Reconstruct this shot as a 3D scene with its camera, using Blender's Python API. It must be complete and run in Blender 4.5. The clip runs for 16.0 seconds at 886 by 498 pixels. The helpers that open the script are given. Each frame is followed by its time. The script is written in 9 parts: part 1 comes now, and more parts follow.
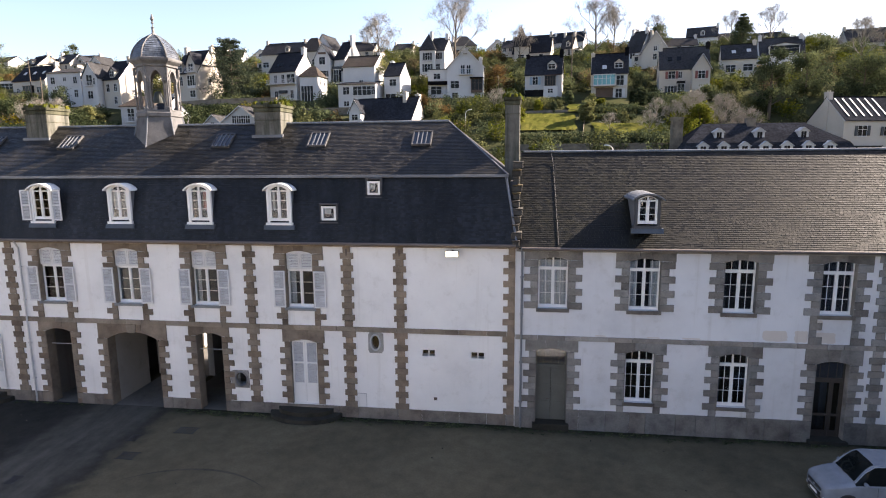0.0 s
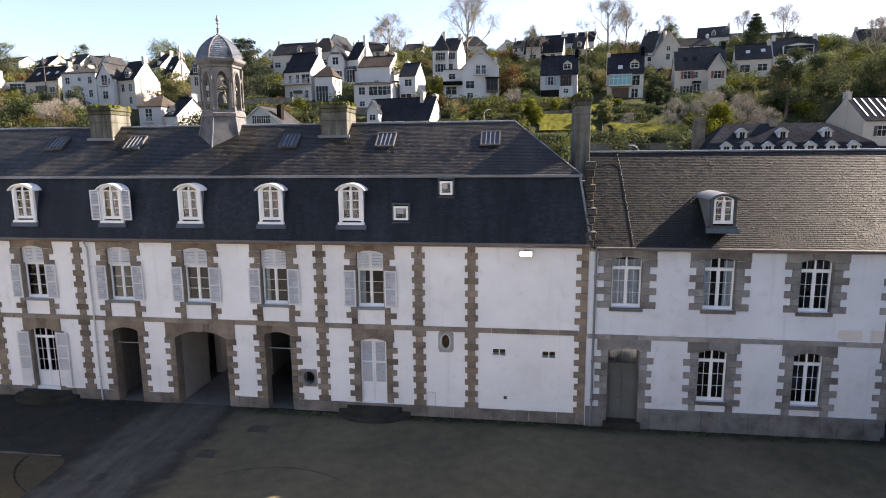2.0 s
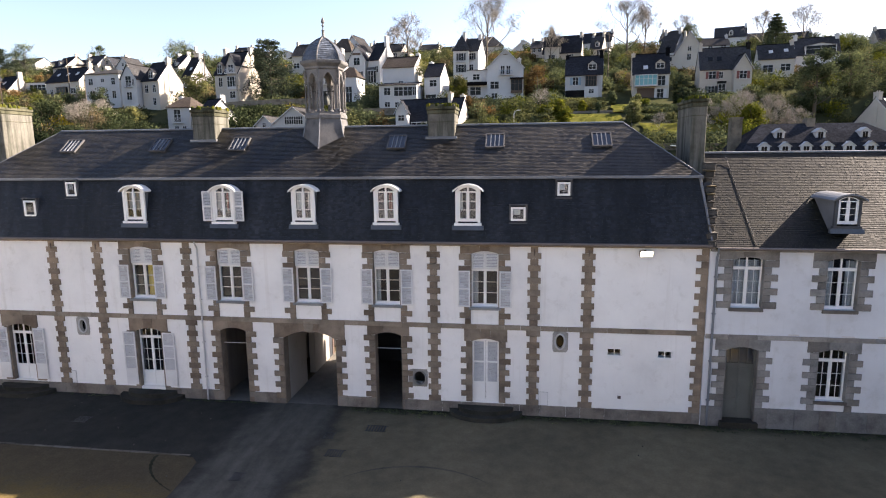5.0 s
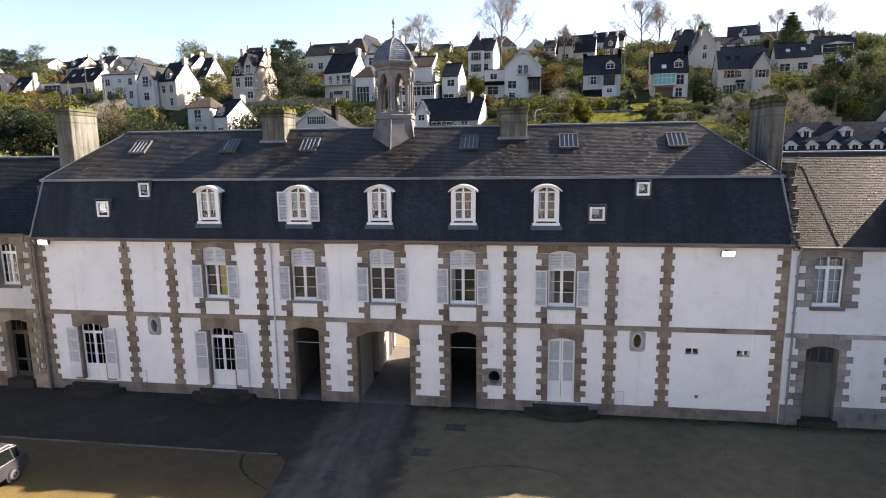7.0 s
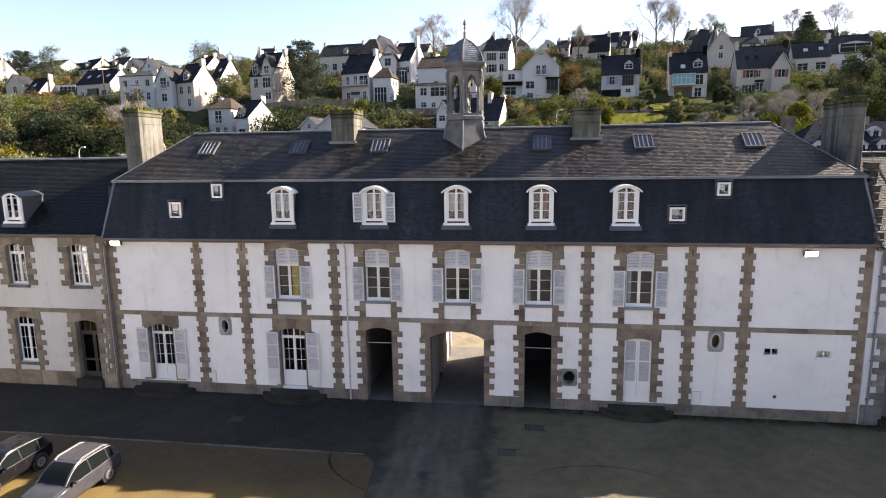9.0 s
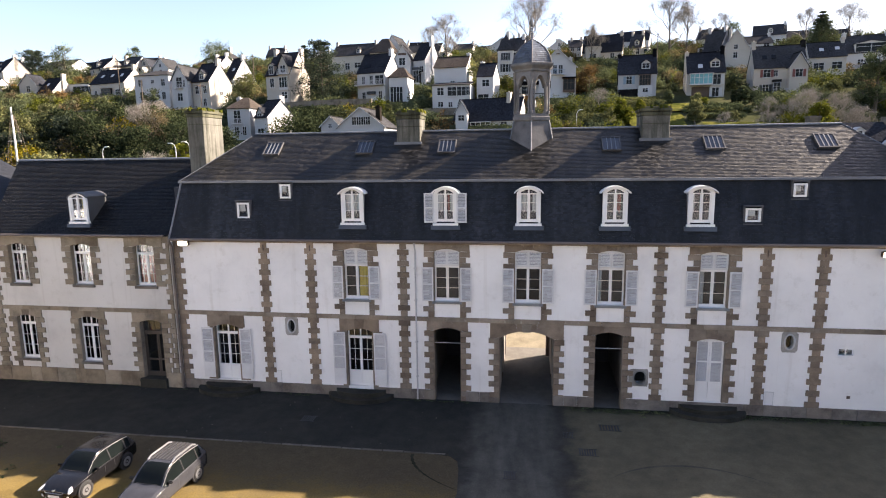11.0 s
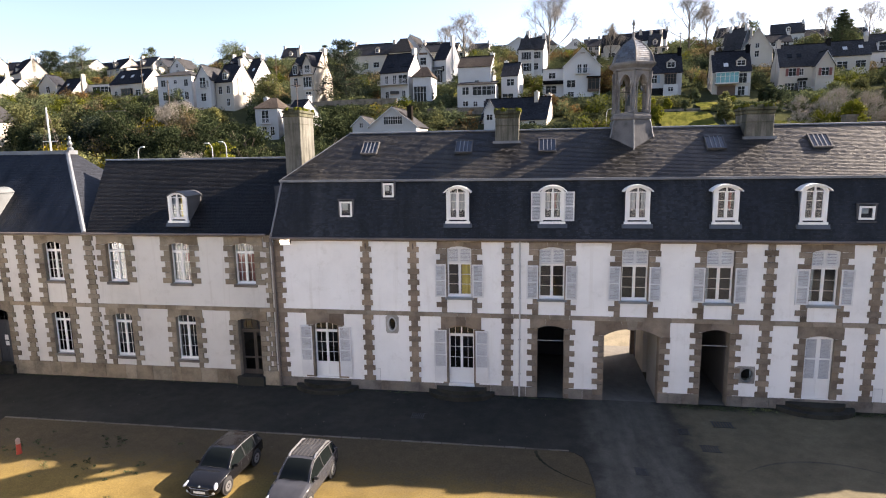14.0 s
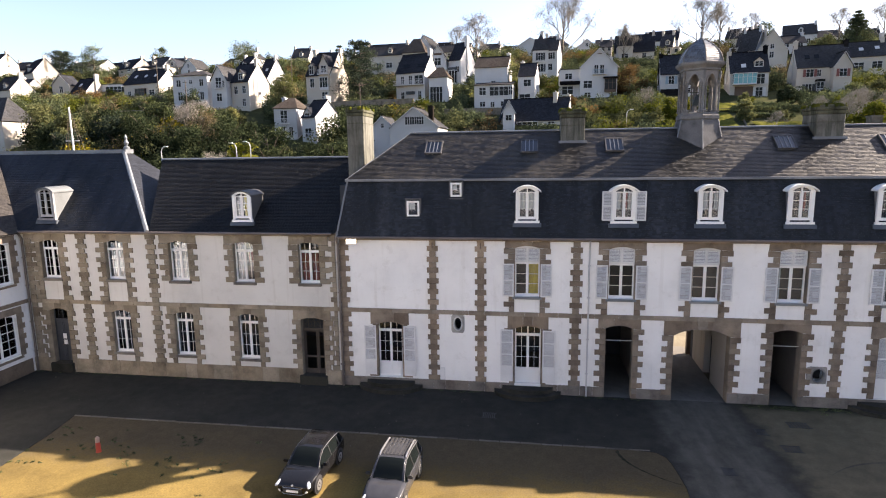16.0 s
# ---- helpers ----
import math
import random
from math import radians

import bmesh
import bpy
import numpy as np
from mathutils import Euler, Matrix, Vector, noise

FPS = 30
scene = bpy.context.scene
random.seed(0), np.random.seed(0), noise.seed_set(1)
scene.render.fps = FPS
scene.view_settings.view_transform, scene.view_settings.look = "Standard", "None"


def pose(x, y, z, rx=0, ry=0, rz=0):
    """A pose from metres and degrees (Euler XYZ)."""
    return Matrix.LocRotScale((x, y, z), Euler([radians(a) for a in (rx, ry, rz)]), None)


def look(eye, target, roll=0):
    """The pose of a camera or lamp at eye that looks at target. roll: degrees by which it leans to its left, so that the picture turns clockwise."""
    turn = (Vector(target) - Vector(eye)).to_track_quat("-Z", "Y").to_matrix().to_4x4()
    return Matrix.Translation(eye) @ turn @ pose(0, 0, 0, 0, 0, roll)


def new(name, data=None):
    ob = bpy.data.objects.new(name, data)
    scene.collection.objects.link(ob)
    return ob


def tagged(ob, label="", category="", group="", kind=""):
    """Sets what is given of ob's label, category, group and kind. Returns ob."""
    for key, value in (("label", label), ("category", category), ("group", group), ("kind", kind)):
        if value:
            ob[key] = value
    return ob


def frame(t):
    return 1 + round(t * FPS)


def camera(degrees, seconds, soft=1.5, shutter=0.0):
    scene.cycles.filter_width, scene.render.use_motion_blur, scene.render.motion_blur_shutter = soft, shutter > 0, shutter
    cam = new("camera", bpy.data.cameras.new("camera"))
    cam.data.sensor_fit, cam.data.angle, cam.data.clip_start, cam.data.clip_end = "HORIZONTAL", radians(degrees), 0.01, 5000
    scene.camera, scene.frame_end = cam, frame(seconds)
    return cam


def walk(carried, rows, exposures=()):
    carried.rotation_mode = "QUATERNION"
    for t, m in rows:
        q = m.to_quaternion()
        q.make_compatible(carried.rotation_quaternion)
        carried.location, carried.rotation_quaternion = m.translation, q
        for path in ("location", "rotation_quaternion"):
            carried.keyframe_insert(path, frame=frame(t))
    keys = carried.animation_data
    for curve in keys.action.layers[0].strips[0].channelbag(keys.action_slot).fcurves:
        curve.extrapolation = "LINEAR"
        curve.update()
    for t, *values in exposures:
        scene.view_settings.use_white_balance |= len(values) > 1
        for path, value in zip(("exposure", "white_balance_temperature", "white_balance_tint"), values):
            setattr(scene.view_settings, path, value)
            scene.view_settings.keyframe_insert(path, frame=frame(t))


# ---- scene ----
cam = camera(74.0, 16.0, 1.1)
PATH = [
    (0, (20.48, -27.509, 13.264), (20.214, -25.554, 12.938), -0.5),
    (0.5, (19.725, -27.63, 13.268), (19.457, -25.675, 12.942), -0.6),
    (1, (18.915, -27.795, 13.288), (18.646, -25.84, 12.962), -0.6),
    (1.5, (17.964, -27.978, 13.3), (17.696, -26.023, 12.973), -0.5),
    (2, (17.09, -28.125, 13.304), (16.82, -26.171, 12.978), -0.5),
    (2.5, (16.177, -28.301, 13.312), (15.906, -26.346, 12.987), -0.6),
    (3, (15.254, -28.457, 13.32), (14.982, -26.502, 12.994), -0.6),
    (3.5, (14.336, -28.595, 13.32), (14.062, -26.641, 12.995), -0.6),
    (4, (13.401, -28.745, 13.349), (13.127, -26.791, 13.024), -0.6),
    (6.5, (8.634, -29.555, 13.458), (8.354, -27.602, 13.132), -0.6),
    (7, (7.729, -29.711, 13.489), (7.446, -27.759, 13.162), -0.7),
    (7.5, (6.808, -29.856, 13.507), (6.523, -27.904, 13.18), -0.7),
    (8, (5.896, -30.006, 13.533), (5.608, -28.054, 13.206), -0.7),
    (8.5, (4.944, -30.157, 13.562), (4.655, -28.205, 13.235), -0.7),
    (9, (3.943, -30.328, 13.562), (3.651, -28.376, 13.236), -0.8),
    (11.5, (-0.564, -31.095, 13.696), (-0.862, -29.145, 13.368), -0.8),
    (12, (-1.447, -31.273, 13.69), (-1.747, -29.323, 13.363), -0.9),
    (12.5, (-2.428, -31.47, 13.697), (-2.729, -29.52, 13.369), -0.9),
    (13, (-3.378, -31.663, 13.7), (-3.68, -29.713, 13.373), -0.8),
    (13.5, (-4.296, -31.812, 13.724), (-4.6, -29.863, 13.395), -0.8),
    (14, (-5.247, -31.978, 13.724), (-5.55, -30.029, 13.395), -0.9),
    (14.5, (-6.18, -32.121, 13.722), (-6.485, -30.172, 13.394), -0.9),
    (15, (-7.102, -32.263, 13.708), (-7.407, -30.314, 13.381), -0.8),
    (15.5, (-7.967, -32.385, 13.713), (-8.274, -30.436, 13.385), -0.9),
    (16, (-8.942, -32.533, 13.714), (-9.249, -30.584, 13.387), -0.8),
]
walk(cam, [(t, look(eye, target, roll)) for t, eye, target, roll in PATH], [(0.0, 2.31, 6880, 18.8), (16.0, 2.31, 6880, 18.8)])

# ---- world, sun ----
SUN_AZ, SUN_EL = 60.0, 31.2
world = bpy.data.worlds.new("sky")
scene.world = world
world.use_nodes = True
wn = world.node_tree.nodes
sky = wn.new("ShaderNodeTexSky")
sky.sky_type = "NISHITA"
sky.sun_disc = False
sky.sun_elevation = radians(SUN_EL)
sky.sun_rotation = radians(SUN_AZ)
sky.altitude = 20
sky.air_density = 1.0
sky.dust_density = 1.3
sky.ozone_density = 1.2
wn["Background"].inputs["Strength"].default_value = 0.063
sky_tint = wn.new("ShaderNodeMix")  # slight blue tint on the sky colour
sky_tint.data_type = "RGBA"
sky_tint.blend_type = "MULTIPLY"
sky_tint.inputs[0].default_value = 1.0
sky_tint.inputs[7].default_value = (0.975, 0.985, 1.03, 1)
world.node_tree.links.new(sky.outputs["Color"], sky_tint.inputs[6])
world.node_tree.links.new(sky_tint.outputs[2], wn["Background"].inputs["Color"])
sun = new("sun", bpy.data.lights.new("sun", "SUN"))
sun.data.energy = 5.0
sun.data.angle = radians(0.5)
sun.data.color = (1.0, 0.90, 0.75)
ce = math.cos(radians(SUN_EL))
SUN_DIR = Vector((math.sin(radians(SUN_AZ)) * ce, math.cos(radians(SUN_AZ)) * ce, math.sin(radians(SUN_EL))))
sun.matrix_world = look(SUN_DIR * 100, (0, 0, 0))


# ---- materials ----
def mat_base(name, rough=0.8, spec=0.3):
    m = bpy.data.materials.new(name)
    m.use_nodes = True
    b = m.node_tree.nodes["Principled BSDF"]
    b.inputs["Roughness"].default_value = rough
    b.inputs["Specular IOR Level"].default_value = spec
    return m, m.node_tree.nodes, m.node_tree.links, b


def noise_node(n, l, coord, scale, detail=5, rough=0.6, stretch=None):
    t = n.new("ShaderNodeTexNoise")
    t.inputs["Scale"].default_value = scale
    t.inputs["Detail"].default_value = detail
    t.inputs["Roughness"].default_value = rough
    if stretch:
        mp = n.new("ShaderNodeMapping")
        mp.inputs["Scale"].default_value = stretch
        l.new(coord, mp.inputs["Vector"])
        coord = mp.outputs["Vector"]
    l.new(coord, t.inputs["Vector"])
    return t.outputs["Fac"]


def ramp(n, l, fac, stops):
    r = n.new("ShaderNodeValToRGB")
    r.color_ramp.elements[0].position, r.color_ramp.elements[0].color = stops[0][0], (*stops[0][1], 1)
    r.color_ramp.elements[1].position, r.color_ramp.elements[1].color = stops[-1][0], (*stops[-1][1], 1)
    for p, c in stops[1:-1]:
        e = r.color_ramp.elements.new(p)
        e.color = (*c, 1)
    l.new(fac, r.inputs["Fac"])
    return r.outputs["Color"]


def mixc(n, l, fac, a, b, mode="MIX"):
    m = n.new("ShaderNodeMix")
    m.data_type = "RGBA"
    m.blend_type = mode
    for sock, v in ((m.inputs[0], fac), (m.inputs[6], a), (m.inputs[7], b)):
        if isinstance(v, (int, float)):
            sock.default_value = v
        elif isinstance(v, tuple):
            sock.default_value = (*v, 1)
        else:
            l.new(v, sock)
    return m.outputs[2]


def bump(n, l, b, height, strength=0.3, dist=0.02):
    u = n.new("ShaderNodeBump")
    u.inputs["Strength"].default_value = strength
    u.inputs["Distance"].default_value = dist
    l.new(height, u.inputs["Height"])
    l.new(u.outputs["Normal"], b.inputs["Normal"])


def geo_pos(n):
    return n.new("ShaderNodeNewGeometry").outputs["Position"]


def obj_rand(n):
    return n.new("ShaderNodeObjectInfo").outputs["Random"]


def m_plain(name, col, rough=0.6, vary=0.12, scale=3.0, spec=0.3, metal=0.0, rand=0.0):
    """A painted or cast surface: one colour with faint patches, grain and dirt."""
    m, n, l, b = mat_base(name, rough, spec)
    p = geo_pos(n)
    big = noise_node(n, l, p, scale * 0.3)
    fine = noise_node(n, l, p, scale * 8, 3)
    lo = tuple(c * (1 - vary * 1.6) for c in col)
    hi = tuple(min(1, c * (1 + vary)) for c in col)
    c = ramp(n, l, big, [(0.3, lo), (0.7, hi)])
    c = mixc(n, l, 0.25, c, ramp(n, l, fine, [(0.3, lo), (0.7, hi)]))
    if rand:
        k = ramp(n, l, obj_rand(n), [(0.0, (1 - rand,) * 3), (1.0, (1 + rand * 0.4,) * 3)])
        c = mixc(n, l, 1.0, c, k, "MULTIPLY")
    l.new(c, b.inputs["Base Color"])
    b.inputs["Metallic"].default_value = metal
    bump(n, l, b, fine, 0.15, 0.005)
    return m


def m_render(name, col=(0.80, 0.79, 0.77), streak=0.5):
    """Lime render: white, mottled, with faint grey damp patches and run-off streaks."""
    m, n, l, b = mat_base(name, 0.9, 0.15)
    p = geo_pos(n)
    patch = noise_node(n, l, p, 0.22, 6, 0.65)
    blot = noise_node(n, l, p, 1.3, 6, 0.7)
    runs = noise_node(n, l, p, 1.0, 4, 0.6, (2.2, 2.2, 0.12))
    fine = noise_node(n, l, p, 40, 3)
    c = ramp(n, l, patch, [(0.32, tuple(x * 0.80 for x in col)), (0.45, tuple(x * 0.92 for x in col)), (0.62, col)])
    c2 = ramp(n, l, blot, [(0.28, (0.80, 0.79, 0.76)), (0.45, (1, 1, 1))])
    c3 = ramp(n, l, runs, [(0.27, (0.78, 0.76, 0.72)), (0.42, (1, 1, 1))])
    c = mixc(n, l, 0.7, c, c2, "MULTIPLY")
    c = mixc(n, l, streak, c, c3, "MULTIPLY")
    l.new(c, b.inputs["Base Color"])
    bump(n, l, b, fine, 0.25, 0.006)
    return m


def m_stone(name, col=(0.235, 0.20, 0.165), dark=0.55, rand=0.35):
    """Brown-grey granite, each block with its own tone, speckled and weathered."""
    m, n, l, b = mat_base(name, 0.9, 0.2)
    p = geo_pos(n)
    spot = noise_node(n, l, p, 22, 5, 0.7)
    soft = noise_node(n, l, p, 0.9, 5, 0.65)
    c = ramp(n, l, soft, [(0.3, tuple(x * dark for x in col)), (0.52, col), (0.75, tuple(min(1, x * 1.3) for x in col))])
    c = mixc(n, l, 0.4, c, ramp(n, l, spot, [(0.35, (0.55, 0.55, 0.55)), (0.65, (1.25, 1.22, 1.18))]), "MULTIPLY")
    k = ramp(n, l, obj_rand(n), [(0.0, (1 - rand, 1 - rand * 1.08, 1 - rand * 1.15)), (0.35, (1.02, 0.97, 0.92)), (0.65, (0.94, 0.95, 0.96)), (1.0, (1 + rand * 0.6, 1 + rand * 0.55, 1 + rand * 0.5))])
    isl = ramp(n, l, n.new("ShaderNodeNewGeometry").outputs["Random Per Island"], [(0.0, (0.75, 0.74, 0.73)), (1.0, (1.2, 1.17, 1.12))])
    c = mixc(n, l, 1.0, c, k, "MULTIPLY")
    c = mixc(n, l, 1.0, c, isl, "MULTIPLY")
    l.new(c, b.inputs["Base Color"])
    bump(n, l, b, spot, 0.5, 0.012)
    return m


def m_slate(name, col=(0.075, 0.075, 0.082), lichen=0.35, rough=0.62, w=0.22, h=0.13, tint=(0.19, 0.165, 0.10), spec=0.35, relief=0.9):
    """Slates laid in courses, by the roof's own UV in metres, with lichen and moss."""
    m, n, l, b = mat_base(name, rough, spec)
    uv = n.new("ShaderNodeUVMap").outputs["UV"]
    p = geo_pos(n)
    br = n.new("ShaderNodeTexBrick")
    br.inputs["Scale"].default_value = 1.0
    br.inputs["Mortar Size"].default_value = 0.008
    br.inputs["Mortar Smooth"].default_value = 0.3
    br.inputs["Brick Width"].default_value = w
    br.inputs["Row Height"].default_value = h
    br.offset = 0.5
    br.inputs["Color1"].default_value = (*[x * 0.72 for x in col], 1)
    br.inputs["Color2"].default_value = (*[x * 1.35 for x in col], 1)
    br.inputs["Mortar"].default_value = (*[x * 0.25 for x in col], 1)
    l.new(uv, br.inputs["Vector"])
    big = noise_node(n, l, p, 0.35, 6, 0.7)
    mid = noise_node(n, l, p, 2.2, 6, 0.7)
    fac = n.new("ShaderNodeMath")
    fac.operation = "MULTIPLY"
    l.new(ramp(n, l, big, [(0.42, (0, 0, 0)), (0.68, (1, 1, 1))]), fac.inputs[0])
    l.new(ramp(n, l, mid, [(0.38, (0, 0, 0)), (0.62, (1, 1, 1))]), fac.inputs[1])
    f2 = n.new("ShaderNodeMath")
    f2.operation = "MULTIPLY"
    f2.inputs[1].default_value = lichen
    l.new(fac.outputs[0], f2.inputs[0])
    c = mixc(n, l, f2.outputs[0], br.outputs["Color"], tint)
    c = mixc(n, l, 1.0, c, ramp(n, l, noise_node(n, l, p, 0.15, 4), [(0.3, (0.75, 0.74, 0.73)), (0.7, (1.2, 1.2, 1.2))]), "MULTIPLY")
    l.new(c, b.inputs["Base Color"])
    # each course overlaps the next: a saw-tooth along the slope
    sep = n.new("ShaderNodeSeparateXYZ")
    l.new(uv, sep.inputs[0])
    dv = n.new("ShaderNodeMath")
    dv.operation = "DIVIDE"
    dv.inputs[1].default_value = h
    l.new(sep.outputs["Y"], dv.inputs[0])
    fr = n.new("ShaderNodeMath")
    fr.operation = "FRACT"
    l.new(dv.outputs[0], fr.inputs[0])
    inv = n.new("ShaderNodeMath")
    inv.operation = "SUBTRACT"
    inv.inputs[0].default_value = 1.0
    l.new(fr.outputs[0], inv.inputs[1])
    add = n.new("ShaderNodeMath")
    add.operation = "ADD"
    l.new(inv.outputs[0], add.inputs[0])
    l.new(br.outputs["Color"], add.inputs[1])
    bump(n, l, b, add.outputs[0], relief, 0.04)
    return m


def m_slates(name, col, lichen=0.35, tint=(0.1, 0.085, 0.05), contrast=0.6, rough=0.65, spec=0.25, rare=2.4):
    """Single slates: a tone for each, with lichen in patches and streaks down the slope."""
    m, n, l, b = mat_base(name, rough, spec)
    p = geo_pos(n)
    isl = n.new("ShaderNodeNewGeometry").outputs["Random Per Island"]
    c = ramp(n, l, isl, [(0.0, tuple(x * (1 - contrast) for x in col)), (0.55, col), (0.90, tuple(x * (1 + contrast) for x in col)), (0.965, tuple(x * (1 + 1.6 * contrast) for x in col)), (1.0, tuple(x * (1 + rare * contrast) for x in col))])
    big = noise_node(n, l, p, 0.30, 6, 0.72)
    mid = noise_node(n, l, p, 2.6, 6, 0.75)
    run = noise_node(n, l, p, 1.0, 4, 0.6, (1.4, 0.25, 0.25))
    f = n.new("ShaderNodeMath")
    f.operation = "MULTIPLY"
    l.new(ramp(n, l, big, [(0.40, (0, 0, 0)), (0.64, (1, 1, 1))]), f.inputs[0])
    l.new(ramp(n, l, mid, [(0.36, (0, 0, 0)), (0.6, (1, 1, 1))]), f.inputs[1])
    g = n.new("ShaderNodeMath")
    g.operation = "MULTIPLY"
    g.inputs[1].default_value = lichen
    l.new(f.outputs[0], g.inputs[0])
    c = mixc(n, l, g.outputs[0], c, tint)
    c = mixc(n, l, 0.9, c, ramp(n, l, run, [(0.3, (0.42, 0.43, 0.45)), (0.65, (1.3, 1.27, 1.22))]), "MULTIPLY")
    broad = noise_node(n, l, p, 0.16, 5, 0.6, (1.0, 0.6, 0.6))
    c = mixc(n, l, 1.0, c, ramp(n, l, broad, [(0.3, (0.52, 0.55, 0.58)), (0.5, (0.95, 0.95, 0.95)), (0.7, (1.5, 1.46, 1.4))]), "MULTIPLY")
    l.new(c, b.inputs["Base Color"])
    rg_ = n.new("ShaderNodeMapRange")
    rg_.inputs[3].default_value, rg_.inputs[4].default_value = rough - 0.18, rough + 0.15
    l.new(isl, rg_.inputs[0])
    l.new(rg_.outputs[0], b.inputs["Roughness"])
    bump(n, l, b, mid, 0.3, 0.01)
    return m


def m_glass(name="window_glass", tint=(0.9, 0.95, 1.0), rough=0.02):
    m = bpy.data.materials.new(name)
    m.use_nodes = True
    n, l = m.node_tree.nodes, m.node_tree.links
    n.remove(n["Principled BSDF"])
    tr = n.new("ShaderNodeBsdfTransparent")
    tr.inputs["Color"].default_value = (*tint, 1)
    gl = n.new("ShaderNodeBsdfGlossy")
    gl.inputs["Roughness"].default_value = rough
    fr = n.new("ShaderNodeFresnel")
    fr.inputs["IOR"].default_value = 1.52
    mx = n.new("ShaderNodeMixShader")
    l.new(fr.outputs[0], mx.inputs[0])
    l.new(tr.outputs[0], mx.inputs[1])
    l.new(gl.outputs[0], mx.inputs[2])
    l.new(mx.outputs[0], n["Material Output"].inputs["Surface"])
    return m


def m_ground(name, cols, scale=0.5, rough=0.95, fine_amt=0.3, spec=0.1, shade_dirt=None):
    m, n, l, b = mat_base(name, rough, spec)
    p = geo_pos(n)
    a = noise_node(n, l, p, scale * 0.35, 6, 0.6)
    f = noise_node(n, l, p, 14, 6, 0.7)
    mid = noise_node(n, l, p, scale * 3, 6, 0.65)
    c = ramp(n, l, a, [(0.3, cols[0]), (0.5, cols[1]), (0.72, cols[2])])
    if shade_dirt:
        # the building's shade with trodden dirt, painted in and fading over a few metres
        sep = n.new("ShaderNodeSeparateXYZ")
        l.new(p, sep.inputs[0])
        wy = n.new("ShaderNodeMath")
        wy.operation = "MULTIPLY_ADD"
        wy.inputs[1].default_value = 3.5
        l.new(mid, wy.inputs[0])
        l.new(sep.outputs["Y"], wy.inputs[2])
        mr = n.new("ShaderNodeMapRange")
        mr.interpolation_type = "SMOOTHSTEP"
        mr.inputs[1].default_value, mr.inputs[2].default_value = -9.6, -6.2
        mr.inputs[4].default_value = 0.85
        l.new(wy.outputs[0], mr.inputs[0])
        c = mixc(n, l, mr.outputs[0], c, shade_dirt)
    c = mixc(n, l, fine_amt, c, ramp(n, l, f, [(0.3, (0.45, 0.45, 0.45)), (0.7, (1.4, 1.4, 1.4))]), "MULTIPLY")
    c = mixc(n, l, 0.5, c, ramp(n, l, mid, [(0.3, (0.7, 0.7, 0.7)), (0.7, (1.2, 1.2, 1.2))]), "MULTIPLY")
    l.new(c, b.inputs["Base Color"])
    bump(n, l, b, f, 0.5, 0.03)
    return m


def m_leaf(name, a, c, rough=0.7):
    m, n, l, b = mat_base(name, rough, 0.2)
    k = n.new("ShaderNodeNewGeometry").outputs["Random Per Island"]
    col = ramp(n, l, k, [(0.0, a), (1.0, c)])
    col = mixc(n, l, 1.0, col, ramp(n, l, obj_rand(n), [(0, (0.7, 0.72, 0.7)), (1, (1.25, 1.2, 1.1))]), "MULTIPLY")
    p = geo_pos(n)
    tone = noise_node(n, l, p, 0.22, 3, 0.5)
    col = mixc(n, l, 1.0, col, ramp(n, l, tone, [(0.3, (0.34, 0.38, 0.38)), (0.5, (0.8, 0.84, 0.8)), (0.7, (1.45, 1.4, 1.15))]), "MULTIPLY")
    n.remove(b)
    df = n.new("ShaderNodeBsdfDiffuse")
    tl = n.new("ShaderNodeBsdfTranslucent")
    mx = n.new("ShaderNodeMixShader")
    mx.inputs[0].default_value = 0.25
    l.new(col, df.inputs["Color"])
    l.new(col, tl.inputs["Color"])
    l.new(df.outputs[0], mx.inputs[1])
    l.new(tl.outputs[0], mx.inputs[2])
    l.new(mx.outputs[0], n["Material Output"].inputs["Surface"])
    return m


RENDER = m_render("lime_render", (0.775, 0.764, 0.74))
# same render with light put in: cool skylit shade east, dim warm bounce west
RENDER_COOL_SHADE = m_render("lime_render_cool_shade", (0.63, 0.64, 0.65))
RENDER_WARM_SHADE = m_render("lime_render_warm_shade", (0.56, 0.545, 0.51), 0.7)
# darker renders for the walls inside the gateway and the open doorways
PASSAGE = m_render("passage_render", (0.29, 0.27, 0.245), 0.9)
SIDE_PASSAGE = m_render("dark_plaster", (0.17, 0.155, 0.14), 0.9)
RENDER_OLD = m_render("lime_render_patchy", (0.71, 0.70, 0.68), 0.8)
GRANITE = m_stone("granite_quoin", (0.228, 0.190, 0.152))
GRANITE_PALE = m_stone("granite_pale", (0.238, 0.236, 0.228))
GRANITE_WEST = m_stone("granite_west", (0.235, 0.205, 0.16))
GRANITE_GREY = m_stone("granite_band", (0.22, 0.19, 0.155), 0.6, 0.2)
PLINTH = m_stone("granite_plinth", (0.165, 0.152, 0.138), 0.5, 0.2)
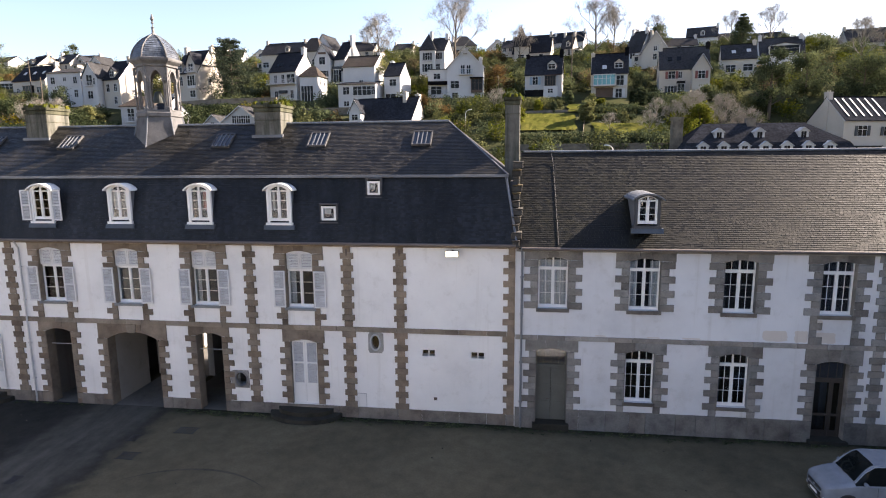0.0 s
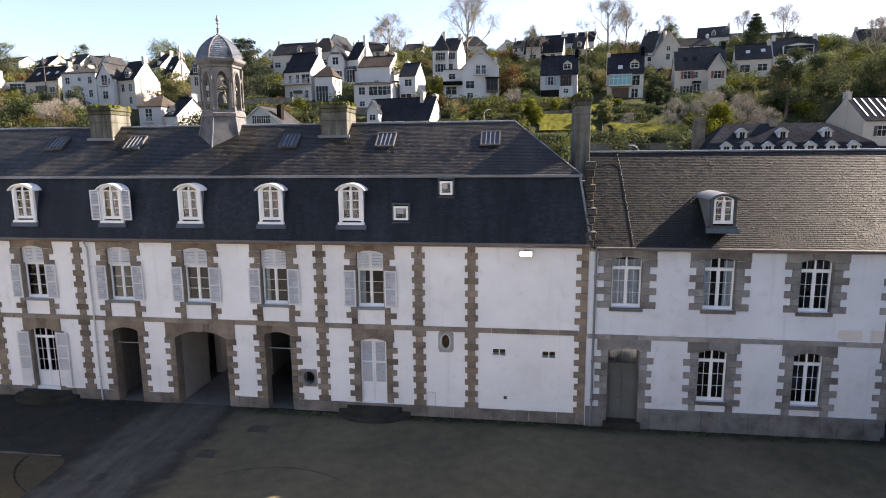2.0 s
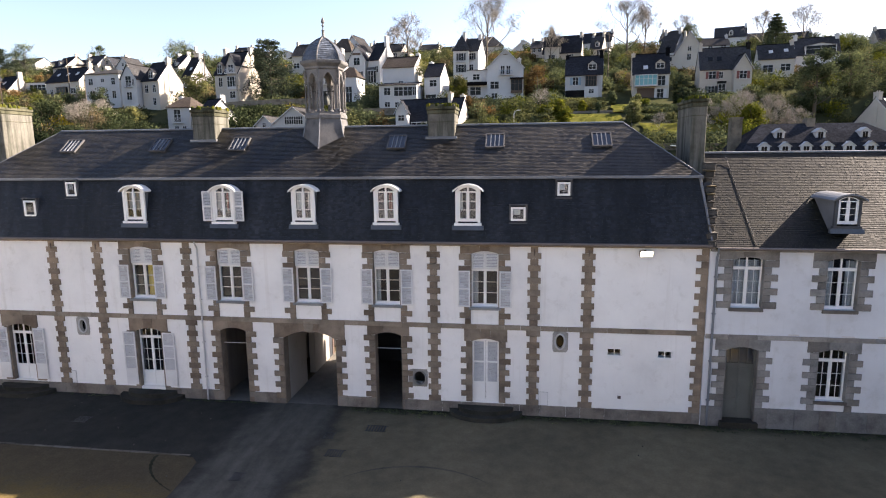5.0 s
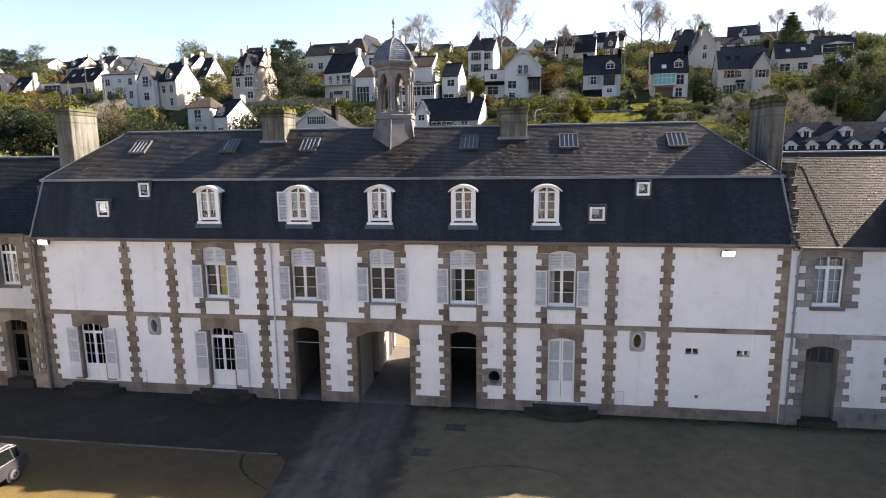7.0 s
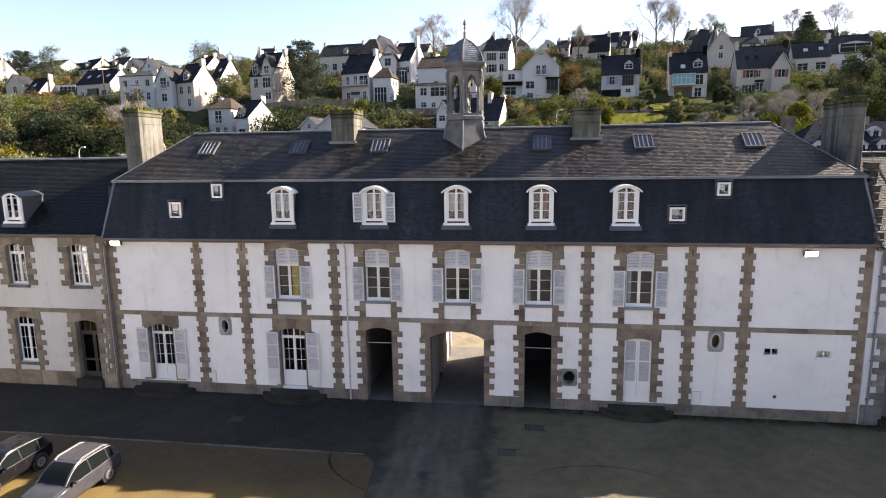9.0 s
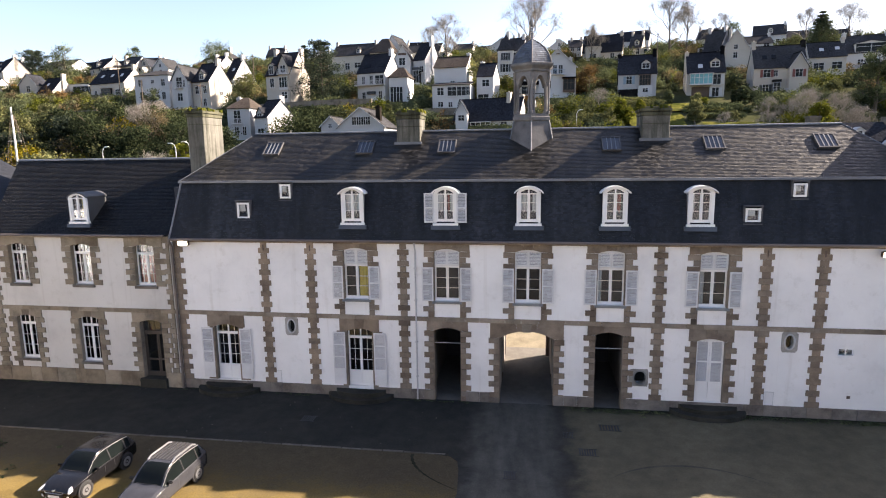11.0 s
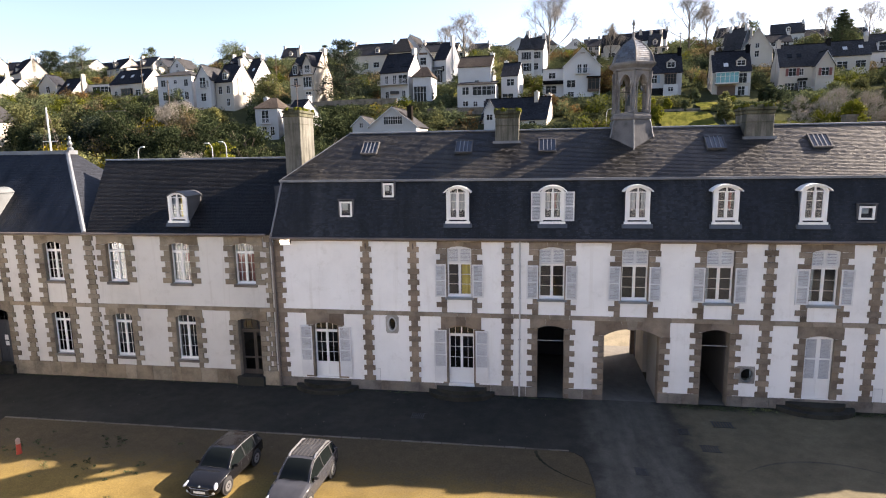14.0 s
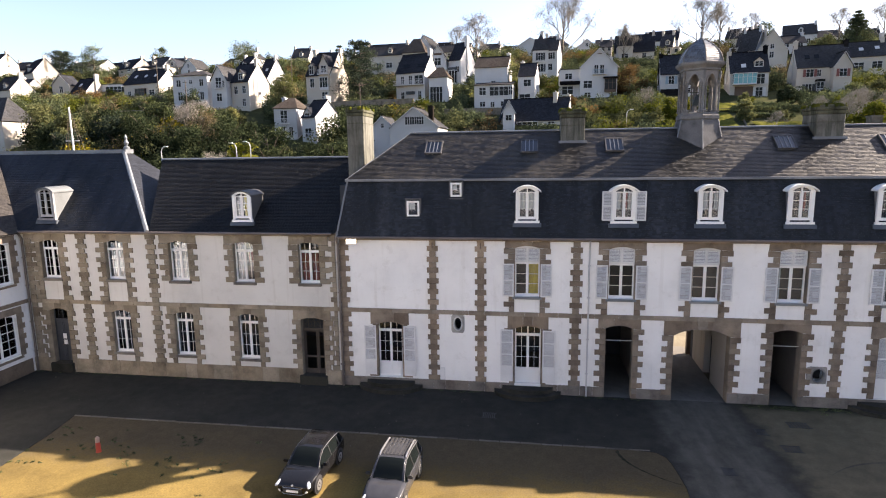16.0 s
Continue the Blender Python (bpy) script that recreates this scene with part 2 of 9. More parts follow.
def m_chimney(name, col):
    """Old stack render: grey-brown, blotched, with black run-off streaks and green algae."""
    m, n, l, b = mat_base(name, 0.92, 0.12)
    p = geo_pos(n)
    blot = noise_node(n, l, p, 0.9, 6, 0.7)
    runs = noise_node(n, l, p, 1.0, 5, 0.65, (2.6, 2.6, 0.22))
    grain = noise_node(n, l, p, 30, 4)
    c = ramp(n, l, blot, [(0.3, tuple(x * 0.62 for x in col)), (0.5, col), (0.7, tuple(x * 1.25 for x in col))])
    c = mixc(n, l, 0.9, c, ramp(n, l, runs, [(0.36, (0.30, 0.32, 0.28)), (0.47, (0.75, 0.76, 0.70)), (0.56, (1.12, 1.10, 1.06))]), "MULTIPLY")
    c = mixc(n, l, 0.35, c, ramp(n, l, grain, [(0.35, (0.6, 0.6, 0.6)), (0.65, (1.3, 1.3, 1.3))]), "MULTIPLY")
    l.new(c, b.inputs["Base Color"])
    bump(n, l, b, grain, 0.4, 0.01)
    return m


CHIMNEY = m_chimney("chimney_render", (0.122, 0.120, 0.108))
CHIMNEY_CAP = m_chimney("mossy_chimney_cap", (0.082, 0.082, 0.058))
SLATE = m_slate("slate_upper", (0.034, 0.031, 0.030), 0.35, 0.7, 0.22, 0.13, (0.10, 0.085, 0.055), 0.2)
SLATE_DARK = m_slate("slate_mansard", (0.014, 0.016, 0.021), 0.03, 0.6, 0.22, 0.13, (0.05, 0.05, 0.04), 0.2)
SLATE_LICHEN = m_slate("slate_lichen", (0.04, 0.038, 0.034), 0.7, 0.7, 0.24, 0.15, (0.11, 0.095, 0.045), 0.2)
SLATE_SCALE = m_slate("slate_scale", (0.022, 0.023, 0.026), 0.1, 0.6, 0.2, 0.17, (0.06, 0.055, 0.04), 0.25)
S_UPPER = m_slates("slates_upper", (0.0140, 0.0134, 0.0132), 0.8, (0.054, 0.048, 0.036), 0.75, 0.48, 0.42, 3.0)
S_MANSARD = m_slates("slates_mansard", (0.0140, 0.0172, 0.0238), 0.45, (0.026, 0.029, 0.030), 0.45, 0.60, 0.2, 1.2)
S_LICHEN = m_slates("slates_lichen", (0.0050, 0.0055, 0.0056), 0.95, (0.0175, 0.0168, 0.0088), 0.75, 0.58, 0.24, 4.5)
S_SCALE = m_slates("slates_scale", (0.0075, 0.0080, 0.0090), 0.2, (0.020, 0.020, 0.017), 0.7, 0.55, 0.25, 3.0)
LEAD = m_plain("lead_sheet", (0.13, 0.14, 0.155), 0.5, 0.25, 2, 0.5)
ZINC = m_plain("zinc", (0.17, 0.185, 0.20), 0.45, 0.3, 2, 0.5, 0.2)
WHITE = m_plain("white_paint", (0.74, 0.735, 0.71), 0.5, 0.05, 2, 0.4)
SHUTTER = m_plain("shutter_paint", (0.62, 0.615, 0.60), 0.6, 0.1, 3, 0.3)
GREEN = m_plain("grey_green_paint", (0.10, 0.105, 0.095), 0.5, 0.2, 2)
BLUEWOOD = m_plain("blue_grey_door_paint", (0.045, 0.050, 0.058), 0.5, 0.2, 2)
DARKWOOD = m_plain("dark_wood", (0.05, 0.042, 0.036), 0.5, 0.25, 2)
SKYBAR = m_plain("weathered_bar", (0.085, 0.085, 0.088), 0.7, 0.3, 3, 0.15)
STEP = m_stone("mossy_step", (0.036, 0.036, 0.030), 0.5, 0.2)
PIPE = m_plain("painted_pipe", (0.45, 0.45, 0.44), 0.5, 0.15, 2, 0.4)
BROWNPIPE = m_plain("brown_pipe", (0.13, 0.105, 0.09), 0.5, 0.2, 2, 0.4)
IRON = m_plain("rusty_iron", (0.12, 0.09, 0.075), 0.6, 0.3, 4, 0.4, 0.4)
GLASS = m_glass()
CURTAIN = m_plain("net_curtain", (0.45, 0.435, 0.40), 0.9, 0.15, 6)
YELLOW_CURTAIN = m_plain("yellow_curtain", (0.65, 0.45, 0.08), 0.9, 0.15, 6)
RED_CURTAIN = m_plain("red_curtain", (0.25, 0.07, 0.055), 0.9, 0.15, 6)
# near-black: the dark of unlit rooms is put into the colour
ROOM = m_plain("room_dark", (0.038, 0.042, 0.05), 0.9, 0.2, 1)
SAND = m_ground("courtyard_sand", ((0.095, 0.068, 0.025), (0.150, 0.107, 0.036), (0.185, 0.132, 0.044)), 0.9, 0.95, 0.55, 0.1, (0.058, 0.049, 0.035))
def m_yard(name):
    """Paving of the court: black asphalt to the west, a worn grey drive to the gateway, brown tarmac to the east, moss by the wall."""
    m, n, l, b = mat_base(name, 0.95, 0.1)
    p = geo_pos(n)
    sep = n.new("ShaderNodeSeparateXYZ")
    l.new(p, sep.inputs[0])
    big = noise_node(n, l, p, 0.16, 6, 0.6)
    wob = noise_node(n, l, p, 0.55, 5, 0.65)
    mid = noise_node(n, l, p, 1.6, 6, 0.65)
    f = noise_node(n, l, p, 14, 6, 0.7)
    ruts = noise_node(n, l, p, 1.0, 4, 0.6, (1.3, 0.3, 1.0))

    def calc(op, a, c, d=None):
        q = n.new("ShaderNodeMath")
        q.operation = op
        for i, v in enumerate((a, c, d)):
            if v is None:
                continue
            if isinstance(v, (int, float)):
                q.inputs[i].default_value = v
            else:
                l.new(v, q.inputs[i])
        return q.outputs[0]

    def soft(v, lo, hi):
        q = n.new("ShaderNodeMapRange")
        q.interpolation_type = "SMOOTHSTEP"
        q.inputs[1].default_value, q.inputs[2].default_value = lo, hi
        l.new(v, q.inputs[0])
        return q.outputs[0]

    wx = calc("MULTIPLY_ADD", wob, 2.6, sep.outputs["X"])
    wy = calc("MULTIPLY_ADD", mid, 1.8, sep.outputs["Y"])
    black = ramp(n, l, big, [(0.3, (0.0222, 0.0228, 0.0205)), (0.5, (0.031, 0.0308, 0.027)), (0.72, (0.046, 0.0435, 0.036))])
    brown = ramp(n, l, big, [(0.3, (0.085, 0.075, 0.050)), (0.5, (0.110, 0.096, 0.063)), (0.72, (0.138, 0.119, 0.077))])
    grey = ramp(n, l, ruts, [(0.3, (0.054, 0.0525, 0.044)), (0.65, (0.095, 0.091, 0.077))])
    c = mixc(n, l, soft(wx, 3.0, 4.4), black, brown)
    drive = calc("MULTIPLY", soft(wx, -1.9, -0.2), calc("SUBTRACT", 1.0, soft(wx, 2.2, 3.6)))
    c = mixc(n, l, drive, c, grey)
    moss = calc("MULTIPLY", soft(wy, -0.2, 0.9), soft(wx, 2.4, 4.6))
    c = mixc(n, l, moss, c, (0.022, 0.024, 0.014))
    c = mixc(n, l, 0.3, c, ramp(n, l, f, [(0.3, (0.45, 0.45, 0.45)), (0.7, (1.4, 1.4, 1.4))]), "MULTIPLY")
    c = mixc(n, l, 0.6, c, ramp(n, l, mid, [(0.3, (0.65, 0.65, 0.64)), (0.7, (1.25, 1.24, 1.22))]), "MULTIPLY")
    l.new(c, b.inputs["Base Color"])
    bump(n, l, b, f, 0.5, 0.03)
    return m


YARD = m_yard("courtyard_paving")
GRASSY = m_ground("hill_ground", ((0.034, 0.038, 0.020), (0.052, 0.056, 0.028), (0.078, 0.076, 0.042)), 0.3, 0.95, 0.6, 0.0)


# ---- building blocks ----
def box(bm, x0, x1, y0, y1, z0, z1):
    v = [bm.verts.new(c) for c in ((x0, y0, z0), (x1, y0, z0), (x1, y1, z0), (x0, y1, z0), (x0, y0, z1), (x1, y0, z1), (x1, y1, z1), (x0, y1, z1))]
    for f in ((3, 2, 1, 0), (4, 5, 6, 7), (0, 1, 5, 4), (1, 2, 6, 5), (2, 3, 7, 6), (3, 0, 4, 7)):
        bm.faces.new([v[i] for i in f])
    return v


def prism_xz(bm, pts, y0, y1):
    """A polygon in x and z (anticlockwise as seen from -y), drawn out from y0 to y1."""
    a = [bm.verts.new((x, y0, z)) for x, z in pts]
    b = [bm.verts.new((x, y1, z)) for x, z in pts]
    k = len(pts)
    bm.faces.new(a)
    bm.faces.new(b[::-1])
    for i in range(k):
        j = (i + 1) % k
        bm.faces.new((a[j], a[i], b[i], b[j]))


def prism_yz(bm, pts, x0, x1):
    a = [bm.verts.new((x0, y, z)) for y, z in pts]
    b = [bm.verts.new((x1, y, z)) for y, z in pts]
    k = len(pts)
    bm.faces.new(a[::-1])
    bm.faces.new(b)
    for i in range(k):
        j = (i + 1) % k
        bm.faces.new((a[i], a[j], b[j], b[i]))


def lathe(bm, prof, cx=0, cy=0, n=16, turn=0.0):
    rings = []
    for r, z in prof:
        rings.append([bm.verts.new((cx + r * math.cos(turn + 2 * math.pi * i / n), cy + r * math.sin(turn + 2 * math.pi * i / n), z)) for i in range(n)])
    for a, b in zip(rings, rings[1:]):
        for i in range(n):
            j = (i + 1) % n
            bm.faces.new((a[i], a[j], b[j], b[i]))
    bm.faces.new(rings[0][::-1])
    bm.faces.new(rings[-1])


def tube(bm, pts, r, n=8, r1=None):
    """A round bar along points, tapering from r to r1."""
    rings = []
    pts = [Vector(p) for p in pts]
    for i, p in enumerate(pts):
        d = (pts[min(i + 1, len(pts) - 1)] - pts[max(i - 1, 0)]).normalized()
        u = d.orthogonal().normalized()
        w = d.cross(u)
        q = r if r1 is None else r + (r1 - r) * i / (len(pts) - 1)
        rings.append((p, u, w, q))
    base = rings[0][1]
    vs = []
    for p, u, w, q in rings:
        d = u.cross(w)
        u = (base - d * base.dot(d))
        u = u.normalized() if u.length > 1e-4 else rings[0][2]
        w = d.cross(u)
        base = u
        vs.append([bm.verts.new(p + (u * math.cos(2 * math.pi * k / n) + w * math.sin(2 * math.pi * k / n)) * q) for k in range(n)])
    for a, b in zip(vs, vs[1:]):
        for i in range(n):
            j = (i + 1) % n
            bm.faces.new((a[i], a[j], b[j], b[i]))
    bm.faces.new(vs[0][::-1])
    bm.faces.new(vs[-1])


def mesh_of(name, bm, material, recalc=True, smooth=False):
    if recalc:
        bmesh.ops.recalc_face_normals(bm, faces=bm.faces)
    me = bpy.data.meshes.new(name)
    bm.to_mesh(me)
    bm.free()
    if smooth:
        for f in me.polygons:
            f.use_smooth = True
    if material:
        for mm in (material if isinstance(material, (list, tuple)) else (material,)):
            me.materials.append(mm)
    return me


def part(name, bm, material, parent=None, label="", smooth=False):
    ob = new(name, mesh_of(name, bm, material, True, smooth))
    if parent:
        ob.parent = parent
    if label:
        ob["label"] = label
    return ob


def thing(name, label, category, at=(0, 0, 0), group="", kind=""):
    ob = new(name)
    ob.empty_display_size = 0.3
    ob.location = at
    return tagged(ob, label, category, group, kind)


def arc(x0, x1, z, rise, n=8):
    """Points of a segmental arch from (x0, z) to (x1, z)."""
    if rise < 1e-3:
        return [(x0, z), (x1, z)]
    h = (x1 - x0) / 2
    r = (h * h + rise * rise) / (2 * rise)
    cx, cz = (x0 + x1) / 2, z + rise - r
    a = math.asin(min(1, h / r))
    return [(cx + r * math.sin(-a + 2 * a * i / n), cz + r * math.cos(-a + 2 * a * i / n)) for i in range(n + 1)]


def wall_band(bm, x0, x1, y0, y1, z0, z1, holes):
    """A stretch of wall with arched openings (x0, x1, sill, springing, rise)."""
    x = x0
    for a, b, s, t, rise in sorted(holes):
        if a > x:
            box(bm, x, a, y0, y1, z0, z1)
        if s > z0 + 1e-3:
            box(bm, a, b, y0, y1, z0, s)
        prism_xz(bm, arc(a, b, t, rise) + [(b, z1), (a, z1)], y0, y1)
        x = b
    if x1 > x:
        box(bm, x, x1, y0, y1, z0, z1)


def slope_mesh(name, faces, material, parent=None, thick=0.06, label=""):
    """Roof planes as thin slabs, each a list of corners (anticlockwise from above), with UV in metres along and up the slope."""
    bm = bmesh.new()
    uvl = bm.loops.layers.uv.new("UVMap")
    for pts in faces:
        pts = [Vector(p) for p in pts]
        nrm = (pts[1] - pts[0]).cross(pts[2] - pts[0]).normalized()
        if nrm.z < 0:
            nrm = -nrm
            pts = pts[::-1]
        along = Vector((0, 0, 1)).cross(nrm)
        along = along.normalized() if along.length > 1e-4 else Vector((1, 0, 0))
        up = nrm.cross(along)
        top = [bm.verts.new(p) for p in pts]
        low = [bm.verts.new(p - nrm * thick) for p in pts]
        fs = [bm.faces.new(top), bm.faces.new(low[::-1])]
        for i in range(len(pts)):
            j = (i + 1) % len(pts)
            fs.append(bm.faces.new((top[j], top[i], low[i], low[j])))
        for f in fs:
            for lp in f.loops:
                lp[uvl].uv = (lp.vert.co.dot(along), lp.vert.co.dot(up))
    me = mesh_of(name, bm, material, False)
    ob = new(name, me)
    if parent:
        ob.parent = parent
    if label:
        ob["label"] = label
    return ob

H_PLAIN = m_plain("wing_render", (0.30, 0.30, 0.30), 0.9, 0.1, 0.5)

# ---- ground ----
GZ = -0.15
HILL = [(-400, GZ), (14, GZ), (30, GZ), (60, 3.0), (85, 14.0), (100, 20.0), (120, 26.0), (145, 33.0), (170, 41.0), (200, 49.0), (240, 53.0), (400, 50.0), (2500, 60.0)]


def hill_z(x, y):
    for (ya, za), (yb, zb) in zip(HILL, HILL[1:]):
        if ya <= y <= yb:
            z = za + (zb - za) * (y - ya) / (yb - ya)
            break
    else:
        z = HILL[-1][1]
    if y > 30:
        k = min(1.0, (y - 30) / 60)
        if x > 52 and y < 118:
            z -= 7.0 * min(1.0, (x - 52) / 18) * min(1.0, (118 - y) / 14) * min(1.0, (y - 30) / 30)
        z *= 1.0 - 0.02 * k * max(0.0, min(1.0, (-x - 20) / 120))
        z += k * 0.8 * noise.noise((x * 0.03, y * 0.03, 0))
    return z


def build_ground():
    bm = bmesh.new()
    xs = [-2500, -700, -400] + list(range(-300, 301, 12)) + [400, 700, 2500]
    ys = [-2500, -700, -200, -60, -20, 0, 14, 30] + list(range(36, 250, 6)) + [280, 330, 400, 700, 2500]
    g = [[bm.verts.new((x, y, hill_z(x, y))) for x in xs] for y in ys]
    for j in range(len(ys) - 1):
        for i in range(len(xs) - 1):
            f = bm.faces.new((g[j][i], g[j][i + 1], g[j + 1][i + 1], g[j + 1][i]))
            f.material_index = 0 if ys[j + 1] <= 30 else 1
            f.smooth = True
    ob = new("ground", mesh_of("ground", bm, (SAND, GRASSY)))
    tagged(ob, "sandy courtyard running back to a green terraced hillside", "ground", kind="structure")


build_ground()


# ---- the long building: three joined ranges ----
ZM, ZR, ZL = 8.95, 8.85, 9.15          # eaves of the middle, right and left ranges
SM, SR, SL = 4.44, 4.36, 4.46          # undersides of the string courses
T = 0.55                                # wall thickness
BACK = 7.8
MAIN_X, RIGHT_X, LEFT_X, PAV_X = 20.2, 44.0, -41.3, -32.2


def hole(x, w, sill, spring, rise=0.15):
    return (x - w / 2, x + w / 2, sill, spring, rise)


M_UP = [hole(x, 1.42, 5.58, 8.36, 0.15) for x in (-9.32, -4.22, 0.14, 4.43, 9.5)]
M_LOW = [hole(-17.3, 1.5, 0.5, 3.74, 0.16), hole(-9.25, 1.5, 0.45, 3.74, 0.16), hole(-4.23, 1.5, GZ - 0.1, 3.92, 0.18), hole(0.1, 2.95, GZ - 0.1, 3.62, 0.42),
         hole(4.43, 1.45, GZ - 0.1, 3.95, 0.18), hole(9.55, 1.42, 0.48, 3.8, 0.15)]
M_SMALL = [(5.72, 6.42, 1.28, 2.06, 0.0), (12.99, 13.61, 3.42, 4.40, 0.0), (-13.56, -12.94, 3.42, 4.40, 0.0), (15.62, 16.34, 3.24, 3.66, 0.0), (18.05, 18.77, 3.2, 3.62, 0.0)]
R_UP = [hole(x, 1.42, 5.92, 8.26, 0.14) for x in (21.95, 26.1, 30.25, 34.35, 38.5, 42.4)]
R_LOW = [hole(21.95, 1.5, 0.2, 3.82, 0.18), hole(26.05, 1.36, 1.4, 3.84, 0.16), hole(30.25, 1.36, 1.38, 3.84, 0.16), hole(34.45, 1.42, 0.05, 3.66, 0.16), hole(38.5, 1.36, 1.38, 3.84, 0.16)]
L_UP = [hole(x, 1.32, 6.1, 8.44, 0.14) for x in (-22.05, -26.15, -30.4, -34.72, -39.25)]
L_LOW = [hole(-22.05, 1.45, 0.42, 3.88, 0.16), hole(-26.15, 1.35, 1.27, 3.98, 0.16), hole(-30.4, 1.32, 1.33, 3.98, 0.16), hole(-34.67, 1.32, 1.36, 3.98, 0.16), hole(-39.15, 1.3, 0.5, 3.98, 0.16)]

main = thing("main_building", "long white rendered building with granite quoins and a slate mansard roof", "building")
right = thing("east_range", "white rendered range with granite quoins and a lichened slate roof", "building")
left = thing("west_range", "white rendered range with granite quoins and a dark slate roof", "building")


def shell(owner, x0, x1, y0, eave, string, up, low, ends=(True, True), mat=RENDER):
    """Front wall with its openings, back wall, ends, floors: a hollow range."""
    bm = bmesh.new()
    wall_band(bm, x0, x1, y0, y0 + T, string + 0.12, eave, up)
    wall_band(bm, x0, x1, y0, y0 + T, GZ - 0.3, string + 0.12, low)
    bmesh.ops.remove_doubles(bm, verts=bm.verts, dist=0.0005)
    front = part("wall", bm, mat, owner)
    return front


main_wall = shell(main, -MAIN_X, MAIN_X, 0.0, ZM, SM, M_UP, M_LOW + M_SMALL)
right_wall = shell(right, MAIN_X, RIGHT_X, -0.1, ZR, SR, R_UP, R_LOW, (True, True), RENDER_COOL_SHADE)
left_wall = shell(left, LEFT_X - 0.6, -MAIN_X, -0.1, ZL, SL, L_UP, L_LOW, (True, True), RENDER_WARM_SHADE)

# rear walls, floors and cross walls inside
bm = bmesh.new()
wall_band(bm, -MAIN_X, MAIN_X, BACK - T, BACK, GZ - 0.3, ZM + 3.1, [hole(0.1, 2.95, GZ - 0.1, 3.62, 0.42), (-4.2, -3.35, 1.87, 2.6, 0.1)])
bmesh.ops.remove_doubles(bm, verts=bm.verts, dist=0.0005)
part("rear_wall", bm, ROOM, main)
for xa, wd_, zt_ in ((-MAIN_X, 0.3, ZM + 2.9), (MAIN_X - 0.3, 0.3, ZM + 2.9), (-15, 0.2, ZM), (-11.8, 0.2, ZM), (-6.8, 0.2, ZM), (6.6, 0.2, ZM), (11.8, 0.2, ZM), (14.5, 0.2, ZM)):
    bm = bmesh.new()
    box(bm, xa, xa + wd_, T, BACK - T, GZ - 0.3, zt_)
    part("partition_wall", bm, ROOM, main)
for x0, x1 in ((-1.75, -1.38), (1.58, 1.95)):
    bm = bmesh.new()
    wall_band(bm, T, BACK - T, 0, x1 - x0, GZ - 0.3, SM + 0.1, [(3.2, 4.6, GZ - 0.1, 2.5, 0.45)])
    for v in bm.verts:
        v.co = Vector((x0 + v.co.y, v.co.x, v.co.z))
    bmesh.ops.remove_doubles(bm, verts=bm.verts, dist=0.0005)
    part("passage_wall", bm, PASSAGE, main, "grey rendered wall of the gateway passage, with an arched doorway")
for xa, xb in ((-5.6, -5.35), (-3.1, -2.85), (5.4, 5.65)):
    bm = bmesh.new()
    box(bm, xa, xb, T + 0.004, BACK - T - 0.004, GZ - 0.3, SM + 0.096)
    part("partition_wall", bm, SIDE_PASSAGE, main, "dark plaster wall inside an open doorway")
for x in (-4.23, 4.43):
    bm = bmesh.new()
    tube(bm, [(x - 0.74, 0.3, 3.12), (x + 0.74, 0.3, 3.12)], 0.02, 6)
    part("tie_bar", bm, PIPE, main, "pale iron bar across the doorway")
bm = bmesh.new()
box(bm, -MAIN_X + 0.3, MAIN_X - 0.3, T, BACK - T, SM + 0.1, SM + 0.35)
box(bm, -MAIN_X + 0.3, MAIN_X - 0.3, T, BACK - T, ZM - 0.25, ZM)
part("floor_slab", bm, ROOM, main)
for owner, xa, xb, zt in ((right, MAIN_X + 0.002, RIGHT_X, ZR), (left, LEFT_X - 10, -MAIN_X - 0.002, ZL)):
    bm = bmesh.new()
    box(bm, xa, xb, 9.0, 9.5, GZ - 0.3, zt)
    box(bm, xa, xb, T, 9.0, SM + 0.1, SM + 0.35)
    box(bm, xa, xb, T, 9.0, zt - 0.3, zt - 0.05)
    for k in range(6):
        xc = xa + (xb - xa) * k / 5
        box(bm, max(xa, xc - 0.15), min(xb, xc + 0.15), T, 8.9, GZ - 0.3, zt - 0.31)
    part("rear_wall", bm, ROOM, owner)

# roofs
KY, KZ, RY, RZ = 0.55, 12.15, 3.9, 14.85
RX = 16.6
EX = MAIN_X
e0, kx = -0.28, EX - 0.5
slope_mesh("mansard_slope", [
    [(-EX - 0.05, e0, ZM), (EX + 0.05, e0, ZM), (kx, KY, KZ), (-kx, KY, KZ)],
    [(EX + 0.05, e0, ZM), (EX + 0.05, BACK + 0.2, ZM), (kx, BACK - KY, KZ), (kx, KY, KZ)],
    [(-EX - 0.05, BACK + 0.2, ZM), (-EX - 0.05, e0, ZM), (-kx, KY, KZ), (-kx, BACK - KY, KZ)],
    [(EX + 0.05, BACK + 0.2, ZM), (-EX - 0.05, BACK + 0.2, ZM), (-kx, BACK - KY, KZ), (kx, BACK - KY, KZ)]], SLATE_DARK, main, 0.08, "steep blue-black slate lower slope")
ky2, kz2 = KY - 0.08, KZ + 0.02
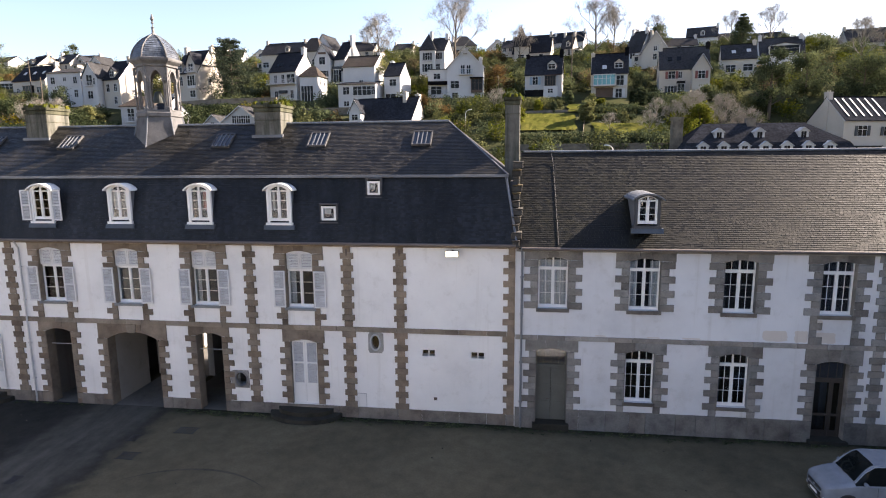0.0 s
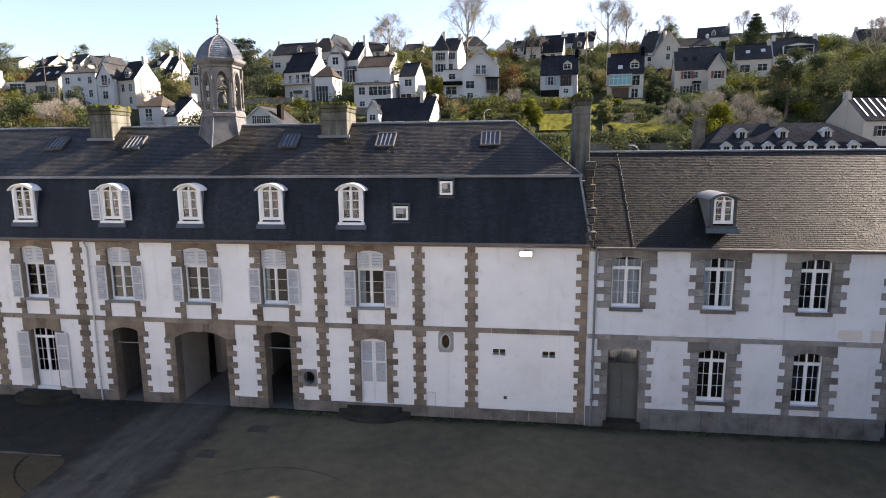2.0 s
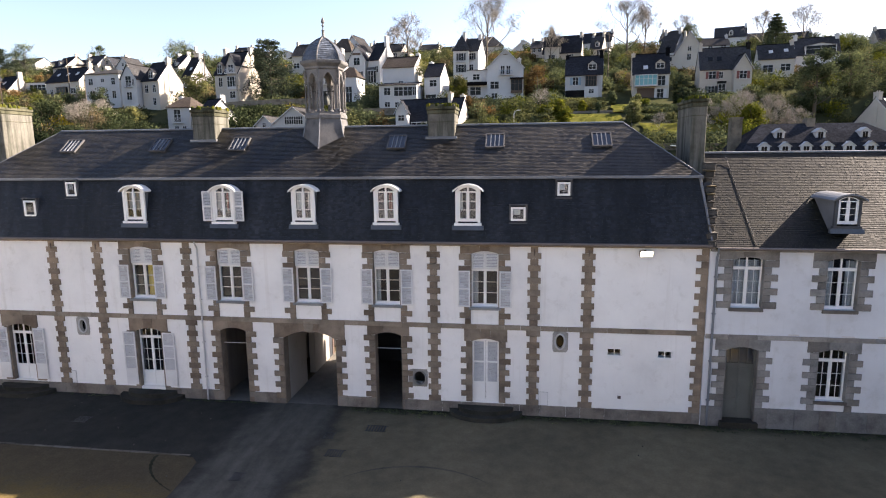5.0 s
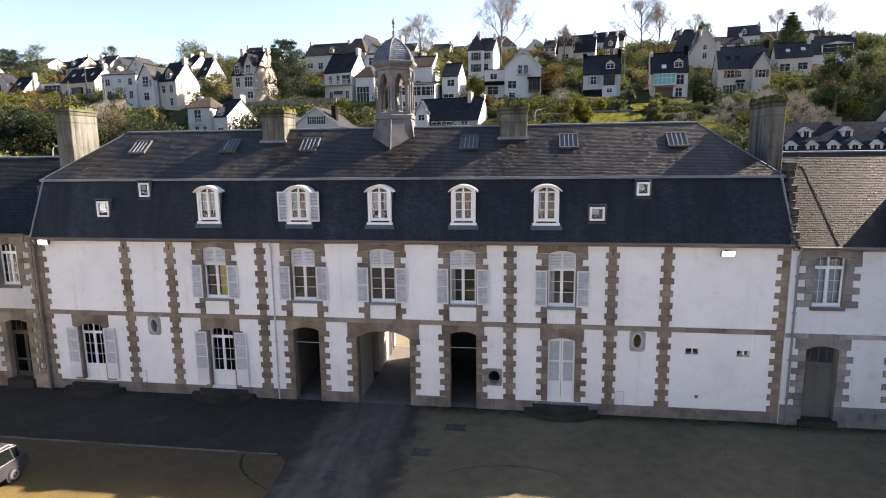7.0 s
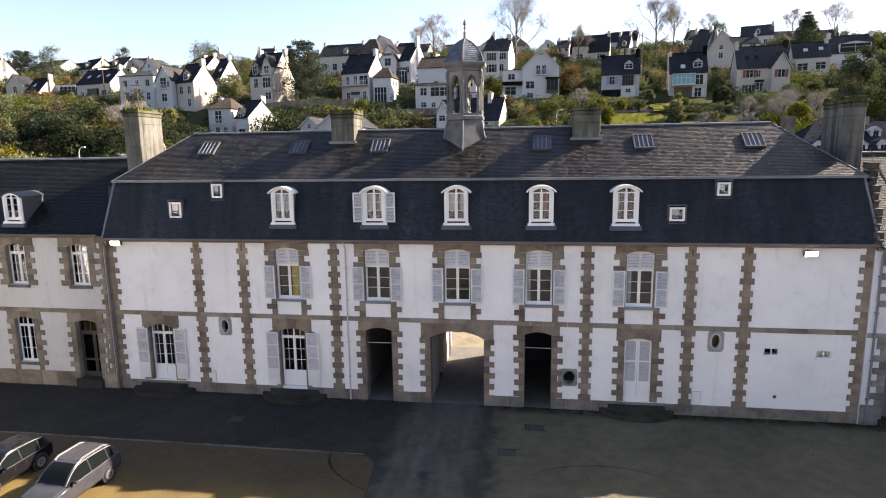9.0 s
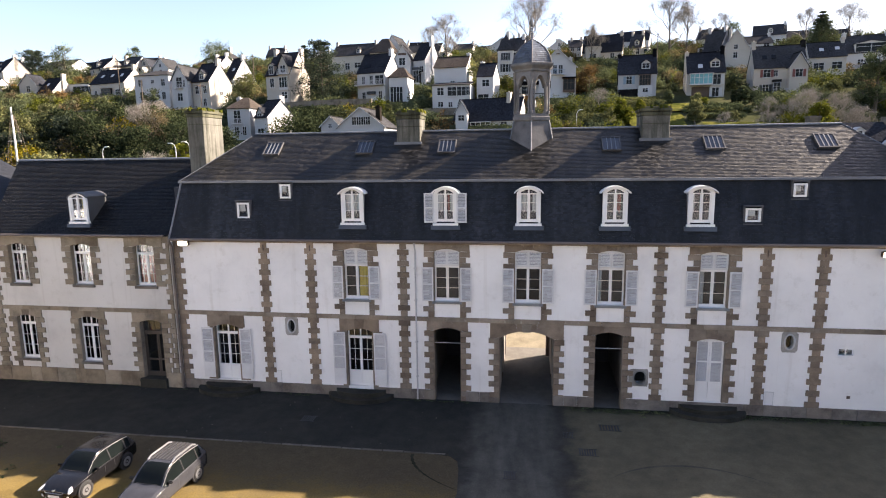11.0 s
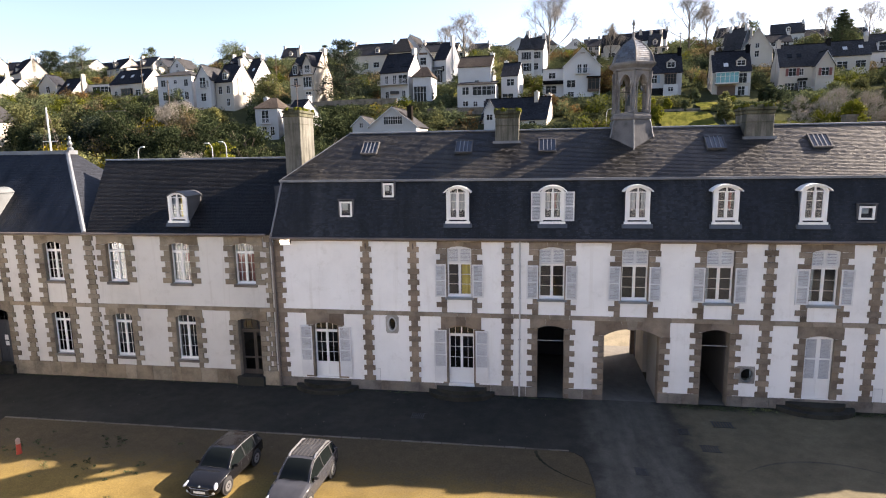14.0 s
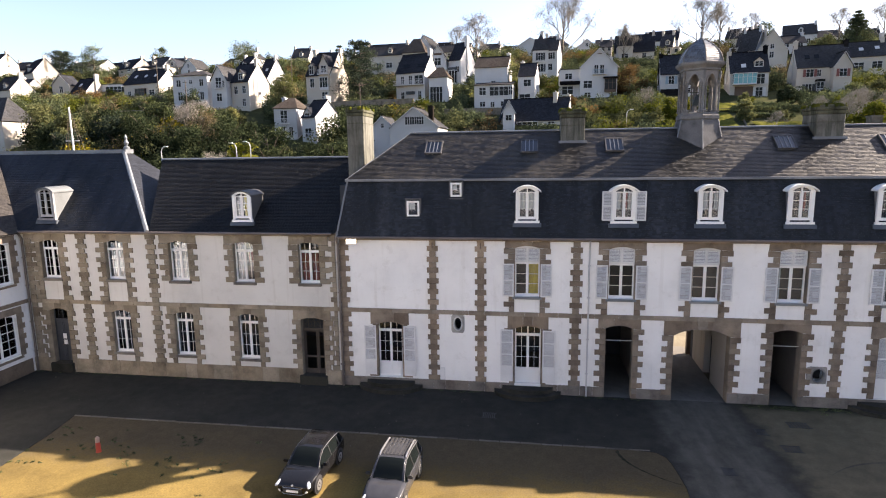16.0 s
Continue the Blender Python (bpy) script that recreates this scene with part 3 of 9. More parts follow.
slope_mesh("upper_roof", [
    [(-kx - 0.1, ky2, kz2), (kx + 0.1, ky2, kz2), (RX, RY, RZ), (-RX, RY, RZ)],
    [(kx + 0.1, ky2, kz2), (kx + 0.1, BACK - ky2, kz2), (RX, RY, RZ)],
    [(-kx - 0.1, BACK - ky2, kz2), (-kx - 0.1, ky2, kz2), (-RX, RY, RZ)],
    [(kx + 0.1, BACK - ky2, kz2), (-kx - 0.1, BACK - ky2, kz2), (-RX, RY, RZ), (RX, RY, RZ)]], SLATE, main, 0.08, "weathered brown-grey slate upper slope")
R_RY, R_RZ = 4.7, 13.2
slope_mesh("roof", [
    [(MAIN_X + 0.15, -0.4, ZR), (RIGHT_X, -0.4, ZR), (RIGHT_X, R_RY, R_RZ), (MAIN_X + 0.15, R_RY, R_RZ)],
    [(RIGHT_X, 9.8, ZR), (MAIN_X + 0.15, 9.8, ZR), (MAIN_X + 0.15, R_RY, R_RZ), (RIGHT_X, R_RY, R_RZ)]], SLATE_LICHEN, right, 0.1, "sunlit slate roof mottled with lichen and moss")
L_RY, L_RZ = 4.7, 13.42
PX = PAV_X + 0.05
slope_mesh("roof", [
    [(PX + 0.1, -0.38, ZL), (-MAIN_X - 0.12, -0.38, ZL), (-MAIN_X - 0.12, L_RY, L_RZ), (PX - 2.0, L_RY, L_RZ)],
    [(-MAIN_X - 0.12, 9.8, ZL), (PX + 0.1, 9.8, ZL), (PX - 2.0, L_RY, L_RZ), (-MAIN_X - 0.12, L_RY, L_RZ)]], SLATE_SCALE, left, 0.1, "dark slate roof laid in a scale pattern")
PRX, PRZ = -36.6, 14.0
slope_mesh("pavilion_roof", [
    [(-52, -0.40, ZL), (PX, -0.40, ZL), (PRX, 4.2, PRZ), (-52, 4.2, PRZ)],
    [(PX, -0.40, ZL), (PX, 9.8, ZL), (PRX, 4.8, PRZ), (PRX, 4.2, PRZ)],
    [(PX, 9.8, ZL), (-52, 9.8, ZL), (-52, 4.8, PRZ), (PRX, 4.8, PRZ)]], SLATE_DARK, left, 0.1, "steep blue-black slate hipped roof")

# slates in courses, each with its own tilt
def slates(owner, A, B, C, D, w, h, mat, lift=0.022, seed=1, label="", gap=0.003):
    """Covers the plane A B (eave) C D (ridge) with overlapping slates."""
    A, B, C, D = (Vector(q) for q in (A, B, C, D))
    along = (B - A).normalized()
    up = (D - A) - along * (D - A).dot(along)
    top = up.length
    up = up / top
    nrm = along.cross(up).normalized()
    ul1, ur0, ur1 = (D - A).dot(along), (B - A).dot(along), (C - A).dot(along)
    rg = random.Random(seed)
    rows_n = int(top / h)
    verts, faces = [], []
    for k in range(rows_n):
        v0, v1 = top * k / rows_n, min(top, top * (k + 1.06) / rows_n)
        f = (v0 + v1) / 2 / top
        ul, ur = ul1 * f, ur0 + (ur1 - ur0) * f
        u = ul - (w / 2 if k % 2 else 0) - rg.uniform(0, 0.03)
        while u < ur:
            u1 = u + w * rg.uniform(0.92, 1.08)
            a, b = max(u, ul) + gap, min(u1, ur) - gap
            u = u1
            if b - a < 0.03:
                continue
            l0, l1 = lift + rg.uniform(0, 0.004) + (0.006 if rg.random() < 0.06 else 0), lift + rg.uniform(0, 0.004)
            dv = rg.uniform(-0.008, 0.008)
            n0 = len(verts)
            for uu, vv, hh in ((a, v0 + dv, l0), (b, v0 + dv, l1), (b, v1, 0.003), (a, v1, 0.003), (a, v0 + dv, 0.0), (b, v0 + dv, 0.0)):
                verts.append(A + along * uu + up * vv + nrm * hh)
            faces.append((n0, n0 + 1, n0 + 2, n0 + 3))
            faces.append((n0 + 4, n0 + 5, n0 + 1, n0))
            faces.append((n0 + 5, n0 + 2, n0 + 1))
            faces.append((n0, n0 + 3, n0 + 4))
    me = bpy.data.meshes.new("slate_covering")
    me.from_pydata(verts, [], faces)
    me.materials.append(mat)
    ob = new("slate_covering", me)
    ob.parent = owner
    return tagged(ob, label, kind="stuff")


slates(main, (-EX - 0.05, e0, ZM), (EX + 0.05, e0, ZM), (kx, KY, KZ), (-kx, KY, KZ), 0.19, 0.105, S_MANSARD, 0.009, 1)
slates(main, (-kx - 0.1, ky2, kz2), (kx + 0.1, ky2, kz2), (RX, RY, RZ), (-RX, RY, RZ), 0.17, 0.112, S_UPPER, 0.015, 2)
slates(right, (MAIN_X + 0.2, -0.4, ZR), (RIGHT_X, -0.4, ZR), (RIGHT_X, R_RY, R_RZ), (MAIN_X + 0.2, R_RY, R_RZ), 0.17, 0.118, S_LICHEN, 0.011, 3, gap=0.006)
slates(left, (PX + 0.1, -0.38, ZL), (-MAIN_X - 0.12, -0.38, ZL), (-MAIN_X - 0.12, L_RY, L_RZ), (PX - 2.0, L_RY, L_RZ), 0.17, 0.12, S_SCALE, 0.026, 4, gap=0.016)
slates(left, (-52, -0.40, ZL), (PX, -0.40, ZL), (PRX, 4.2, PRZ), (-52, 4.2, PRZ), 0.24, 0.15, S_MANSARD, 0.008, 5)

# string courses, cornices, plinths
PLINTH_EAST = m_stone("granite_plinth_east", (0.15, 0.152, 0.152), 0.5, 0.2)
def band(name, owner, x0, x1, y, z0, z1, out, mat, gaps=()):
    """Blocks laid end to end along a wall, leaving out the doorways."""
    x = x0
    k = 0
    while x < x1 - 0.05:
        w = min(x1 - x, 1.05 + 0.35 * math.sin(k * 2.3))
        lo, hi = x + 0.006, x + w - 0.006
        spans = [(lo, hi)]
        for a, b in gaps:
            cut = []
            for s, e in spans:
                if b <= s or a >= e:
                    cut.append((s, e))
                else:
                    if a > s:
                        cut.append((s, a))
                    if b < e:
                        cut.append((b, e))
            spans = cut
        for s, e in spans:
            if e - s > 0.03:
                bm = bmesh.new()
                box(bm, s, e, y - out - 0.004 * (k % 3), y + 0.02, z0, z1)
                bmesh.ops.bevel(bm, geom=list(bm.edges), offset=0.008, segments=1, affect="EDGES")
                part(name, bm, mat, owner)
        x += w
        k += 1


band("string_course_stone", main_wall, -MAIN_X, MAIN_X, 0.0, SM, SM + 0.24, 0.07, GRANITE_GREY)
band("string_course_stone", right_wall, MAIN_X + 0.02, RIGHT_X, -0.1, SR, SR + 0.22, 0.06, GRANITE_PALE)
band("string_course_stone", left_wall, LEFT_X, -MAIN_X - 0.02, -0.1, SL, SL + 0.24, 0.06, GRANITE_WEST)
door_gaps = [(a, b) for a, b, s, t, r in M_LOW if s < 0.46]
band("plinth_stone", main_wall, -MAIN_X, MAIN_X, 0.0, GZ - 0.2, 0.44, 0.06, PLINTH, door_gaps)
band("plinth_stone", right_wall, MAIN_X + 0.02, RIGHT_X, -0.1, GZ - 0.2, 0.9, 0.06, PLINTH_EAST, [(a, b) for a, b, s, t, r in R_LOW if s < 0.8])
band("plinth_stone", left_wall, LEFT_X, -MAIN_X - 0.02, -0.1, GZ - 0.2, 0.78, 0.06, GRANITE_WEST, [(a, b) for a, b, s, t, r in L_LOW if s < 0.8])
band("cornice_stone", main_wall, -MAIN_X, MAIN_X, 0.0, ZM - 0.2, ZM - 0.04, 0.16, GRANITE)
band("cornice_stone", right_wall, MAIN_X + 0.02, RIGHT_X, -0.1, ZR - 0.2, ZR - 0.03, 0.16, GRANITE_PALE)
band("cornice_stone", left_wall, LEFT_X, -MAIN_X - 0.02, -0.1, ZL - 0.2, ZL - 0.03, 0.16, GRANITE_WEST)

# wing that comes forward at the west end
wing = thing("west_wing", "white rendered wing with granite window surrounds, set square to the range", "building")
bm = bmesh.new()
W_LOW = [(-3.35, -1.1, 1.3, 3.7, 0.25), (-9.0, -6.9, 1.3, 3.7, 0.25)]
W_UP = [(-2.6, -0.75 - 0.2, 5.95, 8.3, 0.2), (-8.6, -6.8, 5.95, 8.3, 0.2)]
tmp = bmesh.new()
wall_band(tmp, -40.0, -0.1, 0.0, 0.5, SL + 0.12, ZL - 0.1, [(a, b, c, d, e) for a, b, c, d, e in W_UP])
wall_band(tmp, -40.0, -0.1, 0.0, 0.5, GZ - 0.3, SL + 0.12, W_LOW)
for v in tmp.verts:
    v.co = Vector((LEFT_X - v.co.y, v.co.x, v.co.z))
bmesh.ops.remove_doubles(tmp, verts=tmp.verts, dist=0.0005)
wing_wall = part("wall", tmp, RENDER, wing)


def wing_block(y0, y1, z0, z1, out=0.05, name="stone"):
    b_ = bmesh.new()
    box(b_, LEFT_X - 0.02, LEFT_X + out, y0, y1, z0, z1)
    part(name, b_, GRANITE, wing_wall)


for ya, yb, s_, t_, r_ in W_LOW + W_UP:
    zz, k_ = s_ - 0.1, 0
    while zz < t_:
        w_ = 0.6 if k_ % 2 else 0.34
        wing_block(ya - w_, ya, zz + 0.006, zz + 0.34)
        wing_block(yb, yb + min(w_, 0.5), zz + 0.006, zz + 0.34)
        zz += 0.345
        k_ += 1
    wing_block(ya - 0.5, yb + 0.4, t_ + r_, t_ + r_ + 0.42, 0.045)
    wing_block(ya - 0.1, yb + 0.1, s_ - 0.24, s_ - 0.11, 0.1, "sill")
    for q in range(2):
        b_ = bmesh.new()
        m_ = (ya + yb) / 2
        y0_, y1_ = (ya, m_ - 0.01) if q == 0 else (m_ + 0.01, yb)
        for c_ in (0, 1):
            box(b_, LEFT_X - 0.26, LEFT_X - 0.2, (y0_ if c_ == 0 else y1_ - 0.07), (y0_ + 0.07 if c_ == 0 else y1_), s_, t_ + r_ * 0.8)
        box(b_, LEFT_X - 0.26, LEFT_X - 0.2, y0_ + 0.07, y1_ - 0.07, s_, s_ + 0.08)
        for g_ in range(1, 5):
            zg = s_ + (t_ - s_) * g_ / 4.6
            box(b_, LEFT_X - 0.25, LEFT_X - 0.21, y0_ + 0.07, y1_ - 0.07, zg, zg + 0.035)
        box(b_, LEFT_X - 0.248, LEFT_X - 0.212, (y0_ + y1_) / 2 - 0.015, (y0_ + y1_) / 2 + 0.015, s_ + 0.08, t_ + r_ * 0.7)
        wf = part("window", b_, WHITE, wing, "white small-paned window leaf")
        b_ = bmesh.new()
        box(b_, LEFT_X - 0.235, LEFT_X - 0.23, y0_, y1_, s_, t_ + r_ * 0.8)
        part("pane", b_, GLASS, wf).visible_shadow = False
wing_block(-40, -0.12, SL, SL + 0.24, 0.06, "string_course_stone")
for k_ in range(8):
    wing_block(-39.9 + k_ * 4.95, -35.0 + k_ * 4.95, GZ - 0.2, 0.78, 0.05, "plinth_stone")
bm.free()
bm = bmesh.new()
box(bm, LEFT_X - 10, LEFT_X - 9.5, -40, -0.1, GZ - 0.3, ZL - 0.1)
box(bm, LEFT_X - 9.5, LEFT_X - 0.5, -40, -39.5, GZ - 0.3, ZL - 0.1)
box(bm, LEFT_X - 9.5, LEFT_X - 0.5, -39.5, -0.1, SL + 0.1, SL + 0.35)
part("rear_wall", bm, ROOM, wing)
slope_mesh("roof", [
    [(LEFT_X + 0.35, -40.2, ZL - 0.1), (LEFT_X + 0.35, -0.45, ZL - 0.1), (LEFT_X - 5, 4.0, 13.9), (LEFT_X - 5, -40.2, 13.9)],
    [(LEFT_X - 10.3, -0.1, ZL - 0.1), (LEFT_X - 10.3, -40.2, ZL - 0.1), (LEFT_X - 5, -40.2, 13.9), (LEFT_X - 5, 4.0, 13.9)]], SLATE, wing, 0.1, "pale weathered slate roof")

GRAVEL = m_ground("grey_gravel", ((0.12, 0.115, 0.10), (0.15, 0.142, 0.125), (0.18, 0.17, 0.15)), 0.8)
PASSAGE_FLOOR = m_ground("passage_paving", ((0.10, 0.094, 0.084), (0.13, 0.122, 0.108), (0.16, 0.15, 0.13)), 0.8)
# paved apron and drive
def sheet(name, pts, z, mat, label, cat="paving"):
    bm = bmesh.new()
    a = [bm.verts.new((x, y, z)) for x, y in pts]
    b = [bm.verts.new((x, y, z - 0.3)) for x, y in pts]
    bm.faces.new(a)
    for i in range(len(pts)):
        j = (i + 1) % len(pts)
        bm.faces.new((a[j], a[i], b[i], b[j]))
    ob = part(name, bm, mat)
    return tagged(ob, label, cat, kind="structure")


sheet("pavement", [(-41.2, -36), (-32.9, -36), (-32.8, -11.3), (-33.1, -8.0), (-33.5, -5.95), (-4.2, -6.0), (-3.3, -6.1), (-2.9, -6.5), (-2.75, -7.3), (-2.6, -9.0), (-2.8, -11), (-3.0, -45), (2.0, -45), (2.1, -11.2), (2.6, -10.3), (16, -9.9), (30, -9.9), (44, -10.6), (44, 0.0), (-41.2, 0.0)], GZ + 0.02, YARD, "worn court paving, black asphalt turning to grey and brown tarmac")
# unseen grey sheets, added to set pane reflections and the bounce on the walls
sheet("parking_ground", [(2.2, -46), (43, -46), (43, -17), (2.2, -17)], GZ + 0.008, GRAVEL, "plain grey gravel, unseen, added for the panes to reflect")
sheet("parking_ground", [(-32.5, -46), (-3.2, -46), (-3.2, -17), (-32.5, -17)], GZ + 0.008, GRAVEL, "plain grey gravel, unseen, added for the panes to reflect")
sheet("passage_floor", [(-1.37, 0.004), (1.57, 0.004), (1.57, 9.5), (-1.37, 9.5)], GZ + 0.016, PASSAGE_FLOOR, "worn grey floor of the gateway passage", "floor")

for xa, xb in ((-5.34, -3.11), (1.96, 5.39)):
    sheet("passage_floor", [(xa, 0.004), (xb, 0.004), (xb, BACK - T - 0.01), (xa, BACK - T - 0.01)], GZ + 0.012, PASSAGE_FLOOR, "worn grey floor inside an open doorway", "floor")

# unseen grey wall behind the camera, added to bounce sunlight onto the facade
bm = bmesh.new()
box(bm, -41.2, 60, -49, -48.5, GZ - 0.3, 10)
tagged(part("wall_south", bm, m_plain("bounce_wall_render", (0.50, 0.48, 0.45), 0.9, 0.1, 0.5)), "plain grey rendered wall, unseen, added to bounce light into the courtyard", "wall", kind="structure")
# yard behind the gateway
REAR = m_ground("rear_yard_grit", ((0.13, 0.113, 0.080), (0.175, 0.152, 0.108), (0.21, 0.184, 0.132)), 2.2, 0.95, 0.6)
sheet("rear_yard", [(-9, 9.6), (-1.5, 9.58), (-1.4, 8.2), (12, 8.2), (12, 29), (-9, 29)], GZ + 0.01, REAR, "sunlit pale grit of the yard behind the gateway")
bm = bmesh.new()
box(bm, -3.2, -1.55, 9.6, 9.9, GZ - 0.2, 3.4)
tagged(part("yard_wall", bm, RENDER_OLD), "white wall end in the yard behind the gateway", "wall", kind="structure")
for x_, y_ in ((-1.64, 7.84), (1.34, 7.84)):
    bm = bmesh.new()
    box(bm, x_, x_ + 0.3, y_, y_ + 0.3, GZ - 0.2, 3.3)
    bmesh.ops.bevel(bm, geom=list(bm.edges), offset=0.02, segments=1, affect="EDGES")
    tagged(part("gate_post", bm, IRON), "rust-brown gate post behind the passage", "post", "gate posts")

def reveal(owner, hl, y, deep, mat):
    """Dressed stone lining the sides and arch of an opening."""
    a_, b_, s_, t_, r_ = hl
    for xa_, xb_ in ((a_ - 0.001, a_ + 0.022), (b_ - 0.022, b_ + 0.001)):
        bm = bmesh.new()
        box(bm, xa_, xb_, y - 0.04, y + deep, max(s_, GZ - 0.05), t_)
        part("reveal_stone", bm, mat, owner)
    bm = bmesh.new()
    lo_ = [(p_[0], p_[1] - 0.022) for p_ in arc(a_, b_, t_, r_)]
    prism_xz(bm, lo_ + arc(a_, b_, t_ + 0.001, r_)[::-1], y - 0.04, y + deep)
    part("reveal_stone", bm, mat, owner)


for hl in M_UP:
    reveal(main_wall, hl, 0.0, 0.21, GRANITE)
for k_, hl in enumerate(M_LOW):
    reveal(main_wall, hl, 0.0, T + 0.004 if k_ in (2, 3, 4) else 0.19, GRANITE_GREY)
for hl in R_UP + R_LOW:
    reveal(right_wall, hl, -0.1, 0.30, GRANITE_PALE)
for hl in L_UP + L_LOW:
    reveal(left_wall, hl, -0.1, 0.30, GRANITE_WEST)

# east wing, unseen but for its shade; height and dark colour set to dim this end
bm = bmesh.new()
box(bm, 43.9, 53, -42, -0.15, GZ - 0.3, 11.0)
prism_xz(bm, [(43.7, 11.0), (53.2, 11.0), (48.5, 15.6)], -42.2, 3.0)
tagged(part("wall_east", bm, H_PLAIN), "plain rendered wing, unseen, added to shade the courtyard's east end", "wall", kind="structure")


# ---- granite dressings ----
GRANITE_WORN = m_stone("granite_limewashed", (0.44, 0.42, 0.39), 0.6, 0.3)
STONE_MESH = {}


def stone_mesh(w, h, mat=None, d=0.06):
    """A dressed block, its face proud and its arrises rounded; x from 0 to w, z from 0 to h, face at y = -d."""
    key = (round(w, 2), round(h, 2), mat.name)
    if key not in STONE_MESH:
        bm = bmesh.new()
        c = 0.014
        w, h = key[0], key[1]
        a = [bm.verts.new(p) for p in ((0, 0, 0), (w, 0, 0), (w, 0, h), (0, 0, h))]
        b = [bm.verts.new(p) for p in ((0, -d + c, 0), (w, -d + c, 0), (w, -d + c, h), (0, -d + c, h))]
        f = [bm.verts.new(p) for p in ((c, -d, c), (w - c, -d, c), (w - c, -d, h - c), (c, -d, h - c))]
        for p, q in ((a, b), (b, f)):
            for i in range(4):
                j = (i + 1) % 4
                bm.faces.new((p[i], p[j], q[j], q[i]))
        bm.faces.new(f)
        STONE_MESH[key] = mesh_of("stone", bm, mat)
    return STONE_MESH[key]


STONES = {"main": [], "right": [], "left": []}
rng = random.Random(7)


def course_stones(who, x, z0, z1, y, short, long_, side, start=0, h=0.312):
    """A column of blocks, alternately short and long. side 0: centred on x; +1: from x to the right; -1: from x to the left."""
    n = max(1, round((z1 - z0) / h))
    hh = (z1 - z0) / n
    for k in range(n):
        w = (long_ if (k + start) % 2 == 0 else short) + rng.uniform(-0.035, 0.035)
        w = round(w / 0.02) * 0.02
        xa = x - w / 2 if side == 0 else (x if side > 0 else x - w)
        STONES[who].append((xa, y + rng.uniform(-0.008, 0.01), z0 + k * hh + 0.006, w, hh - 0.012))


def lintel(owner, x0, x1, spring, rise, y, ext, top, d=0.05, n=3):
    """Voussoirs over an arched opening."""
    pts = arc(x0, x1, spring, rise, 3 * n)
    for k in range(n):
        seg = pts[3 * k:3 * k + 4]
        a, b = seg[0], seg[-1]
        xa = a[0] + (a[0] - (x0 + x1) / 2) * 0.10
        xb = b[0] + (b[0] - (x0 + x1) / 2) * 0.10
        bm = bmesh.new()
        poly = [(p[0], p[1] + 0.002) for p in seg]
        if k == 0:
            poly = [(x0 - ext, spring - 0.02)] + poly
            xa = x0 - ext
        if k == n - 1:
            poly = poly + [(x1 + ext, spring - 0.02)]
            xb = x1 + ext
        poly = poly + [(xb - 0.006, top), (xa + 0.006, top)]
        prism_xz(bm, poly, y - d - 0.006 * (k % 2), y + 0.03)
        part("lintel_stone", bm, {"wall": GRANITE, "wall.001": GRANITE_PALE}.get(owner.name, GRANITE_WEST), owner)


def surround(who, owner, hl, y, z0, lint_top, short=0.3, long_=0.58, ext=0.55, start=0):
    a, b, s, t, r = hl
    course_stones(who, a, z0, t - 0.02, y, short, long_, -1, start)
    course_stones(who, b, z0, t - 0.02, y, short, long_, 1, start)
    lintel(owner, a, b, t, r, y, ext, lint_top)


for hl in M_UP:
    surround("main", main_wall, hl, 0.0, SM + 0.24, ZM - 0.2, 0.32, 0.58, 0.54, 1)
for i, hl in enumerate(M_LOW):
    z0 = max(hl[2], 0.44) if hl[2] > 0.2 else GZ
    surround("main", main_wall, hl, -0.002, z0, SM - 0.004, 0.30, 0.56, 0.40 if i != 3 else 0.5, i % 2)
for x in (-14.68, -11.93, -6.63, 6.88, 11.96, 14.6):
    course_stones("main", x, 0.44, SM, 0.0, 0.38, 0.66, 0, 0)
    course_stones("main", x, SM + 0.24, ZM - 0.2, 0.0, 0.38, 0.66, 0, 1)
for x, sd in ((-MAIN_X + 0.02, 1), (MAIN_X - 0.02, -1)):
    course_stones("main", x, 0.44, SM, 0.0, 0.34, 0.56, sd, 0)
    course_stones("main", x, SM + 0.24, ZM - 0.2, 0.0, 0.34, 0.56, sd, 1)
bm = bmesh.new()
prism_xz(bm, [(-0.12, 3.98), (0.32, 3.98), (0.38, 4.43), (-0.18, 4.43)], -0.11, 0.02)
part("keystone", bm, GRANITE_GREY, main_wall, "dark keystone over the gateway")
for hl in R_UP:
    surround("right", right_wall, hl, -0.1, hl[2] - 0.02, ZR - 0.2, 0.34, 0.62, 0.62, 0)
for hl in R_LOW:
    surround("right", right_wall, hl, -0.1, 0.9, SR - 0.004, 0.34, 0.62, 0.5, 1)
for x in (36.25,):
    course_stones("right", x, 0.9, SR, -0.1, 0.4, 0.68, 0 if x > 30 else 1, 1)
    course_stones("right", x, SR + 0.22, ZR - 0.2, -0.1, 0.4, 0.68, 0 if x > 30 else 1, 0)
course_stones("right", 33.3, SR + 0.22, 5.9, -0.1, 0.3, 0.55, 1, 0)
course_stones("right", 35.05, SR + 0.22, 5.9, -0.1, 0.3, 0.55, 1, 0)
for hl in L_UP:
    z0 = SL + 0.24 if hl[0] < -33 else hl[2] - 0.02
    surround("left", left_wall, hl, -0.1, z0, ZL - 0.2, 0.34, 0.6, 0.55, 0)
for hl in L_LOW:
    surround("left", left_wall, hl, -0.1, 0.78, SL - 0.004, 0.32, 0.58, 0.45, 1)
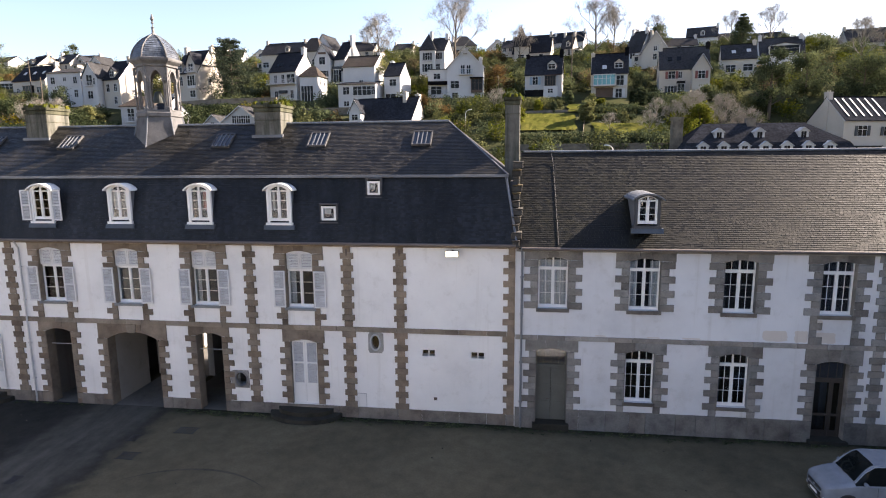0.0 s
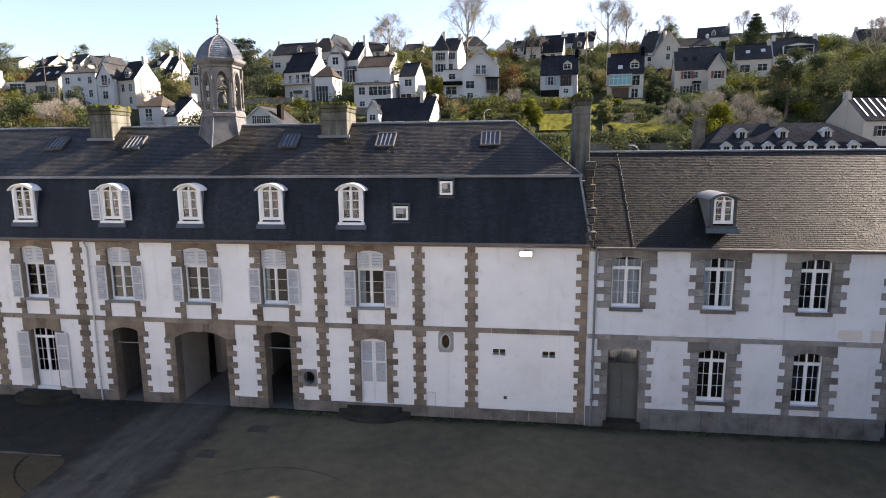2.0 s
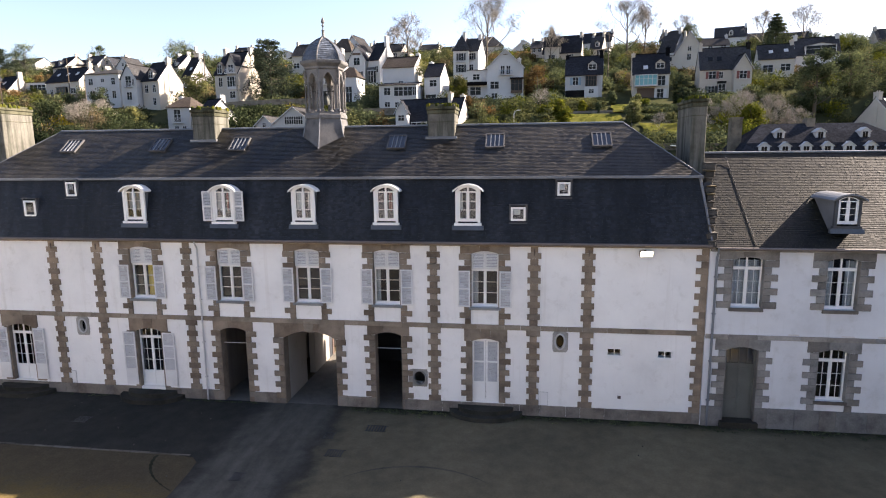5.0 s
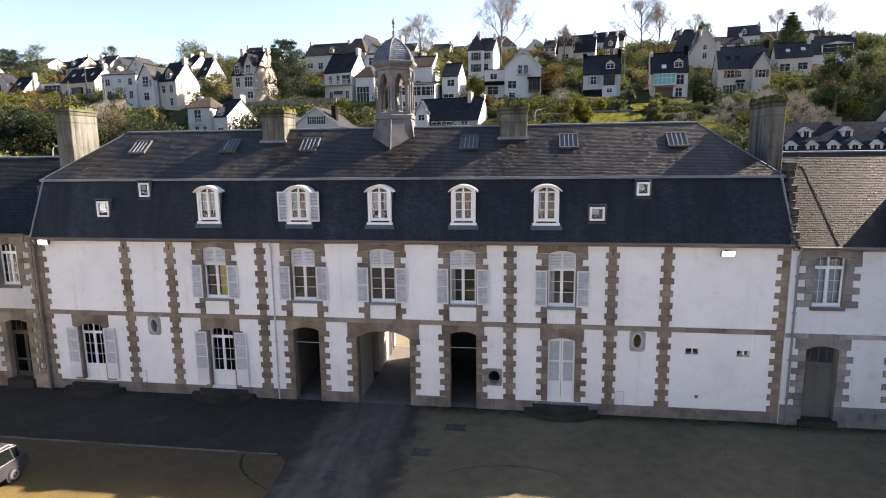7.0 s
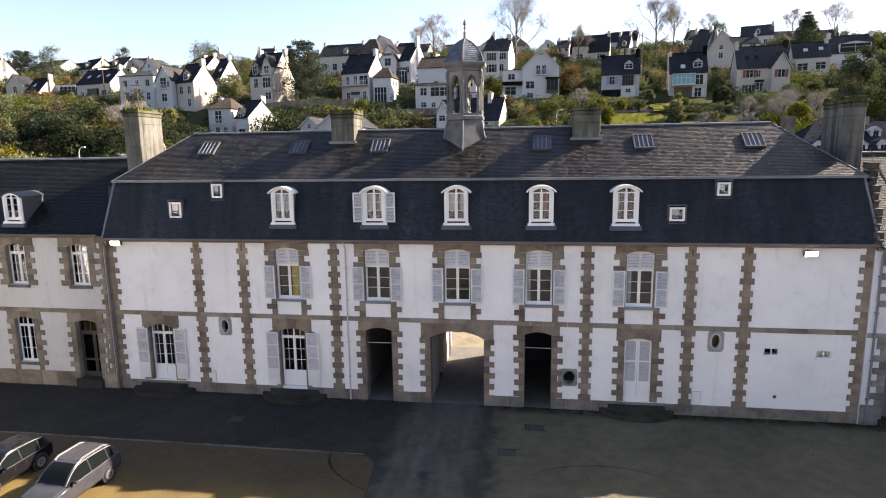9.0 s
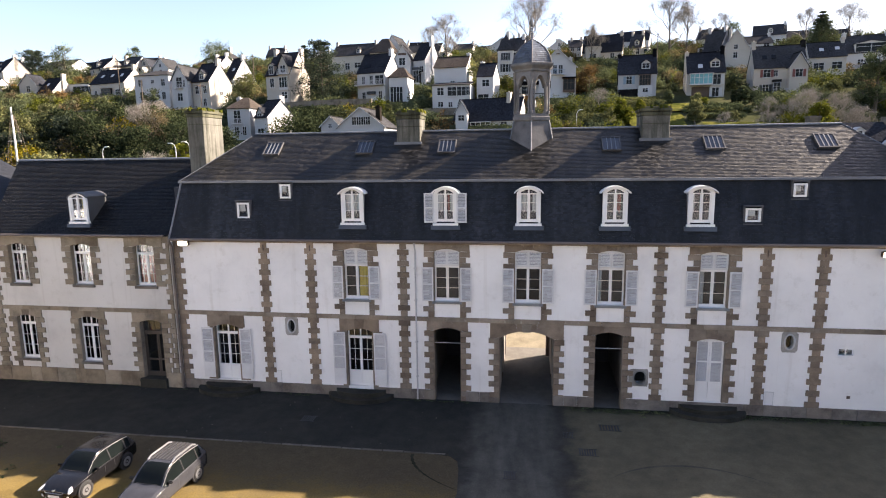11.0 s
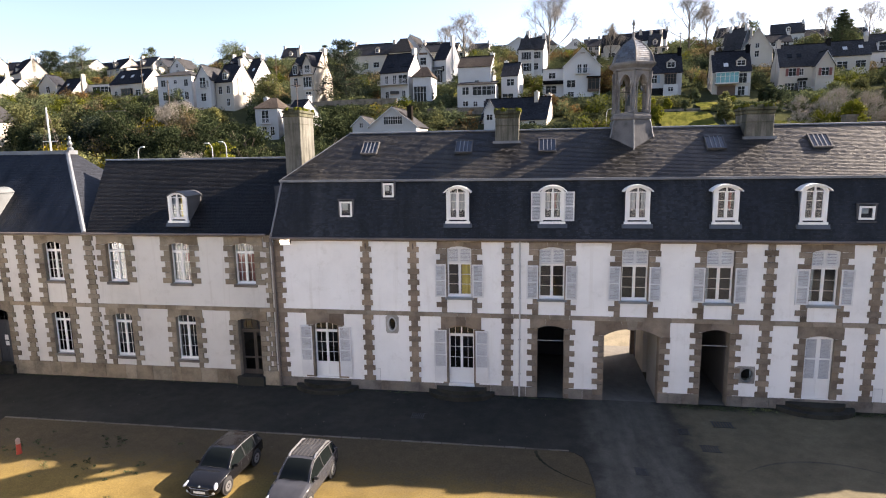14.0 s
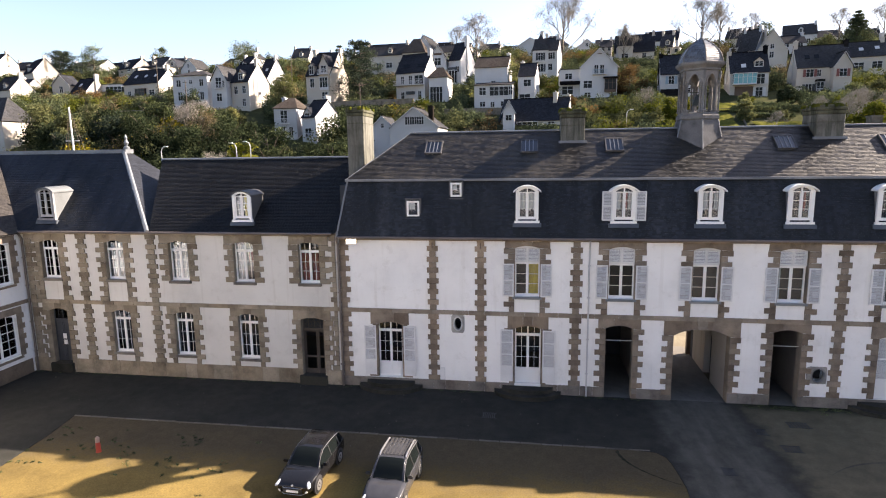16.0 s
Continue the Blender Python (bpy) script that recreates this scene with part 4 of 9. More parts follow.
for x, sd, nw, lw in ((-20.42, -1, 0.22, 0.4), (-32.2, 0, 0.45, 0.72), (-36.98, 0, 0.45, 0.72), (-41.0, 1, 0.45, 0.72)):
    course_stones("left", x, 0.78, SL, -0.1, nw, lw, sd, 0)
    course_stones("left", x, SL + 0.24, ZL - 0.2, -0.1, nw, lw, sd, 1)
for who, owner, gm in (("main", main_wall, GRANITE), ("right", right_wall, GRANITE_PALE), ("left", left_wall, GRANITE_WEST)):
    rows = STONES[who]
    rows.sort(key=lambda r: abs(r[0]) if who == "main" else min(abs(r[0] - 28), abs(r[0] + 28)))
    rest = bmesh.new()
    for k, (xa, y, z, w, h) in enumerate(rows):
        if k < 300:
            ob = new("stone", stone_mesh(w, h, GRANITE_WORN if who == "main" and 14 < xa < 15 and 5.3 < z < 8.0 else gm))
            ob.location = (xa, y, z)
            ob.parent = owner
        else:
            box(rest, xa, xa + w, y - 0.055, y + 0.02, z, z + h)
    if len(rows) > 300:
        ob = part("stone_rest", rest, gm, owner)
        tagged(ob, kind="stuff")
    else:
        rest.free()


# ---- windows, shutters and doors ----
def bars(bm, x0, x1, z0, z1, y, cols, rows, t=0.022, d=0.03):
    for i in range(1, cols):
        x = x0 + (x1 - x0) * i / cols
        box(bm, x - t / 2, x + t / 2, y, y + d, z0, z1)
    for i in range(1, rows):
        z = z0 + (z1 - z0) * i / rows
        box(bm, x0, x1, y, y + d - 0.003, z - t / 2, z + t / 2)


def louvre(bm, x0, x1, y, z0, z1, panels=2, stile=0.07, d=0.045, slat_bm=None):
    """One shutter leaf: stiles, rails and tilted slats."""
    box(bm, x0, x0 + stile, y, y + d, z0, z1)
    box(bm, x1 - stile, x1, y, y + d, z0, z1)
    for i in range(panels + 1):
        z = z0 + (z1 - z0 - stile) * i / panels
        box(bm, x0 + stile, x1 - stile, y, y + d, z, z + stile)
    for i in range(panels):
        za = z0 + (z1 - z0 - stile) * i / panels + stile
        zb = z0 + (z1 - z0 - stile) * (i + 1) / panels
        bm_ = slat_bm if slat_bm is not None else bm
        n = max(2, int((zb - za) / 0.07))
        for k in range(n):
            z = za + (zb - za) * (k + 0.5) / n
            v = [bm_.verts.new(p) for p in ((x0 + stile, y + 0.004, z - 0.028), (x1 - stile, y + 0.004, z - 0.028), (x1 - stile, y + d - 0.006, z + 0.018), (x0 + stile, y + d - 0.006, z + 0.018))]
            w = [bm_.verts.new(p.co + Vector((0, 0.004, -0.012))) for p in v]
            bm_.faces.new(v)
            bm_.faces.new(w[::-1])
            for i2 in range(4):
                j2 = (i2 + 1) % 4
                bm_.faces.new((v[j2], v[i2], w[i2], w[j2]))


def casement(owner, hl, y, rec=0.2, cols=1, rows=3, transom=None, panel=0.0, mat=WHITE, curtain=None, label="", name="window", sill=None, tcols=1):
    """A two-leaf window in an arched opening: frame with mullion, transom and bars; panes and curtains are its pieces."""
    a, b, s, t, r = hl
    yy = y + rec
    f = 0.065
    bm = bmesh.new()
    outer = arc(a, b, t, r)
    # frame: jambs, sill rail, arched head
    box(bm, a, a + f, yy, yy + 0.09, s, t)
    box(bm, b - f, b, yy, yy + 0.09, s, t)
    box(bm, a + f, b - f, yy, yy + 0.09, s, s + f + 0.02)
    inner = arc(a + f, b - f, t, max(0.0, r - f * 0.5)) if r else [(a + f, t - f), (b - f, t - f)]
    head = [(p[0], p[1]) for p in inner]
    prism_xz(bm, [(head[0][0], head[0][1])] + head[1:-1] + [(head[-1][0], head[-1][1])] + outer[::-1], yy, yy + 0.09)
    mid = (a + b) / 2
    zt = t - 0.42 if transom is None else transom
    top_in = t + (r * 0.55)
    if zt < t:
        box(bm, a + f, b - f, yy - 0.012, yy + 0.085, zt - 0.05, zt + 0.05)
    else:
        zt = t + 0.02
    box(bm, mid - 0.038, mid + 0.038, yy - 0.02, yy + 0.08, s + f + 0.02, zt - 0.05)
    box(bm, mid - 0.035, mid + 0.035, yy - 0.005, yy + 0.08, zt - 0.049, max(zt, top_in + r * 0.3))
    zl = s + f + 0.02
    for xa, xb in ((a + f, mid - 0.038), (mid + 0.038, b - f)):
        box(bm, xa, xa + 0.035, yy + 0.005, yy + 0.07, zl, zt - 0.05)
        box(bm, xb - 0.035, xb, yy + 0.005, yy + 0.07, zl, zt - 0.05)
        box(bm, xa + 0.035, xb - 0.035, yy + 0.005, yy + 0.07, zl, zl + 0.06 + panel)
        box(bm, xa + 0.035, xb - 0.035, yy + 0.005, yy + 0.07, zt - 0.1, zt - 0.05)
        bars(bm, xa + 0.035, xb - 0.035, zl + 0.06 + panel, zt - 0.1, yy + 0.02, cols, rows)
        if tcols > 1:
            bars(bm, xa, xb, zt + 0.05, t, yy + 0.02, tcols, 1)
    w = part(name, bm, mat, owner, label)
    for xa, xb in ((a + f, mid - 0.036), (mid + 0.036, b - f)):
        bm = bmesh.new()
        box(bm, xa, xb, yy + 0.034, yy + 0.040, zl + panel * 0.9, t + r * 0.45)
        g = part("pane", bm, GLASS, w)
        g.visible_shadow = False
    if curtain:
        for cm, xa, xb, za, zb in curtain:
            bm = bmesh.new()
            n = max(4, int((xb - xa) / 0.06))
            cols_ = []
            for i in range(n + 1):
                x = xa + (xb - xa) * i / n
                dy = 0.025 * math.sin(i * 1.9) + 0.012 * math.sin(i * 0.7)
                cols_.append([bm.verts.new((x, yy + 0.2 + dy + o, z)) for o, z in ((0, za), (0, zb), (0.006, zb), (0.006, za))])
            for p, q in zip(cols_, cols_[1:]):
                for i in range(4):
                    j = (i + 1) % 4
                    bm.faces.new((p[i], p[j], q[j], q[i]))
            bm.faces.new(cols_[0])
            bm.faces.new(cols_[-1][::-1])
            part("curtain", bm, cm, w)
    if sill:
        bm = bmesh.new()
        box(bm, a - 0.06, b + 0.06, y - 0.12, yy, s - sill, s - 0.002)
        part("sill", bm, PLINTH, w)
    return w


SLAT = m_plain("slat_paint", (0.46, 0.46, 0.455), 0.6, 0.1, 3)


def leaf_shutter(w, x0, x1, y, z0, z1, panels=2, mat=SHUTTER, solid_below=None):
    bm = bmesh.new()
    sl = bmesh.new()
    if solid_below:
        box(bm, x0 + 0.01, x1 - 0.01, y + 0.01, y + 0.035, z0, solid_below - 0.004)
    louvre(bm, x0, x1, y, solid_below or z0, z1, panels, 0.07, 0.045, sl)
    sh = part("shutter", bm, mat, w, "open louvred shutter, grey-white paint")
    if w.parent.parent is None:
        part("slat", sl, SLAT, sh)
    else:
        sl.free()
        bm = bmesh.new()
        louvre(bm, x0, x1, y, solid_below or z0, z1, panels)
        sh.data = mesh_of("shutter", bm, mat)
    return sh


def cur(hl, cm, f0, f1, za=0.05, zb=0.95):
    a, b, s, t, r = hl
    return [(cm, a + (b - a) * f0, a + (b - a) * f1, s + (t - s) * za, s + (t - s) * zb)]


for i, hl in enumerate(M_UP):
    a, b, s, t, r = hl
    cu = [cur(hl, YELLOW_CURTAIN, 0.56, 0.95, 0.03, 0.7), None, None, cur(hl, CURTAIN, 0.05, 0.2, 0.03, 0.7), cur(hl, CURTAIN, 0.04, 0.25, 0.05, 0.7)][i]
    w = casement(main, hl, 0.0, 0.22, 1, 3, transom=7.52, curtain=cu, label="white arched casement with louvred top panel and open shutters")
    leaf_shutter(w, a - 0.66, a - 0.03, -0.115, s + 0.02, 7.48)
    leaf_shutter(w, b + 0.03, b + 0.66, -0.115, s + 0.02, 7.48)
    m = (a + b) / 2
    for xa, xb in ((a + 0.03, m - 0.01), (m + 0.01, b - 0.03)):
        bm = bmesh.new()
        louvre(bm, xa, xb, 0.1, 7.54, t + 0.02, 1)
        part("shutter", bm, SHUTTER, w, "closed louvred panel in the window head")
    bm = bmesh.new()
    prism_xz(bm, [(a, t + 0.02), (b, t + 0.02)] + [(p[0], p[1] - 0.004) for p in arc(a, b, t + 0.02, r)][::-1][1:-1], 0.09, 0.16)
    part("head_board", bm, SHUTTER, w)
    bm = bmesh.new()
    box(bm, a - 0.1, b + 0.1, -0.14, 0.21, s - 0.12, s - 0.002)
    part("sill", bm, ZINC, w)

for i, hl in enumerate((M_LOW[0], M_LOW[1])):
    a, b, s, t, r = hl
    w = casement(main, hl, 0.0, 0.2, 2, 3, transom=t - 0.4, panel=0.75, label="white glazed double door with open shutters", name="door", tcols=2)
    leaf_shutter(w, a - 0.8, a - 0.08, -0.11, s + 0.12, t - 0.08, 3, SHUTTER, s + 1.0)
    leaf_shutter(w, b + 0.08, b + 0.8, -0.11, s + 0.12, t - 0.08, 3, SHUTTER, s + 1.0)
hl = M_LOW[5]
a, b, s, t, r = hl
bm = bmesh.new()
slat_ = bmesh.new()
m = (a + b) / 2
for xa, xb in ((a + 0.02, m - 0.008), (m + 0.008, b - 0.02)):
    louvre(bm, xa, xb, 0.1, s + 1.0, t + 0.02, 2, 0.09, 0.045, slat_)
    box(bm, xa, xb, 0.1, 0.145, s, s + 0.996)
prism_xz(bm, [(a, t + 0.024), (b, t + 0.024)] + [(p[0], p[1] - 0.004) for p in arc(a, b, t + 0.02, r)][::-1][1:-1], 0.1, 0.16)
wd = part("door", bm, WHITE, main, "closed white louvred double shutters over a doorway")
part("slat", slat_, SLAT, wd)

NET = lambda hl: cur(hl, CURTAIN, 0.04, 0.96, 0.03, 0.97)
SIDE = lambda hl: cur(hl, CURTAIN, 0.04, 0.3, 0.03, 0.97) + cur(hl, CURTAIN, 0.7, 0.96, 0.03, 0.97)
r_cur = [NET, SIDE, None, None, SIDE, None]
for i, hl in enumerate(R_UP):
    casement(right, hl, -0.1, 0.22, 2, 3, curtain=r_cur[i](hl) if r_cur[i] else None, sill=0.16, tcols=2, label="white small-paned casement window in a granite surround")
for i, hl in enumerate(R_LOW):
    if i in (0, 3):
        continue
    casement(right, hl, -0.1, 0.2, 2, 3, sill=0.14, tcols=2, label="white small-paned casement window in a granite surround")
l_cur = [lambda h_: cur(h_, RED_CURTAIN, 0.05, 0.95, 0.05, 0.75), lambda h_: cur(h_, RED_CURTAIN, 0.6, 0.9, 0.5, 0.8) + cur(h_, CURTAIN, 0.05, 0.45), NET, NET, None]
for i, hl in enumerate(L_UP):
    casement(left, hl, -0.1, 0.22, 2, 3, curtain=l_cur[i](hl) if l_cur[i] else None, sill=0.16, tcols=2, label="white small-paned casement window in a granite surround")
for i, hl in enumerate(L_LOW):
    if i in (0, 4):
        continue
    casement(left, hl, -0.1, 0.2, 2, 3, sill=0.14, tcols=2, label="white small-paned casement window in a granite surround")


def panel_door(owner, hl, y, mat, label, glazed=False, leaf_open=False):
    a, b, s, t, r = hl
    yy = y + 0.28
    zt = s + 2.75
    bm = bmesh.new()
    box(bm, a, a + 0.09, yy, yy + 0.1, s, t)
    box(bm, b - 0.09, b, yy, yy + 0.1, s, t)
    box(bm, a + 0.09, b - 0.09, yy, yy + 0.1, zt, zt + 0.1)
    prism_xz(bm, arc(a + 0.09, b - 0.09, t, r - 0.03) + arc(a, b, t, r)[::-1], yy, yy + 0.1)
    for k in (1, 2, 3):
        x = a + (b - a) * k / 4
        box(bm, x - 0.015, x + 0.015, yy + 0.03, yy + 0.06, zt + 0.1, t)
    d = part("door", bm, mat, owner, label)
    xa, xb = a + 0.09, b - 0.09
    bm = bmesh.new()
    m = xa + (xb - xa) * (0.5 if not glazed else 0.64)
    for p, q in ((xa, m - 0.006), (m + 0.006, xb)):
        if glazed:
            box(bm, p, p + 0.09, yy + 0.02, yy + 0.075, s, zt)
            box(bm, q - 0.09, q, yy + 0.02, yy + 0.075, s, zt)
            for za, zb in ((s, s + 0.3), (s + 1.0, s + 1.12), (zt - 0.12, zt)):
                box(bm, p + 0.09, q - 0.09, yy + 0.02, yy + 0.075, za, zb)
        else:
            box(bm, p, q, yy + 0.03, yy + 0.07, s, zt - 0.002)
            for za, zb in ((s + 0.12, s + 0.95), (s + 1.08, s + 1.85), (s + 1.98, zt - 0.12)):
                box(bm, p + 0.1, q - 0.1, yy + 0.015, yy + 0.03, za, zb)
    leaf = part("leaf", bm, mat, d)
    # dark board stands in for the unlit space behind the fanlight
    bm = bmesh.new()
    prism_xz(bm, [(a + 0.09, zt + 0.1), (b - 0.09, zt + 0.1)] + arc(a + 0.09, b - 0.09, t, r - 0.035)[::-1], yy + 0.07, yy + 0.085)
    part("fanlight_backing", bm, ROOM, d)
    bm = bmesh.new()
    box(bm, xa, xb, yy + 0.045, yy + 0.05, zt + 0.1, t + r * 0.5)
    if glazed:
        box(bm, xa + 0.09, xb - 0.09, yy + 0.045, yy + 0.05, s + 0.3, zt - 0.12)
    g = part("pane", bm, GLASS, d)
    g.visible_shadow = False
    bm = bmesh.new()
    tube(bm, [(m - 0.09, yy + 0.02, s + 1.1), (m - 0.09, yy - 0.04, s + 1.1), (m - 0.2, yy - 0.04, s + 1.1)], 0.014)
    part("handle", bm, IRON, d)
    bm = bmesh.new()
    box(bm, a - 0.12, b + 0.12, y - 0.3, y + 0.56, GZ - 0.1, s + 0.004)
    part("doorstep", bm, STEP, d)
    return d


panel_door(right, R_LOW[0], -0.1, GREEN, "grey-green panelled double door under an arched fanlight")
panel_door(right, R_LOW[3], -0.1, DARKWOOD, "dark half-open double door under a fanlight", True)
panel_door(left, L_LOW[0], -0.1, DARKWOOD, "dark wooden glazed door under a fanlight", True)
west_door = panel_door(left, L_LOW[4], -0.1, BLUEWOOD, "dark blue-grey panelled door with paper notices")
for xa, za, zb in ((-39.3, 2.0, 2.34), (-39.28, 1.62, 1.92)):
    bm = bmesh.new()
    box(bm, xa, xa + 0.26, 0.186, 0.193, za, zb)
    part("notice", bm, WHITE, west_door, "white paper notice")

# oval openings, vents
def oval(owner, x, z, rx, rz, bx0, bx1, bz0, bz1):
    """A stone slab pierced by an oval light with a moulded rim."""
    n = 24
    bm = bmesh.new()
    ring_i = [(x + rx * math.cos(2 * math.pi * k / n), z + rz * math.sin(2 * math.pi * k / n)) for k in range(n)]
    ring_o = []
    for px, pz in ring_i:
        dx, dz = px - x, pz - z
        lim = [((bx1 - x) / dx) if dx > 1e-6 else ((bx0 - x) / dx if dx < -1e-6 else 9e9), ((bz1 - z) / dz) if dz > 1e-6 else ((bz0 - z) / dz if dz < -1e-6 else 9e9)]
        k = min(lim)
        ring_o.append((x + dx * k, z + dz * k))
    fi = [bm.verts.new((p[0], -0.05, p[1])) for p in ring_i]
    fo = [bm.verts.new((p[0], -0.05, p[1])) for p in ring_o]
    bi = [bm.verts.new((p[0], 0.2, p[1])) for p in ring_i]
    bo = [bm.verts.new((p[0], 0.2, p[1])) for p in ring_o]
    for k in range(n):
        j = (k + 1) % n
        bm.faces.new((fi[k], fi[j], fo[j], fo[k]))
        bm.faces.new((fi[j], fi[k], bi[k], bi[j]))
        bm.faces.new((fo[k], fo[j], bo[j], bo[k]))
        bm.faces.new((bi[k], bi[j], bo[j], bo[k]))
    w = part("oval_window", bm, GRANITE_PALE, owner, "oval light in a granite slab")
    bm = bmesh.new()
    ring = [(x + (rx + 0.035) * math.cos(2 * math.pi * k / n), -0.06, z + (rz + 0.035) * math.sin(2 * math.pi * k / n)) for k in range(n + 1)]
    tube(bm, ring, 0.045, 6)
    part("rim", bm, PIPE if z > 3 else GRANITE_PALE, w)
    bm = bmesh.new()
    box(bm, x - rx - 0.02, x + rx + 0.02, 0.15, 0.156, z - rz - 0.02, z + rz + 0.02)
    g = part("pane", bm, GLASS, w)
    g.visible_shadow = False


oval(main, 13.3, 3.91, 0.2, 0.36, 12.93, 13.7, 3.36, 4.43)
oval(main, -13.25, 3.91, 0.2, 0.36, -13.63, -12.87, 3.36, 4.43)
oval(main, 6.08, 1.67, 0.3, 0.36, 5.5, 6.5, 1.2, 2.14)
for x, z in ((15.98, 3.45), (18.41, 3.41)):
    bm = bmesh.new()
    box(bm, x - 0.36, x + 0.36, 0.02, 0.09, z + 0.15, z + 0.21)
    box(bm, x - 0.36, x + 0.36, -0.05, 0.12, z - 0.26, z - 0.15)
    for k in (-0.36, -0.02, 0.3):
        box(bm, x + k, x + k + 0.05, 0.03, 0.08, z - 0.15, z + 0.15)
    w = part("window", bm, WHITE, main, "small low window with a projecting sill")
    bm = bmesh.new()
    box(bm, x - 0.31, x + 0.31, 0.05, 0.055, z - 0.15, z + 0.15)
    g = part("pane", bm, GLASS, w)
    g.visible_shadow = False
bm = bmesh.new()
box(bm, 16.22, 16.38, -0.02, 0.02, 1.0, 1.15)
part("vent", bm, IRON, main, "small dark square vent")
for x in (12.52, -14.28):
    bm = bmesh.new()
    box(bm, x - 0.22, x + 0.22, -0.02, 0.01, 0.47, 1.17)
    h_ = part("hatch", bm, RENDER_OLD, main, "flush meter hatch painted like the wall")
    bm = bmesh.new()
    for q in ((x - 0.24, x - 0.22, 0.45, 1.19), (x + 0.22, x + 0.24, 0.45, 1.19), (x - 0.22, x + 0.22, 1.17, 1.19), (x - 0.22, x + 0.22, 0.45, 0.47)):
        box(bm, q[0], q[1], -0.024, 0.01, q[2], q[3])
    part("frame", bm, PIPE, h_)

# steps before the glazed doors
for x in (-17.3, -9.25, 9.55):
    st = thing("doorstep", "low rounded stone steps before a glazed door", "steps", group="steps at the glazed doors")
    for k, (rx, ry, z0, z1) in enumerate(((1.9, 1.15, GZ - 0.05, 0.1), (1.45, 0.75, 0.1, 0.32))):
        bm = bmesh.new()
        pts = [(x + rx * math.cos(math.pi + math.pi * i / 14), -0.07 + ry * math.sin(math.pi + math.pi * i / 14)) for i in range(15)]
        a_ = [bm.verts.new((p[0], p[1], z0)) for p in pts]
        b_ = [bm.verts.new((p[0], p[1], z1)) for p in pts]
        bm.faces.new(a_[::-1])
        bm.faces.new(b_)
        for i in range(15):
            j = (i + 1) % 15
            bm.faces.new((a_[i], a_[j], b_[j], b_[i]))
        part("step", bm, STEP, st)


# ---- dormers and roof lights ----
APRON = m_plain("lead_apron", (0.06, 0.072, 0.088), 0.5, 0.3, 2, 0.4)
DORMER_MID = m_plain("dormer_paint", (0.22, 0.225, 0.235), 0.55, 0.2, 2)
DORMER_ZINC = m_plain("dormer_zinc", (0.12, 0.13, 0.135), 0.5, 0.25, 1.5, 0.4)
DORMER_GREY = m_plain("dormer_lead", (0.055, 0.058, 0.062), 0.55, 0.25, 2)
def dormer(owner, x, y, z0, spring, w, rise, depth, cheek, cap, label, shut=False, cur_m=None, over=0.16, frame_mat=None):
    """An arched timber dormer: frame, cheeks, curved cap, casement."""
    bm = bmesh.new()
    a, b = x - w / 2, x + w / 2
    fr = 0.13
    box(bm, a - fr, a, y, y + 0.14, z0 - 0.08, spring)
    box(bm, b, b + fr, y, y + 0.14, z0 - 0.08, spring)
    box(bm, a - fr - 0.06, b + fr + 0.06, y - 0.07, y + 0.14, z0 - 0.2, z0 - 0.082)
    up = arc(a - fr, b + fr, spring + 0.004, rise + 0.1)
    lo = arc(a, b, spring + 0.004, rise)
    prism_xz(bm, lo + up[::-1], y, y + 0.14)
    d = part("dormer", bm, frame_mat or WHITE, owner, label)
    bm = bmesh.new()
    prism_yz(bm, [(y - 0.13, z0 - 0.42), (y + 0.12, z0 - 0.42), (y + 0.12, z0 - 0.204), (y - 0.06, z0 - 0.204)], a - fr - 0.16, b + fr + 0.16)
    part("apron", bm, APRON, d, "blue-grey lead apron")
    for s in (-1, 1):
        bm = bmesh.new()
        xa = (a - fr + 0.01) if s < 0 else b + 0.02
        box(bm, xa, xa + fr - 0.03, y + 0.142, y + depth, z0 - 0.3, spring)
        part("cheek", bm, cheek, d)
    bm = bmesh.new()
    o = arc(a - fr - over, b + fr + over, spring + 0.02, rise + 0.12, 10)
    i_ = arc(a - fr - over, b + fr + over, spring - 0.05, rise + 0.115, 10)
    prism_xz(bm, i_ + o[::-1], y - over, y + depth)
    part("cap", bm, cap, d)
    casement(d, (a, b, z0, spring, rise), y, 0.03, 1, 3, transom=spring + rise + 0.3, name="sash", curtain=cur_m, mat=PIPE if frame_mat is DORMER_MID else WHITE)
    if shut:
        leaf_shutter(d, a - fr - 0.52, a - fr + 0.02, y - 0.06, z0 - 0.05, spring)
        leaf_shutter(d, b + fr - 0.02, b + fr + 0.52, y - 0.06, z0 - 0.05, spring)
    return d


def dcur(x, w, z0, z1, kinds):
    return [(cm, x - w / 2 + w * p, x - w / 2 + w * q, z0 + 0.05, z1) for cm, p, q in kinds]


for i, x in enumerate((-9.36, -4.24, 0.14, 4.5, 8.66)):
    kinds = ([(CURTAIN, 0.08, 0.92)], [(CURTAIN, 0.08, 0.35), (RED_CURTAIN, 0.6, 0.7), (CURTAIN, 0.75, 0.92)], [(CURTAIN, 0.08, 0.4), (CURTAIN, 0.7, 0.92)], [(RED_CURTAIN, 0.62, 0.8)], [(CURTAIN, 0.08, 0.22)])[i]
    dormer(main, x, -0.12, 9.98, 11.5, 0.98, 0.2, 0.8, LEAD, WHITE, "white arched dormer window in the mansard slope", i == 1, dcur(x, 0.98, 9.95, 11.45, kinds), 0.13)
dormer(right, 26.1, 0.0, 9.95, 11.05, 0.86, 0.16, 2.2, LEAD, LEAD, "slate-cheeked dormer with a curved hood", frame_mat=DORMER_GREY)
